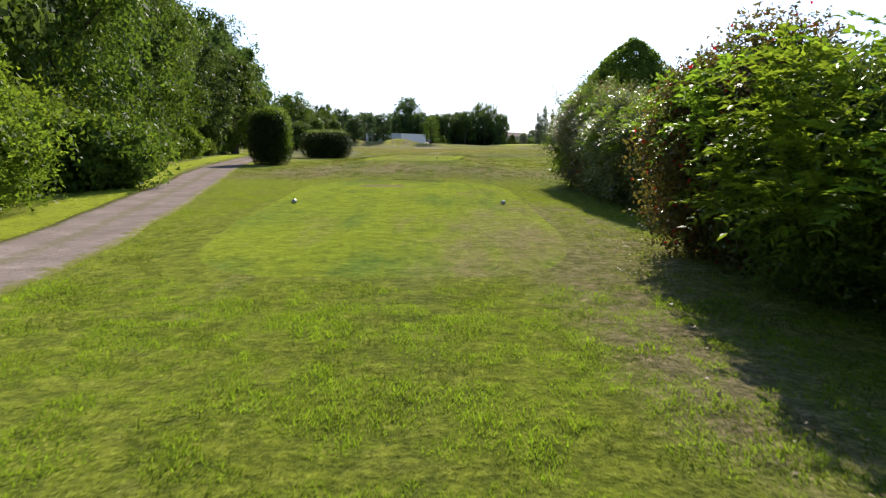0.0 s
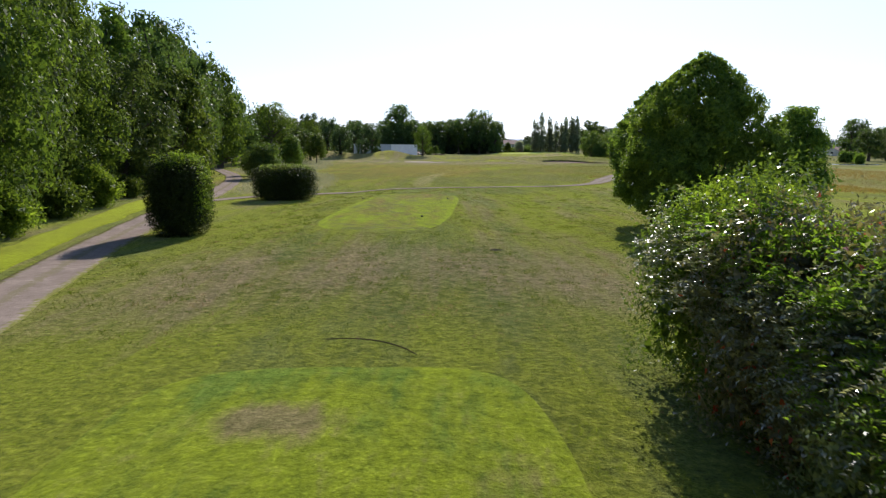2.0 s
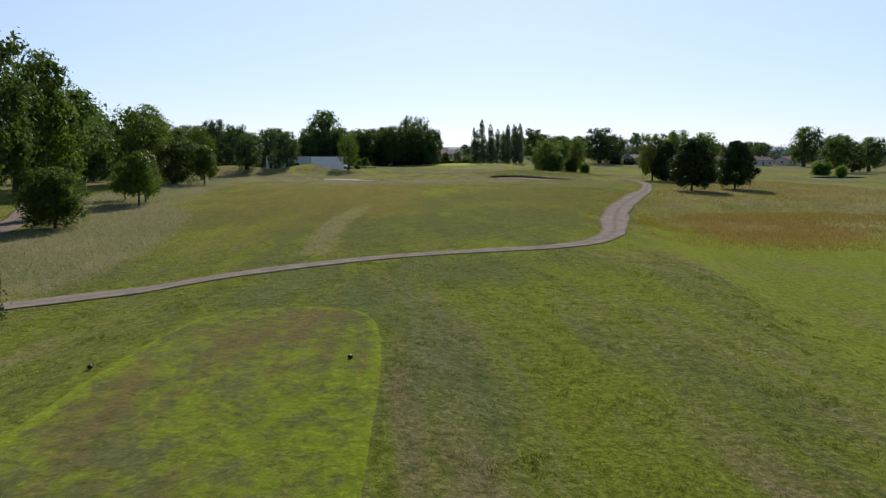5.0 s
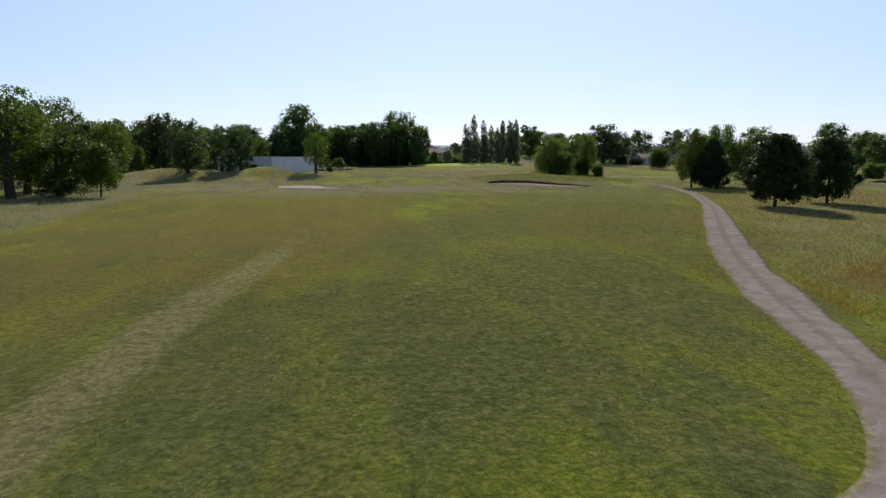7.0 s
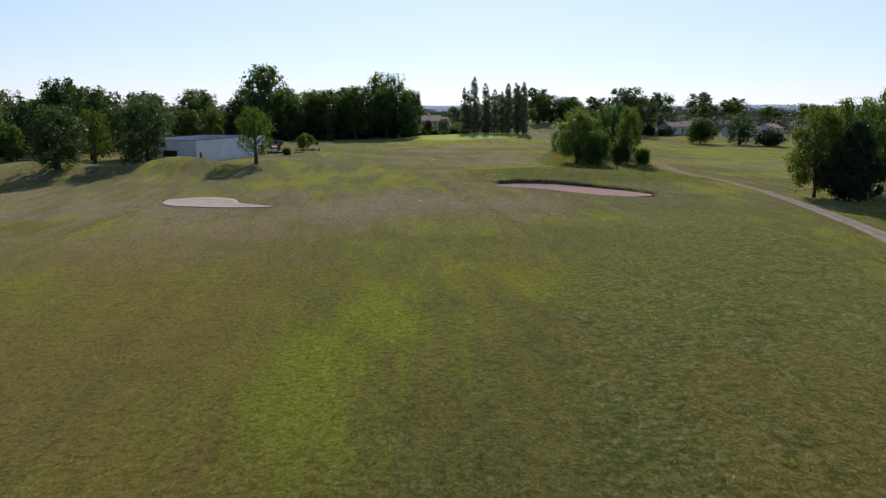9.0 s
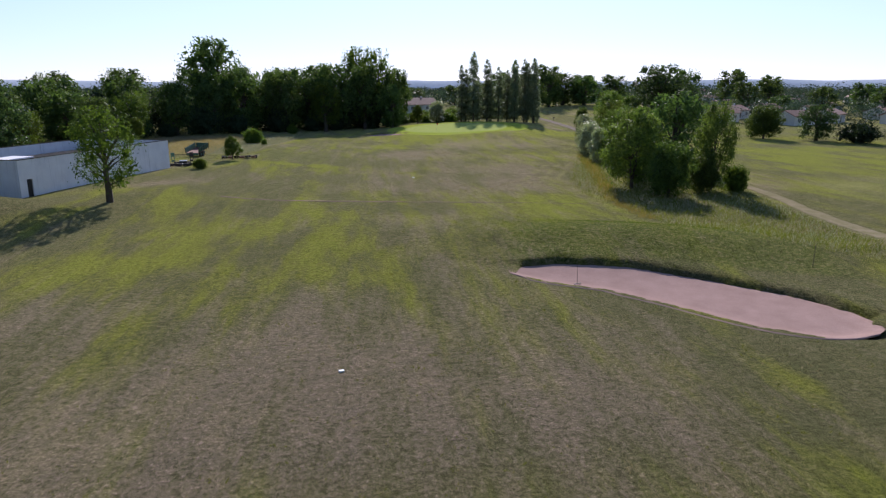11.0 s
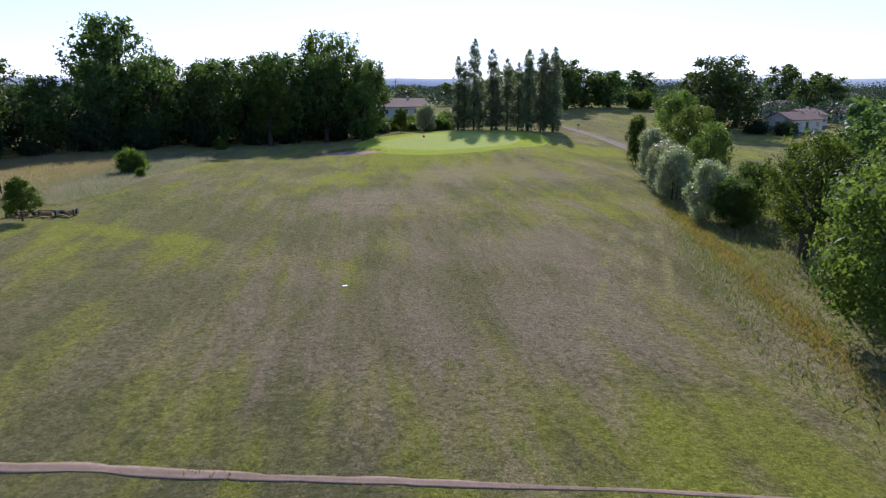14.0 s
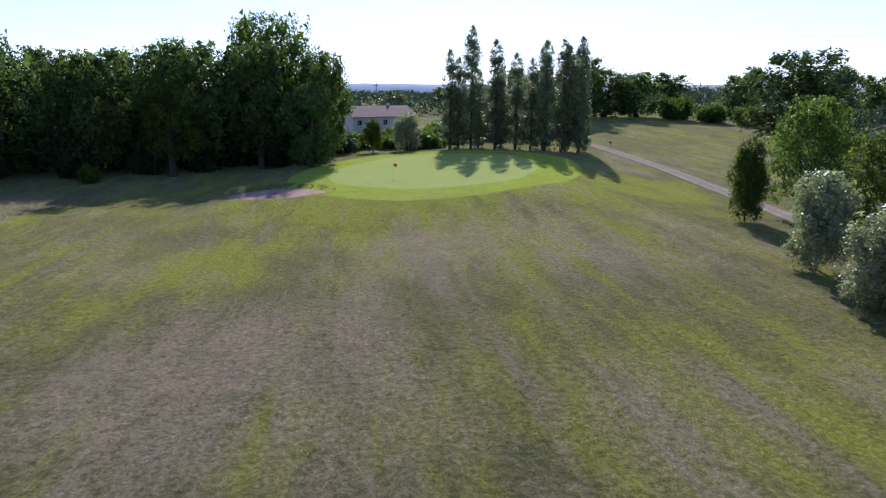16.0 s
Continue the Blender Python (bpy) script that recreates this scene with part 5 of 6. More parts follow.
# trees between the path's wood and the buildings
for x, y, k, s, sz in [(-26.8, 142, "Y", 1.0, 1.05), (-31, 147, "Y", .8, .8), (-28.8, 120, "Y", .55, .6), (-36.7, 190, "B", .95, .62), (-30.5, 188, "Y", 1.25, 1.2), (-36.2, 210, "C", .62, .80), (-55, 234, "C", 1.0, 1.15), (-43, 218, "A", .8, .8), (-41, 185, "C", 1.1, 1.0), (-46, 170, "A", 1.1, 1.1),
                       (-44, 196, "A", 1.0, .95), (-52, 182, "C", 1.2, 1.15), (-50, 158, "A", 1.1, 1.15), (-60, 318, "A", 1.2, 1.1), (-60, 278, "B", 1.0, .95), (-72, 300, "C", 1.2, 1.0), (-58, 340, "B", 1.1, 1.1), (-58, 205, "B", 1.1, 1.0), (-40, 208, "Y", 1.0, 1.1),
                       (-70, 332, "B", 1.1, .95), (-82, 338, "A", 1.1, .9), (-50, 336, "A", .9, .8), (-44, 330, "C", .7, .6), (-92, 318, "B", 1.2, 1.0), (-76, 312, "A", 1.1, .9), (-66, 322, "C", 1.0, .9), (-38, 352, "A", .8, .75), (-54, 356, "B", 1.0, 1.0), (-23.3, 258.5, "D", .72, .74), (-27.5, 264, "D", .45, .42), (-32.5, 245, "D", .82, .66), (-37, 272, "C", .62, .72), (-52, 274, "Y", .9, 1.2), (-44, 290, "D", 1.0, 1.05), (-34, 296, "D", 1.0, .95), (-53, 300, "D", 1.1, 1.2), (-55, 250, "A", .9, .7), (-66, 235, "B", 1.1, .9)]:
    src = {"A": OAK_A, "B": OAK_B, "C": OAK_C, "Y": YOUNG, "D": OAK_D}[k]
    again(src, x, y, rnd.uniform(0, 360), s, sz)

# the dark wood behind the storage building and beside the green
WOOD_LINE = [(-98, 350, "A", 1.1, 1.1), (-86, 362, "B", 1.1, 1.05), (-78, 348, "A", 1.0, .95), (-70, 368, "B", 1.15, 1.1), (-62, 352, "C", 1.0, .95), (-54, 370, "A", 1.1, 1.1), (-47, 358, "B", 1.0, .95), (-40, 378, "A", 1.1, 1.15),
             (-34, 364, "C", .9, .85), (-21, 400, "A", 1.35, 1.9), (-13, 398, "B", 1.2, 1.42), (-6, 404, "B", 1.2, 1.37), (0, 398, "A", 1.05, 1.37), (6, 406, "B", 1.2, 1.42), (14, 402, "A", 1.05, 1.37),
             (19, 410, "B", 1.1, 1.42), (24, 404, "A", .95, 1.42), (28, 414, "C", 1.1, 1.82), (33, 418, "C", .85, 1.45), (34, 405, "A", .75, 1.25), (32.5, 399, "B", .7, 1.0), (22, 420, "C", 1.2, 1.8), (10, 424, "A", 1.2, 1.48), (-4, 424, "B", 1.2, 1.48), (-18, 424, "A", 1.2, 1.37),
             (-30, 414, "B", 1.2, 1.37), (-46, 398, "A", 1.2, 1.37), (-64, 392, "B", 1.2, 1.37), (-84, 388, "A", 1.2, 1.37), (-110, 372, "B", 1.2, 1.1), (-118, 340, "A", 1.2, 1.0), (-100, 320, "C", 1.1, .9)]
for x, y, k, s, sz in WOOD_LINE:
    tagged(again({"A": OAK_A, "B": OAK_B, "C": OAK_C}[k], x, y, rnd.uniform(0, 360), s * rnd.uniform(1.0, 1.3), sz * rnd.uniform(0.86, 1.0)), group="wood behind the green")
# dark-leaved shrubs stand in for the deep shade at the wood's foot
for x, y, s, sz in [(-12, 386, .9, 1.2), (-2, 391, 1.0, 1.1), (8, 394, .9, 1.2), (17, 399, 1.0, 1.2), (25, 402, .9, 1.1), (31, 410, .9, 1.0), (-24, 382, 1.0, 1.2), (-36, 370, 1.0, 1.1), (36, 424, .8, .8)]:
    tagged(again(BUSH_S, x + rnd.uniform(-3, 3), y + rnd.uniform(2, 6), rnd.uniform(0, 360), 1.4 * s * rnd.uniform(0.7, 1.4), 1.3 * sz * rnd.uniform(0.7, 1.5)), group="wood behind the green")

# small bushes and young trees by the storage building
again(OAK_C, -5.2, 261.5, 20, .62, .69, "young tree with an open crown on the bank before the building")
again(YOUNG, -0.6, 309.5, 200, .74, .66, "sapling growing among the parked implements")
for x, y, s, sz in [(-2.9, 349, 1.0, 1.35), (2.4, 389, .6, 1.0), (0.8, 341, .3, .5), (-34, 362, .9, 1.3)]:
    again(BUSH_B, x, y, rnd.uniform(0, 360), s, sz, "small bush standing in long pale grass")
again(BUSH_B, -3.4, 296.5, 10, .42, .62, "small dark bush beside the parked mower")
again(YOUNG, -30, 352, 60, .95, 1.0)
again(YOUNG, -38, 346, 90, 1.0, .9)

# poplars behind the green
POP = stand(tree("poplar_tree", "tall slender poplar in a row behind the green", "spire", 23, 5.0, 0.15, 9500, 0.30, M_POP, 91, lumps=70, lump=0.15, thick=0.009, squash=2.6, inner=0.06, loose=0.8), 62.8, 426, 0, 1.15, 1.07)
POP_B = stand(tree("poplar_tree", "slim poplar with a ragged top", "spire", 20, 4.2, 0.15, 6800, 0.30, M_POP, 92, lumps=56, lump=0.16, thick=0.009, squash=2.6, inner=0.06, loose=0.8), 58.6, 427, 0, 1.15, 1.02)
for x, y, k, s, sz in [(60.6, 429, "B", .9, .95), (65.0, 430, "B", 1.0, .8), (67.4, 424, "B", 1.1, 1.1), (71.3, 423, "B", 1.05, .97), (69.5, 428, "B", .9, .85), (74.2, 422, "B", .95, .92), (76.3, 419, "B", 1.0, 1.08), (77.2, 424, "A", .8, .95),
                       (79.4, 418, "A", .85, .95), (81.0, 421, "B", 1.0, 1.05), (82.4, 417, "A", .9, .97), (83.6, 420, "B", .95, .95)]:
    tagged(again(POP if k == "A" else POP_B, x, y, rnd.uniform(0, 360), s * 1.22, sz), group="row of poplars")
for x, y, s, sz in [(57, 442, 1.5, 1.6), (44, 446, 1.5, 1.3), (38, 432, 1.2, 1.0), (60, 450, 1.7, 1.7), (49, 455, 1.6, 1.3), (35, 440, 1.3, 1.2), (40, 439, 1.5, 1.3), (47, 438, 1.3, 1.1), (54, 435, 1.5, 1.5), (66, 452, 1.7, 1.8), (73, 450, 1.6, 1.6), (80, 446, 1.6, 1.7)]:
    again(BUSH_F, x, y, rnd.uniform(0, 360), s, sz, "leafy garden bush behind the green")
again(YOUNG, 43, 428, 0, 1.05, 1.05)

# the clump of trees on the right of the fairway
CLUMP = stand(tree("broadleaf_tree", "broad leafy tree in the clump beside the fairway", "ball", 11, 9, 1.0, 11500, 0.282, M_CLUMP, 95, lumps=32, lump=0.145, loose=1.15, stems=3, thick=0.018, inner=0.08), 58.5, 272)
SILVER = stand(tree("silver_tree", "small tree with silvery grey-green leaves", "ball", 6.5, 4.8, 0.5, 14000, 0.16, M_SILVER, 96, lumps=30, lump=0.17, loose=1.2, stems=3, thick=0.014), 68.5, 318)
DARKB = stand(tree("alder_tree", "compact dark green tree reaching almost to the ground", "ball", 7, 6.2, 0.5, 15000, 0.18, M_ALDER, 97, lumps=34, lump=0.17, loose=1.2, thick=0.02), 60.0, 263.5)
for src, x, y, s, sz in [(CLUMP, 63, 279, .85, .85), (OAK_B, 74, 292, .95, .85), (DARKB, 66.0, 266.6, .75, .72), (CLUMP, 68.4, 268.6, .62, 1.06), (OAK_C, 66, 290, .7, .68), (DARKB, 67, 302, .75, .7),
                         (SILVER, 70.5, 325, 1.05, 1.0), (SILVER, 73.2, 334.3, 1.05, 1.15), (SILVER, 66.5, 306, .95, .95), (CLUMP, 75, 322, .7, .82), (CLUMP, 80, 336, .85, .95), (CLUMP, 86.5, 354, 1.02, 1.14), (DARKB, 78.5, 352.6, .66, 1.2), (SILVER, 50, 429, 1.35, 1.2), (DARKB, 71.4, 306.5, .85, .85), (CLUMP, 70, 296, .72, .78)]:
    tagged(again(src, x, y, rnd.uniform(0, 360), s, sz), group="clump beside the fairway")
again(BUSH_B, 71.2, 267.4, 0, .62, 1.25)
again(DARKB, -24.4, 112, 70, .95, .74, "dense dark bushy tree standing in long grass")

# trees further right, by the second fairway
for src, x, y, s, sz in [(CLUMP, 71.0, 214, .8, 1.05), (CLUMP, 82.4, 211.5, 1.05, 1.08), (CLUMP, 79.5, 219, .95, 1.15), (DARKB, 128, 352, 1.7, 1.25), (OAK_D, 138, 345, .8, .62), (BUSH_S, 143, 336, 1.9, 1.5), (OAK_F, 196, 476, 1.2, .9), (OAK_F, 212, 446, 1.1, .8), (OAK_F, 236, 440, 1.2, .85), (OAK_F, 160, 492, 1.2, .95), (OAK_F, 222, 498, 1.3, 1.0), (OAK_F, 250, 470, 1.2, .9), (OAK_F, 270, 450, 1.2, .9), (BUSH_A, 150, 318, 1.6, 1.4),
                         (BUSH_F, 150, 262, 1.4, 1.6), (BUSH_A, 143, 243, .7, .9), (OAK_A, 176, 290, 1.1, .9), (OAK_B, 190, 300, 1.0, .8), (OAK_A, 205, 310, 1.2, .95), (OAK_D, 127, 415, 1.85, 1.3), (OAK_D, 138, 424, 1.4, 1.05), (BUSH_S, 138, 402, 1.2, 1.0), (BUSH_S, 142, 406, 1.0, .9), (BUSH_S, 133, 405, 1.4, 1.1), (BUSH_S, 160, 404, 1.0, .8), (OAK_F, 208, 560, 1.6, 1.35), (OAK_F, 214, 520, 1.5, 1.3), (OAK_A, 230, 389, 1.6, 1.4), (OAK_B, 244, 384, 1.5, 1.15), (OAK_C, 252, 394, 1.5, 1.1), (OAK_F, 92, 520, 1.3, 1.1), (OAK_F, 108, 488, 1.3, 1.25), (OAK_F, 117, 496, 1.5, 1.0), (OAK_F, 126, 492, 1.4, .9), (BUSH_F, 134, 482, 2.2, 2.4), (BUSH_F, 141, 474, 2.0, 2.0), (BUSH_F, 148, 466, 2.0, 2.0), (OAK_F, 176, 520, 1.3, 1.0), (OAK_F, 142, 540, 1.5, 1.0), (OAK_F, 128, 560, 1.4, .9), (OAK_F, 155, 530, 1.4, 1.0), (OAK_F, 116, 590, 1.3, 1.1), (OAK_F, 262, 560, 1.2, 1.1), (OAK_F, 130, 620, 1.5, 1.0),
                         (OAK_F, 106, 640, 1.5, 1.0), (OAK_F, 88, 650, 1.5, .9), (OAK_F, 30, 640, 1.5, .9), (OAK_F, 62, 660, 1.5, .8), (OAK_F, 8, 600, 1.5, .9), (OAK_F, 168, 470, .8, .5), (OAK_F, 200, 455, .9, .55)]:
    again(src, x, y, rnd.uniform(0, 360), s, sz)


def far_wood(name, label, spots, n, leaf, material, seed):
    """Far trees that nobody could count, as one mass of leaves."""
    rng = np.random.default_rng(seed)
    B = []
    for x, y, w, h in spots:
        z = high(x, y) if abs(x) < 400 else 0.0
        for j in range(4):
            B.append((x + rng.normal(0, w * 0.22), y + rng.normal(0, w * 0.22), z + h * rng.uniform(0.35, 0.68), w * rng.uniform(0.26, 0.42), w * rng.uniform(0.26, 0.42), h * rng.uniform(0.28, 0.36)))
        B.append((x, y, z + h * 0.25, w * 0.42, w * 0.42, h * 0.28))
    area = np.array([b[3] * b[5] for b in B])
    B = np.array(B)
    pick = rng.choice(len(B), n, p=area / area.sum())
    d = rng.normal(size=(n, 3))
    d /= np.linalg.norm(d, axis=1)[:, None]
    P = B[pick, :3] + d * B[pick, 3:] * (1 + rng.normal(0, 0.09, n))[:, None]
    N = d * 0.5 + rng.normal(size=d.shape) * 0.5
    N /= np.linalg.norm(N, axis=1)[:, None]
    V, F = leaf_mesh(P, N, np.full(n, leaf), rng, 0.75)
    return tagged(raw(name, V, F, material), label, "trees", kind="stuff")


rf = random.Random(21)
town = []
for i in range(420):
    y = rf.uniform(430, 1100)
    x = rf.uniform(0.36, 1.05) * (y - 190) + 40 + rf.uniform(-20, 30)
    town.append((x, y, rf.uniform(6, 15), rf.uniform(5, 12) + (y - 430) * 0.012))
far_wood("town_trees", "scattered garden trees among the houses", town, 76000, 0.85, M_FAR, 5)
near_belt = []
for i in range(150):
    y = rf.uniform(560, 900)
    x = rf.uniform(-0.45, 0.42) * y + rf.uniform(-30, 30)
    near_belt.append((x, y, rf.uniform(10, 20), rf.uniform(8, 15)))
far_wood("far_woods", "dark belts of trees behind the course", near_belt, 38000, 1.25, M_FAR, 9)
gardens = []
for i in range(75):
    y = rf.uniform(400, 540)
    gardens.append((rf.uniform(160, 330), y, rf.uniform(5, 10), rf.uniform(4, 8)))
far_wood("garden_trees", "garden trees and shrubs between the nearer houses", gardens, 30000, 0.5, M_FAR, 15)
belt = []
for i in range(260):
    y = rf.uniform(900, 1900)
    x = rf.uniform(-0.75, 1.05) * y + rf.uniform(-30, 30)
    belt.append((x, y, rf.uniform(20, 40), rf.uniform(8, 15)))
far_wood("far_woods", "distant belts of woodland along the horizon", belt, 36000, 3.5, M_FAR, 6)
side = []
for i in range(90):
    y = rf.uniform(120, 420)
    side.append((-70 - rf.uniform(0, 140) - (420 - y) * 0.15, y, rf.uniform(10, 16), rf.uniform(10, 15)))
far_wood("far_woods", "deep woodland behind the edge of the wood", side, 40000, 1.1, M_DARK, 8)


# filler of dark leaves: shade inside the wood put in as colour
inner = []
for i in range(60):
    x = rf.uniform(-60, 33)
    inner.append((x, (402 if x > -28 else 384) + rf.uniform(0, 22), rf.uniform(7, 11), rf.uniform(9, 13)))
far_wood("wood_interior", "dark leaves standing in for shade inside the wood", inner, 30000, 0.75, M_DARK, 12)


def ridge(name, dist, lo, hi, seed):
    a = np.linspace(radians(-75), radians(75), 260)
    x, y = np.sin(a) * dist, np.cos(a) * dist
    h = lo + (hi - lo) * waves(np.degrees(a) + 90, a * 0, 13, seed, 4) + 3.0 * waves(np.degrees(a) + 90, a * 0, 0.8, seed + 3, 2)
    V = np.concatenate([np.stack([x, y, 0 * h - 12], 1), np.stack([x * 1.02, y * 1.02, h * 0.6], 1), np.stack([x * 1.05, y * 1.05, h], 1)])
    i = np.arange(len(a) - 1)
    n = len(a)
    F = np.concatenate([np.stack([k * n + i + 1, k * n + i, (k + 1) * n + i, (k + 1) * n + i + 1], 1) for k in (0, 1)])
    return tagged(raw(name, V, F, M_HILL, smooth=True), "low wooded hills far off, coloured pale blue for haze", "hills", kind="structure")


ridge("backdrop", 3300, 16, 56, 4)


# ---- grass that stands up ----
def blades(name, label, area, n, tall, wide, material, seed, keep=None, tufts=0, uneven=0.0):
    """Single blades of grass over a rectangle (x0, x1, y0, y1), as one mesh."""
    rng = np.random.default_rng(seed)
    x0, x1, y0, y1 = area
    x, y = rng.uniform(x0, x1, n), rng.uniform(y0, y1, n)
    if tufts:
        k = rng.integers(0, tufts, n)
        cx, cy = rng.uniform(x0, x1, tufts), rng.uniform(y0, y1, tufts)
        x, y = cx[k] + rng.normal(0, 0.14, n), cy[k] + rng.normal(0, 0.14, n)
    if keep is not None:
        ok = keep(x, y, rng.random(n))
        x, y = x[ok], y[ok]
    n = len(x)
    z = height(x, y) - 0.01
    a = rng.uniform(0, 2 * np.pi, n)
    h = tall * rng.uniform(0.5, 1.3, n)
    if uneven:
        h = h * np.clip(2.6 * waves(x, y, uneven, 44, 3) - 0.55, 0.12, 1.6)
    lean = rng.normal(0, 0.6, (n, 2)) * h[:, None]
    w = wide * rng.uniform(0.6, 1.3, n)
    dx, dy = np.cos(a) * w / 2, np.sin(a) * w / 2
    V = np.stack([np.stack([x - dx, y - dy, z], 1), np.stack([x + dx, y + dy, z], 1), np.stack([x + lean[:, 0], y + lean[:, 1], z + h], 1)], 1).reshape(-1, 3)
    return tagged(raw(name, V, np.arange(3 * n).reshape(-1, 3), material), label, "grass", kind="stuff")


def soft_edge(x, y, r):
    far = np.clip((34 - y) / 12, 0, 1) * np.clip((x + 12) / 2, 0, 1)
    return (r < far * (1 - pad(x, y, *TEE_A, soft=0.16))) & (line_margin(x, y, PATH_A) > -0.1 + 0.5 * r)


def off_tee(x, y, r):
    return (pad(x, y, *TEE_A, soft=0.05) < 0.3) & (line_distance(x, y, [p[:2] for p in PATH_A]) > 1.5)


def in_long(x, y, r):
    return (r < long_grass(x, y)) & (line_distance(x, y, [p[:2] for p in PATH_B + PATH_C + PATH_D]) > 2.0) & (line_distance(x, y, [p[:2] for p in PATH_A]) > 1.9)


blades("grass_near", "short uneven turf blades before the tee", (-7, 4.5, 1.2, 8.5), 150000, 0.042, 0.011, M_BLADE, 3, soft_edge, uneven=0.32)
blades("grass_near", "short uneven turf round the tee box", (-12, 6, 8.5, 34), 120000, 0.045, 0.018, M_BLADE, 4, soft_edge, uneven=0.6)
blades("grass_tufts", "coarser darker grass tufts before the tee", (-7, 5, 1.2, 14), 26000, 0.055, 0.012, M_TUFT, 14, off_tee, tufts=500)
def off_sheets(x, y, r):
    far = np.clip((y - 30) / 8, 0, 1) * np.clip((112 - y) / 30, 0, 1)
    return (r < far) & (pad(x, y, *TEE_A, soft=0.05) < 0.3) & (pad(x, y, *TEE_B, soft=0.03) < 0.2) & (line_margin(x, y, PATH_A) > 0) & (line_margin(x, y, PATH_B) > 0)


blades("grass_tufts", "uneven tufts of short grass between the tees", (-13, 20, 30, 112), 110000, 0.085, 0.03, M_TUFT, 31, off_sheets, tufts=9000, uneven=1.2)
blades("grass_tufts", "paler dry tufts of grass between the tees", (-13, 20, 30, 112), 40000, 0.08, 0.028, M_TAN, 32, off_sheets, tufts=3000, uneven=1.7)
def on_fairway(x, y, r):
    mid = 2 + 0.137 * (y - 20)
    return (r < np.clip(1.25 - np.abs(x - mid) / 26, 0, 1)) & (line_margin(x, y, PATH_B) > 0.1) & (line_margin(x, y, SAND_LINE) > 0.3) & (line_margin(x, y, SAND_B) > 0.2)


blades("grass_tufts", "uneven green tufts over the fairway", (-14, 62, 104, 330), 80000, 0.09, 0.06, M_FAIRWAY, 33, on_fairway, tufts=22000, uneven=2.2)
blades("grass_tufts", "dry pale tufts over the fairway", (-14, 62, 104, 330), 45000, 0.09, 0.06, M_TAN, 34, on_fairway, tufts=12000, uneven=3.1)
blades("meadow_grass", "tall pale seeding grass in the meadow", (-40, -11, 84, 215), 36000, 0.42, 0.045, M_HAY, 5, in_long)
blades("meadow_grass", "tall pale seeding grass beyond the implements", (-10, 8, 316, 380), 17000, 0.42, 0.06, M_HAY, 6, in_long)
blades("meadow_grass", "tan dry grass before the dark wood", (-32, -7, 318, 380), 24000, 0.40, 0.06, M_TAN, 16, in_long)
blades("meadow_grass", "rough green grass under the clump of trees", (50, 78, 228, 330), 46000, 0.42, 0.07, M_WEED, 7, in_long)
blades("meadow_grass", "pale dry seed heads among rough grass under the trees", (50, 78, 228, 330), 22000, 0.5, 0.05, M_HAY, 17, lambda x, y, r: in_long(x, y, r) & (r < np.clip(waves(x, y, 7, 93, 3) * 2.4 - 0.7, 0, 1)))
blades("meadow_grass", "reddish dry grass in the hollow beside the path", (34, 100, 108, 210), 44000, 0.32, 0.06, M_RUST, 8, in_long)
blades("meadow_grass", "rusty dry grass on the slope of the hollow", (24, 64, 100, 134), 30000, 0.28, 0.06, M_RUST, 18, lambda x, y, r: (r < pad(x, y, 46, 116, 19, 11, 12, 2.5, 0.5) * 1.6 * np.clip(waves(x, y, 7, 91, 3) * 2 - 0.5, 0, 1)) & (line_margin(x, y, PATH_B) > 0.8))

blades("rough_grass", "dark tufted rough on the bank behind the bunker", (31, 64, 229, 252), 30000, 0.13, 0.03, M_TUFT, 19, lambda x, y, r: (r < 1.4 * bell(x, y, 46, 239, 11, 5.5, -18)) & (line_margin(x, y, SAND_LINE) > 0.7))
blades("rough_grass", "tufted rough grass beside the cart path", (20, 52, 112, 176), 36000, 0.11, 0.03, M_TUFT, 20, lambda x, y, r: (r < 1.3 * bell(x, y, 33, 146, 6, 18, -22)) & (line_margin(x, y, PATH_B) > 0.5))

blades("path_edge_grass", "dry rusty grass along the edges of the cart path", (18, 66, 96, 206), 120000, 0.16, 0.035, M_RUST, 21, lambda x, y, r: (line_margin(x, y, PATH_B) > -0.05) & (r < 0.5 * np.clip((1.3 - line_margin(x, y, PATH_B)) / 1.0, 0, 1) * np.clip(waves(x, y, 5, 95, 2) * 2.2 - 0.4, 0, 1)))

blades("meadow_grass", "strip of rust-coloured dry grass edging the fairway", (49, 70, 245, 320), 60000, 0.32, 0.05, M_RUST, 9, lambda x, y, r: line_distance(x, y, RUST_LINE) < 0.3 + 1.1 * r)


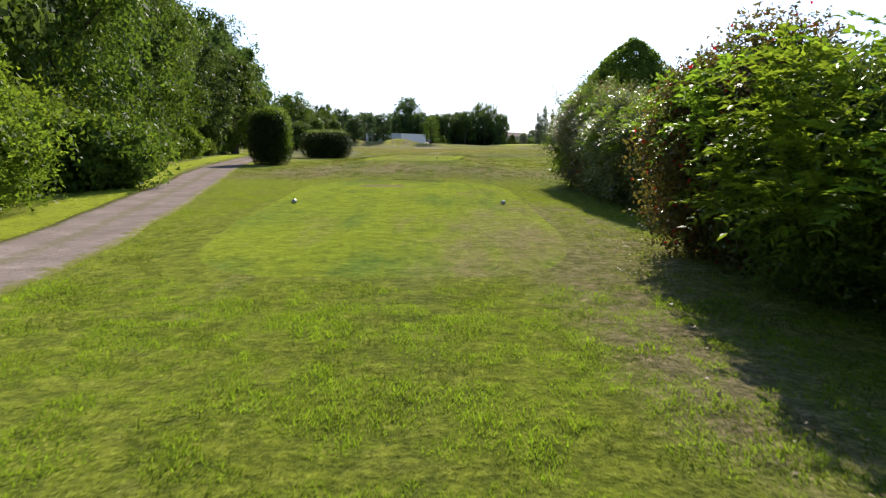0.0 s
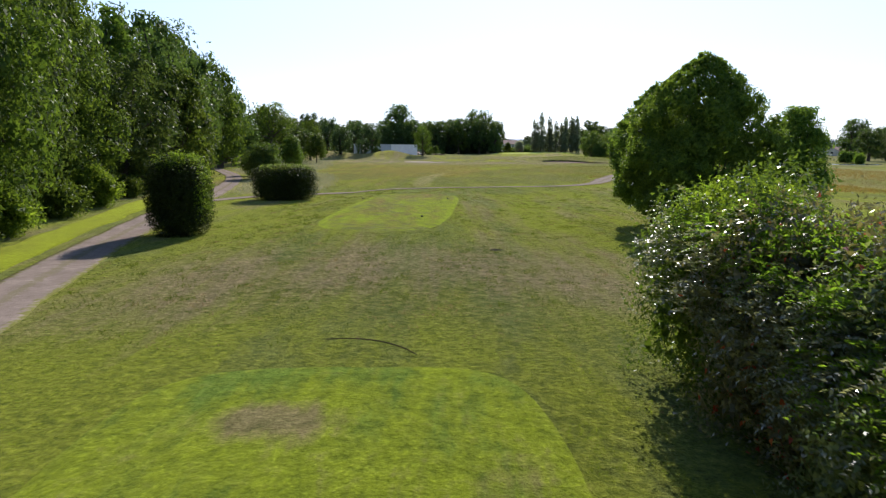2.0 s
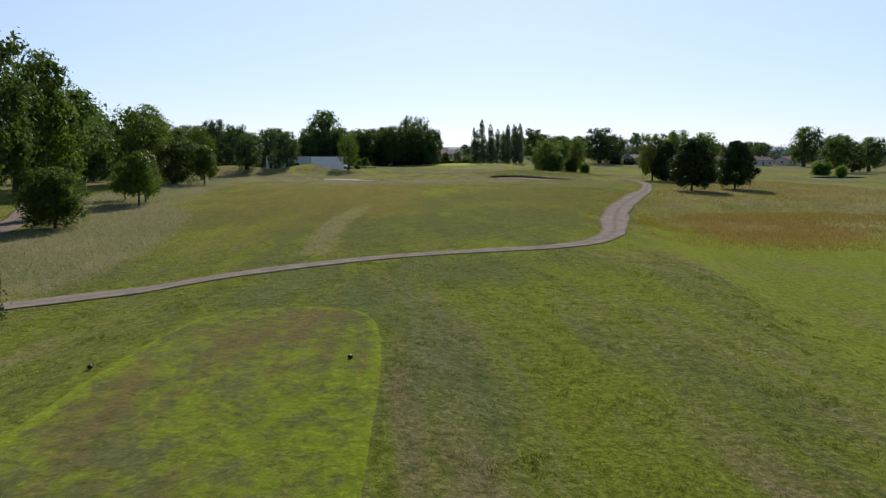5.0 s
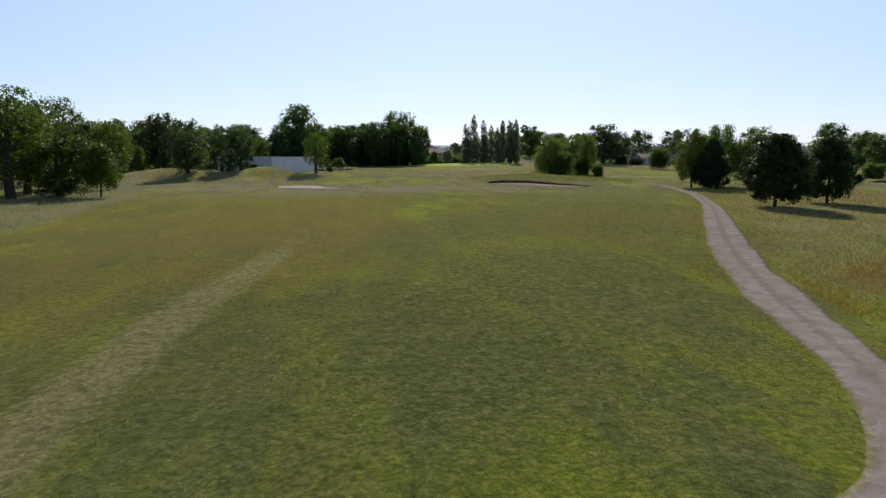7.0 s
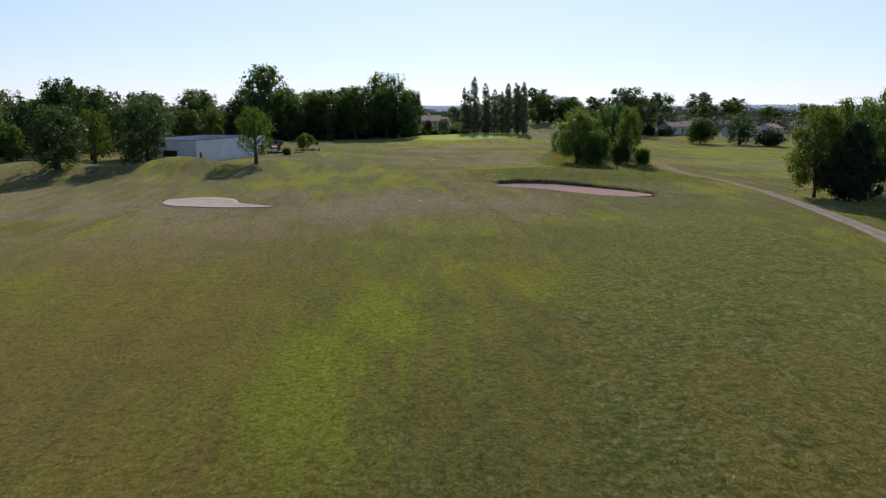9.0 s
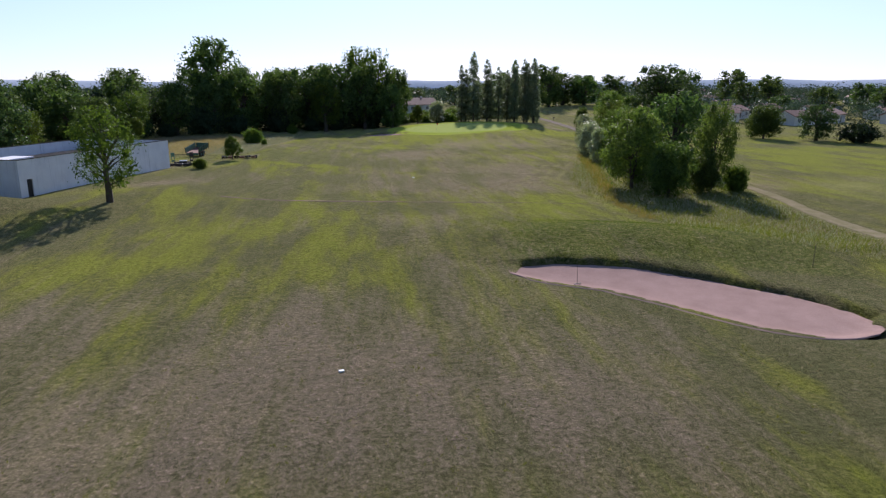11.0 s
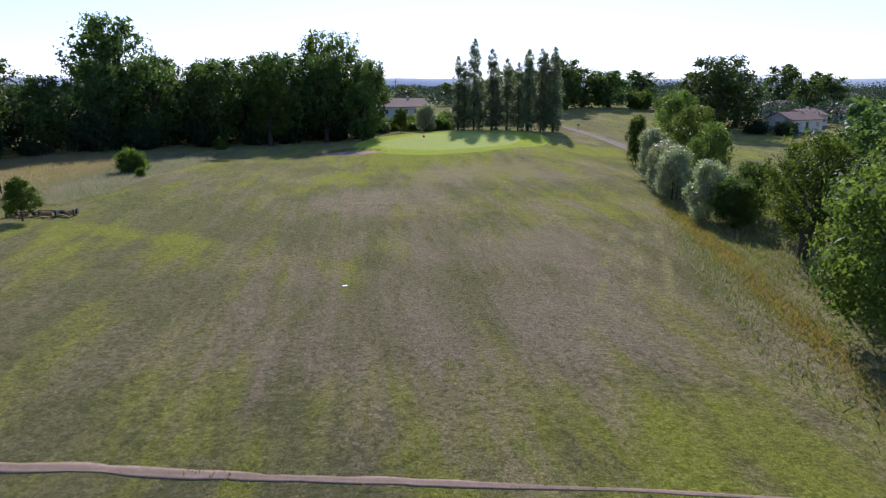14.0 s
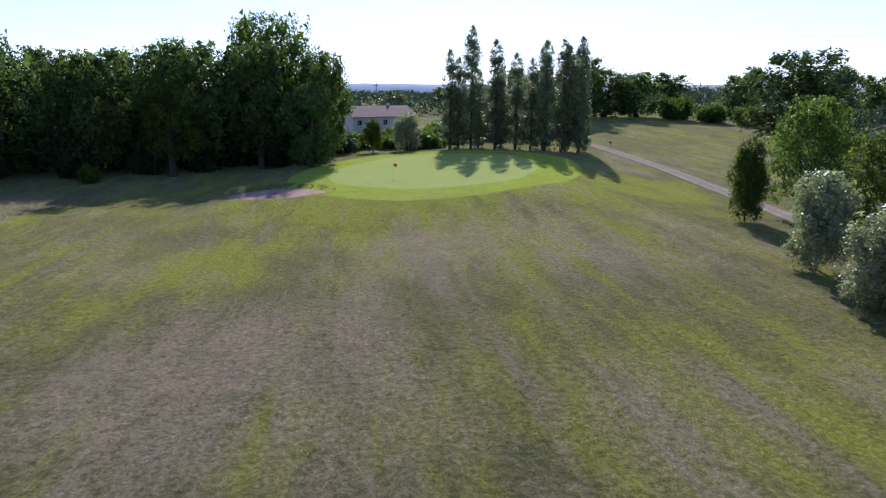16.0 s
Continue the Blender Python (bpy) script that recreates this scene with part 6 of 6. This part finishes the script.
# ---- buildings ----
def storage_building():
    """Long flat-roofed store with a parapet; built along x, near corner at the origin, front to -y."""
    top = Empty("storage_building")
    L, D, H, t = 31.0, 15.0, 4.6, 0.3
    bm = fresh()
    box(bm, 0, 1.1, 0, t, -1.2, H)
    box(bm, 2.0, L, 0, t, -1.2, H)
    box(bm, 1.1, 2.0, 0, t, 2.3, H)
    part("front_wall", bm, M_RENDERWALL, top)
    bm = fresh()
    box(bm, 0, t, t, 4.0, -1.2, H)
    box(bm, 0, t, 7.0, D - t, -1.2, H)
    box(bm, 0, t, 4.0, 7.0, -1.2, 1.5)
    box(bm, 0, t, 4.0, 7.0, 2.7, H)
    part("side_wall", bm, M_RENDERWALL, top)
    part("side_wall", box(fresh(), L - t, L, t, D - t, -1.2, H), M_RENDERWALL, top)
    part("back_wall", box(fresh(), 0, L, D - t, D, -1.2, H), M_RENDERWALL, top)
    part("flat_roof", box(fresh(), t, L - t, t, D - t, H - 1.75, H - 1.5), M_ROOF, top, "dark flat roof behind the parapet")
    bm = fresh()
    box(bm, -0.05, L + 0.05, -0.05, t + 0.05, H, H + 0.07, 0.015)
    box(bm, -0.05, L + 0.05, D - t - 0.05, D + 0.05, H, H + 0.07, 0.015)
    box(bm, -0.05, t + 0.05, t + 0.05, D - t - 0.05, H, H + 0.07, 0.015)
    box(bm, L - t - 0.05, L + 0.05, t + 0.05, D - t - 0.05, H, H + 0.07, 0.015)
    part("parapet_cap", bm, M_ROOF, top, "dark metal coping")
    part("door", box(fresh(), 1.12, 1.98, 0.12, 0.2, -0.3, 2.28, 0.01), M_BLACK, top, "dark steel door")
    w = part("window", box(fresh(), 0.1, 0.16, 4.05, 6.95, 1.52, 2.68), M_GLASS, top, "dark window")
    for y in (4.02, 5.45, 6.9):
        part("window_bar", box(fresh(), 0.05, 0.2, y, y + 0.08, 1.5, 2.7), M_BLACK, w)
    part("roof_hatch", box(fresh(), 3.5, 8.5, 5, 8, H - 1.5, H - 0.4, 0.03), M_RENDERWALL, top, "pale raised roof slab")
    return tagged(top, "long low white rendered store with a flat roof", "building")


store = storage_building()
store.matrix_basis = pose(-17.0, 267.5, 0.55, 0, 0, 73.5)


def gable_house(name, label, L, D, H, R, seed, wings=1):
    """House along x with a tiled gable roof, windows and a door on the front (-y)."""
    rng = random.Random(seed)
    top = Empty(name)
    bm = fresh()
    box(bm, -L / 2, L / 2, -D / 2, D / 2, -0.8, H)
    vs = [bm.verts.new(v) for v in ((-L / 2, -D / 2, H), (-L / 2, D / 2, H), (-L / 2, 0, H + R), (L / 2, -D / 2, H), (L / 2, D / 2, H), (L / 2, 0, H + R))]
    bm.faces.new((vs[0], vs[2], vs[1]))
    bm.faces.new((vs[3], vs[4], vs[5]))
    part("wall", bm, M_HOUSE, top)
    for s in (-1, 1):
        bm = fresh()
        o = 0.5
        e = R / (D / 2) * o
        a = [(-L / 2 - o, s * (D / 2 + o), H - e), (L / 2 + o, s * (D / 2 + o), H - e), (L / 2 + o, 0, H + R), (-L / 2 - o, 0, H + R)]
        lo = [bm.verts.new(Vector(v) + Vector((0, 0, 0.03))) for v in a]
        hi = [bm.verts.new(Vector(v) + Vector((0, 0, 0.21))) for v in a]
        bm.faces.new(hi)
        bm.faces.new(lo[::-1])
        for i in range(4):
            bm.faces.new((lo[i], lo[(i + 1) % 4], hi[(i + 1) % 4], hi[i]))
        bmesh.ops.recalc_face_normals(bm, faces=bm.faces)
        part("roof", bm, M_TILE, top, "reddish tiled roof slope")
    part("chimney", box(fresh(), L * 0.2, L * 0.2 + 0.7, 0.3, 0.9, H + R * 0.5, H + R + 0.8, 0.03), M_HOUSE, top)
    n = max(2, int(L / 3.4))
    for i in range(n):
        x = -L / 2 + (i + 0.5) * L / n
        for storey in range(1 if H < 4 else 2):
            zb = 0.9 + storey * 2.8
            if storey == 0 and i == n // 2:
                part("door", box(fresh(), x - 0.5, x + 0.5, -D / 2 - 0.05, -D / 2 - 0.004, 0, 2.1), M_POST, top, "brown front door")
                continue
            w = part("window", box(fresh(), x - 0.6, x + 0.6, -D / 2 - 0.03, -D / 2 - 0.004, zb, zb + 1.2), M_GLASS, top)
            bm = fresh()
            for x0, x1, z0, z1 in ((x - 0.68, x - 0.6, zb - 0.08, zb + 1.28), (x + 0.6, x + 0.68, zb - 0.08, zb + 1.28), (x - 0.6, x + 0.6, zb - 0.08, zb), (x - 0.6, x + 0.6, zb + 1.2, zb + 1.28), (x - 0.03, x + 0.03, zb, zb + 1.2)):
                box(bm, x0, x1, -D / 2 - 0.07, -D / 2 - 0.004, z0, z1)
            part("frame", bm, M_WHITE, w)
    for s in (-1, 1):
        part("window", box(fresh(), s * (L / 2 + 0.02) - 0.016, s * (L / 2 + 0.02) + 0.016, -0.6, 0.6, 1.0, 2.1), M_GLASS, top)
    return tagged(top, label, "house")


LOW = gable_house("house", "low white house with a reddish tiled roof", 13, 8, 2.8, 1.7, 3)
LOW.matrix_basis = pose(149, 414, high(149, 414) + 0.3, 0, 0, 20)
TWO = gable_house("house", "white two-storey house with a tiled roof", 19, 9, 5.8, 2.4, 4)
TWO.matrix_basis = pose(45, 470, 0.6, 0, 0, 30)
for x, y, turn in [(172, 402, 15), (192, 414, 40), (212, 402, 10), (236, 412, 30), (205, 440, 20), (163, 430, 30), (186, 446, 20), (178, 470, 60), (205, 500, 10), (182, 505, 30), (232, 470, 75), (250, 520, 25), (225, 430, 40), (268, 480, 10), (290, 560, 30), (245, 600, 20), (300, 640, 15), (340, 640, 30), (330, 580, 60),
                   (210, 620, 15), (190, 660, 40), (270, 690, 20), (360, 700, 25), (390, 650, 10), (420, 740, 35), (320, 760, 20), (230, 740, 15), (400, 820, 25), (290, 830, 10), (470, 800, 30)]:
    tagged(copy_thing(LOW, pose(x, y, high(x, y) + 0.2, 0, 0, turn)), group="houses beyond the course")
for x, y, turn in [(200, 560, 20), (310, 520, 35), (255, 640, 15), (380, 760, 20)]:
    tagged(copy_thing(TWO, pose(x, y, high(x, y), 0, 0, turn)), group="houses beyond the course")

def dark_barn():
    top = Empty("barn")
    part("wall", box(fresh(), -8, 8, -5, 5, -0.8, 5.2), M_CLADDING, top)
    part("roof", box(fresh(), -8.4, 8.4, -5.4, 5.4, 5.2, 5.5, 0.03), M_ROOF, top)
    part("vent_box", box(fresh(), 4.6, 7.4, -3, 0, 5.5, 6.7, 0.04), M_CLADDING, top, "dark box on the roof")
    for i in range(16):
        part("board", box(fresh(), -8 + i, -7.12 + i, -5.05, -5.004, -0.6, 5.1), M_CLADDING, top)
    part("door", box(fresh(), -2, 1.4, -5.12, -5.06, -0.5, 3.2, 0.02), M_BLACK, top, "dark sliding door")
    return tagged(top, "dark boarded barn with a flat roof", "barn")


barn = dark_barn()
barn.matrix_basis = pose(-60.5, 262, high(-60.5, 262), 0, 0, -14)

# pond by the second fairway
pond = rounded_sheet("water", (140, 240, 15, 6.0, 40, 2.2), M_WATER, 0.05, wobble=0.12, seed=12, rings=8)
tagged(pond, "still bright pond beside the second fairway", "pond", kind="structure")


# ---- implements parked by the store ----
def wheel(parent, x, y, r, w):
    bm = fresh()
    rod(bm, (x, y - w / 2, r), (x, y + w / 2, r), r, seg=18)
    t = part("wheel", bm, M_RUBBER, parent)
    bm = fresh()
    rod(bm, (x, y - w / 2 - 0.02, r), (x, y + w / 2 + 0.02, r), r * 0.5, seg=14)
    part("rim", bm, M_TRAILER, t)


def tipping_trailer():
    """Trailer with its open end towards -x, the bed raised a little at the front."""
    top = Empty("tipping_trailer")
    body = part("bed", box(fresh(), -2.3, 2.3, -1.12, 1.12, 0.72, 0.84, 0.01), M_RUSTY, top, "rusty red trailer floor")
    for y in (-1.12, 1.12):
        o = 0.12 if y > 0 else -0.12
        bm = fresh()
        c = [(-2.3, y, 0.84), (2.3, y, 0.84), (2.3, y + o, 1.74), (-2.3, y + o, 1.74)]
        lo, hi = [bm.verts.new(v) for v in c], [bm.verts.new((v[0], v[1] + (0.06 if y > 0 else -0.06), v[2])) for v in c]
        bm.faces.new(lo)
        bm.faces.new(hi[::-1])
        for k in range(4):
            bm.faces.new((lo[k], hi[k], hi[(k + 1) % 4], lo[(k + 1) % 4]))
        bmesh.ops.recalc_face_normals(bm, faces=bm.faces)
        part("side_board", bm, M_TRAILER, body, "dark green side board")
        for x in (-2.25, -1.1, 0.0, 1.1, 2.25):
            part("board_post", rod(fresh(), (x, y + o * 0.3 + (0.1 if y > 0 else -0.1), 0.6), (x, y + o * 1.2 + (0.1 if y > 0 else -0.1), 1.86), 0.05, 0.05, 6), M_BLACK, body)
    part("front_board", box(fresh(), 2.22, 2.3, -1.1, 1.1, 0.85, 1.74, 0.015), M_TRAILER, body, "dark green front board")
    part("tail_flap", box(fresh(), -2.42, -2.32, -1.1, 1.1, 0.38, 0.8, 0.015), M_TRAILER, body, "lowered tail board")
    body.matrix_basis = Matrix.Translation((-2.0, 0, 0.75)) @ Matrix.Rotation(radians(-8), 4, "Y") @ Matrix.Translation((2.0, 0, -0.75))
    bm = fresh()
    for y in (-0.5, 0.5):
        box(bm, -2.0, 2.2, y - 0.07, y + 0.07, 0.5, 0.7)
    rod(bm, (2.2, 0.5, 0.6), (3.5, 0, 0.5), 0.06)
    rod(bm, (2.2, -0.5, 0.6), (3.5, 0, 0.5), 0.06)
    rod(bm, (3.3, 0, 0.5), (3.3, 0, 0.0), 0.04)
    rod(bm, (1.4, 0, 0.6), (1.9, 0, 1.3), 0.07)
    part("chassis", bm, M_BLACK, top)
    for y in (-0.95, 0.95):
        wheel(top, -1.0, y, 0.46, 0.3)
        wheel(top, 0.05, y, 0.46, 0.3)
    return tagged(top, "dark green tipping trailer with a rusty red floor", "trailer")


tr = tipping_trailer()
tr.matrix_basis = pose(-8.2, 316.5, high(-8.2, 316.5), 0, 0, 80)


def gang_mower():
    top = Empty("gang_mower")
    bm = fresh()
    box(bm, -1.3, 1.3, -0.12, 0.12, 0.4, 0.58, 0.02)
    rod(bm, (0, -0.1, 0.5), (0, -2.4, 0.35), 0.07)
    rod(bm, (-1.2, 0, 0.5), (0, -1.5, 0.4), 0.05)
    rod(bm, (1.2, 0, 0.5), (0, -1.5, 0.4), 0.05)
    part("frame", bm, M_BLACK, top)
    for x in (-1.45, 1.45):
        bm = fresh()
        for k in (-0.2, 0.2):
            rod(bm, (x + k, 0.02, 0.5), (x + k * 1.25, 0.06, 2.0), 0.045, 0.045, 8)
        box(bm, x - 0.3, x + 0.3, -0.06, 0.16, 1.45, 2.1, 0.05)
        box(bm, x - 0.24, x + 0.24, -0.04, 0.14, 0.62, 0.9, 0.04)
        part("raised_deck", bm, M_TRAILER if x < 0 else M_BLACK, top, "cutting deck folded upright")
    part("cross_bar", rod(fresh(), (-1.4, 0.06, 1.78), (1.4, 0.06, 1.78), 0.035), M_BLACK, top)
    part("deck_cover", box(fresh(), -0.5, 0.75, -0.65, 0.25, 0.62, 0.84, 0.08), M_SILVERY, top, "pale grey metal cover")
    for x in (-1.05, 1.05):
        bm = fresh()
        rod(bm, (x - 0.14, -0.75, 0.34), (x + 0.14, -0.75, 0.34), 0.34, seg=16)
        part("wheel", bm, M_RUBBER, top)
    for x, y in ((-1.7, -1.0), (-0.6, -1.35), (0.6, -1.35), (1.7, -1.0), (0.0, 0.7)):
        bm = fresh()
        rod(bm, (x - 0.5, y, 0.24), (x + 0.5, y, 0.24), 0.15, seg=10)
        rod(bm, (x - 0.5, y - 0.2, 0.12), (x + 0.5, y - 0.2, 0.12), 0.08, seg=8)
        box(bm, x - 0.55, x + 0.55, y - 0.16, y + 0.12, 0.36, 0.44, 0.03)
        part("cutting_unit", bm, M_BLACK, top)
    return tagged(top, "dark towed gang mower with two decks folded up", "mower")


gm = gang_mower()
gm.matrix_basis = pose(-7.2, 301.2, high(-7.2, 301.2), 0, 0, 12)


def reel_gang():
    """Low row of towed cutting reels with small wheels at both ends."""
    top = Empty("reel_mower")
    bm = fresh()
    box(bm, -2.9, 2.9, -0.05, 0.05, 0.38, 0.46)
    rod(bm, (-2.4, 0, 0.42), (0, 1.3, 0.36), 0.04)
    rod(bm, (2.4, 0, 0.42), (0, 1.3, 0.36), 0.04)
    part("frame", bm, M_BLACK, top)
    for i in range(6):
        x = -2.5 + i * 1.0
        y = 0.35 * (-1) ** i
        bm = fresh()
        rod(bm, (x - 0.38, y, 0.26), (x + 0.38, y, 0.26), 0.17, seg=9)
        box(bm, x - 0.42, x - 0.36, y - 0.24, y + 0.24, 0.1, 0.46, 0.02)
        box(bm, x + 0.36, x + 0.42, y - 0.24, y + 0.24, 0.1, 0.46, 0.02)
        rod(bm, (x, y, 0.3), (x + 0.15, y * 0.2, 0.62), 0.035)
        bmesh.ops.rotate(bm, verts=bm.verts, cent=(x, y, 0), matrix=Matrix.Rotation(radians((-34, 22, 48, -15, 30, -50)[i]), 3, "Z"))
        rod(bm, (x - 0.3, y + 0.2, 0.1), (x + 0.25, y - 0.15, 0.72 - 0.07 * i), 0.03)
        part("cutting_reel", bm, M_RUSTY if i % 2 == 1 else M_BLACK, top)
        if i % 2 == 0:
            part("guard", box(fresh(), x - 0.16, x + 0.16, y - 0.32, y - 0.27, 0.22, 0.48, 0.01), M_WHITE, top, "white guard plate")
    for x, y in ((-2.95, -0.2), (-2.95, 0.35), (2.95, -0.2), (3.1, 0.4), (1.5, -0.6)):
        bm = fresh()
        rod(bm, (x - 0.08, y, 0.3), (x + 0.08, y, 0.3), 0.3, seg=16)
        part("wheel", bm, M_RUBBER, top)
    return tagged(top, "low dark row of towed mower reels in grass", "mower")


hr = reel_gang()
hr.matrix_basis = pose(0.2, 311.6, high(0.2, 311.6), 0, 0, 6)


# ---- small things of the course ----
def flagstick():
    top = Empty("flagstick")
    bm = fresh()
    rod(bm, (0, 0, -0.1), (0, 0, 2.25), 0.02, 0.014, 8)
    part("pole", bm, M_WHITE, top)
    V, F = [], []
    for i in range(9):
        u = i / 8
        for k in (0, 1):
            V.append((0.02 + 0.5 * u, 0.06 * math.sin(u * 6), 2.22 - 0.42 * k - 0.12 * u))
    for i in range(8):
        F.append((2 * i, 2 * i + 1, 2 * i + 3, 2 * i + 2))
    raw("flag", V, F, M_RED, top)["label"] = "red cloth flag"
    return tagged(top, "red flag on a thin white pole", "flagstick")


fl = flagstick()
fl.matrix_basis = pose(44.6, 382.5, high(44.6, 382.5), 0, 0, 15)


def marker(material, label):
    bm = fresh()
    bmesh.ops.create_uvsphere(bm, u_segments=14, v_segments=9, radius=0.075, matrix=Matrix.Translation((0, 0, 0.05)) @ Matrix.Diagonal((1, 1, 0.85, 1)))
    rod(bm, (0, 0, -0.06), (0, 0, 0.05), 0.02, 0.02, 8)
    return tagged(part("tee_marker", bm, material, None, smooth=True), label, "tee marker", group="tee markers")


mk = marker(M_SILVERY, "small round grey tee marker on the turf")
spots = [(1.75, 19.6), (-4.3, 19.2), (-0.6, 57.4), (-5.9, 72.2), (1.2, 72.4)]
for i, (x, y) in enumerate(spots):
    m4 = pose(x, y, high(x, y) + 0.025)
    if i == 2:
        mk = marker(M_BLACK, "small round dark tee marker on the turf")
        mk.matrix_basis = m4
    elif i:
        copy_thing(mk, m4)
    else:
        mk.matrix_basis = m4


def stake(x, y, tall, lean, label):
    bm = fresh()
    rod(bm, (0, 0, -0.1), (lean, 0, tall), 0.028, 0.022, 8)
    bmesh.ops.create_cone(bm, cap_ends=True, segments=8, radius1=0.022, radius2=0.004, depth=0.05, matrix=Matrix.Translation((lean, 0, tall + 0.02)))
    ob = tagged(part("marker_stake", bm, M_POST), label, "stake")
    ob.matrix_basis = pose(x, y, high(x, y))


stake(55.2, 229.4, 1.75, 0.02, "weathered wooden marker stake beside the bunker")
stake(57.5, 222.5, 1.6, -0.03, "thin wooden stake beside the bunker")


def rake(x, y, turn):
    top = Empty("bunker_rake")
    part("handle", rod(fresh(), (0, 0, 0.15), (0, 0.15, 1.75), 0.016, 0.016, 8), M_POST, top)
    bm = fresh()
    box(bm, -0.32, 0.32, -0.03, 0.03, 0.12, 0.17)
    for i in range(9):
        rod(bm, (-0.3 + i * 0.075, 0, 0.13), (-0.3 + i * 0.075, 0.01, 0.0), 0.008, 0.005, 5)
    part("head", bm, M_BLACK, top)
    top.matrix_basis = pose(x, y, high(x, y) + 0.1, 0, 0, turn)
    tagged(top, "bunker rake standing upright at the sand's edge", "rake")


rake(37.2, 229.4, 20)


def plate(x, y, s):
    bm = box(fresh(), -s, s, -s * 0.7, s * 0.7, -0.03, 0.05, 0.012)
    ob = tagged(part("distance_plate", bm, M_WHITE), "small white marker plate set in the fairway", "marker plate", group="fairway plates")
    ob.matrix_basis = pose(x, y, high(x, y) + 0.02, 0, 0, 20)


plate(20.9, 216.0, 0.13)
plate(30.1, 286.6, 0.17)

# scrap of cut branches on the grass
bm = fresh()
for i in range(16):
    a = rnd.uniform(0, 6.28)
    ln = rnd.uniform(0.2, 0.5)
    cx, cy = rnd.gauss(0, 0.3), rnd.gauss(0, 0.12)
    rod(bm, (cx - math.cos(a) * ln, cy - math.sin(a) * ln, 0.03), (cx + math.cos(a) * ln, cy + math.sin(a) * ln, 0.07), 0.014, 0.008, 5)
tw = tagged(part("twig_pile", bm, M_BARK), "small heap of dark twigs lying on grass", "twigs")
tw.matrix_basis = pose(3.0, 46.4, high(3.0, 46.4)) @ Matrix.Diagonal((0.62, 0.62, 0.62, 1))

# dead tree above the wood
rng = np.random.default_rng(33)
lines = [([(0, 0, -0.2), (0.2, 0.1, 8), (0.1, 0.3, 16), (-0.5, 0.3, 21.5)], [0.28, 0.2, 0.12, 0.03])]
for k in range(14):
    z = rng.uniform(10, 20)
    a, ln = rng.uniform(0, 6.28), rng.uniform(1.0, 2.6)
    lines.append(([(0.1, 0.2, z), (0.5 * ln * math.cos(a), 0.5 * ln * math.sin(a), z + ln * 0.5), (0.8 * ln * math.cos(a), 0.8 * ln * math.sin(a), z + ln * 1.2)], [0.06, 0.04, 0.012]))
snag = Empty("dead_tree")
V, F = tubes(lines, 6)
raw("trunk", V, F, M_BARK, snag, smooth=True)
tagged(snag, "bare dead tree standing above the wood", "tree")
snag.matrix_basis = pose(-11.3, 401.8, high(-11.3, 401.8) - 0.1) @ Matrix.Diagonal((1, 1, 0.955, 1))

# thin pole beside the house
bm = fresh()
rod(bm, (0, 0, -0.2), (0, 0, 12.6), 0.13, 0.09, 8)
box(bm, -0.9, 0.9, -0.06, 0.06, 11.6, 11.75)
for x in (-0.8, 0, 0.8):
    rod(bm, (x, 0, 11.75), (x, 0, 12.0), 0.05, 0.04, 6)
pl = tagged(part("utility_pole", bm, M_POST), "slim wooden utility pole behind the house", "pole")
pl.matrix_basis = pose(46.7, 517, high(46.7, 517), 0, 0, 30) @ Matrix.Diagonal((1, 1, 1.15, 1))


def path_sign(x, y):
    top = Empty("path_sign")
    part("post", rod(fresh(), (0, 0, -0.1), (0, 0, 1.2), 0.05, 0.05, 8), M_POST, top)
    part("board", box(fresh(), -0.35, 0.35, -0.06, -0.02, 0.85, 1.2, 0.01), M_POST, top, "small dark wooden board")
    tagged(top, "short dark sign post beside the cart path", "sign")
    top.matrix_basis = pose(x, y, high(x, y))


path_sign(92.6, 426.4)

# dead leaves and bits along the foot of the hedge
def litter(name, label, n, size, seed):
    rng = np.random.default_rng(seed)
    y = rng.uniform(1.5, 14, n)
    x = 2.9 + 0.06 * (y - 4) + rng.normal(0, 0.45, n) - 0.5 * rng.random(n)
    z = height(x, y) + rng.uniform(0.012, 0.05, n)
    N = np.stack([rng.normal(0, 0.4, n), rng.normal(0, 0.4, n), np.ones(n)], 1)
    N /= np.linalg.norm(N, axis=1)[:, None]
    V, F = leaf_mesh(np.stack([x, y, z], 1), N, np.full(n, size), rng, 0.7)
    return tagged(raw(name, V, F, M_LITTER), label, "leaf litter", kind="stuff")


litter("leaf_litter", "small dry leaves lying along the hedge", 650, 0.035, 51)
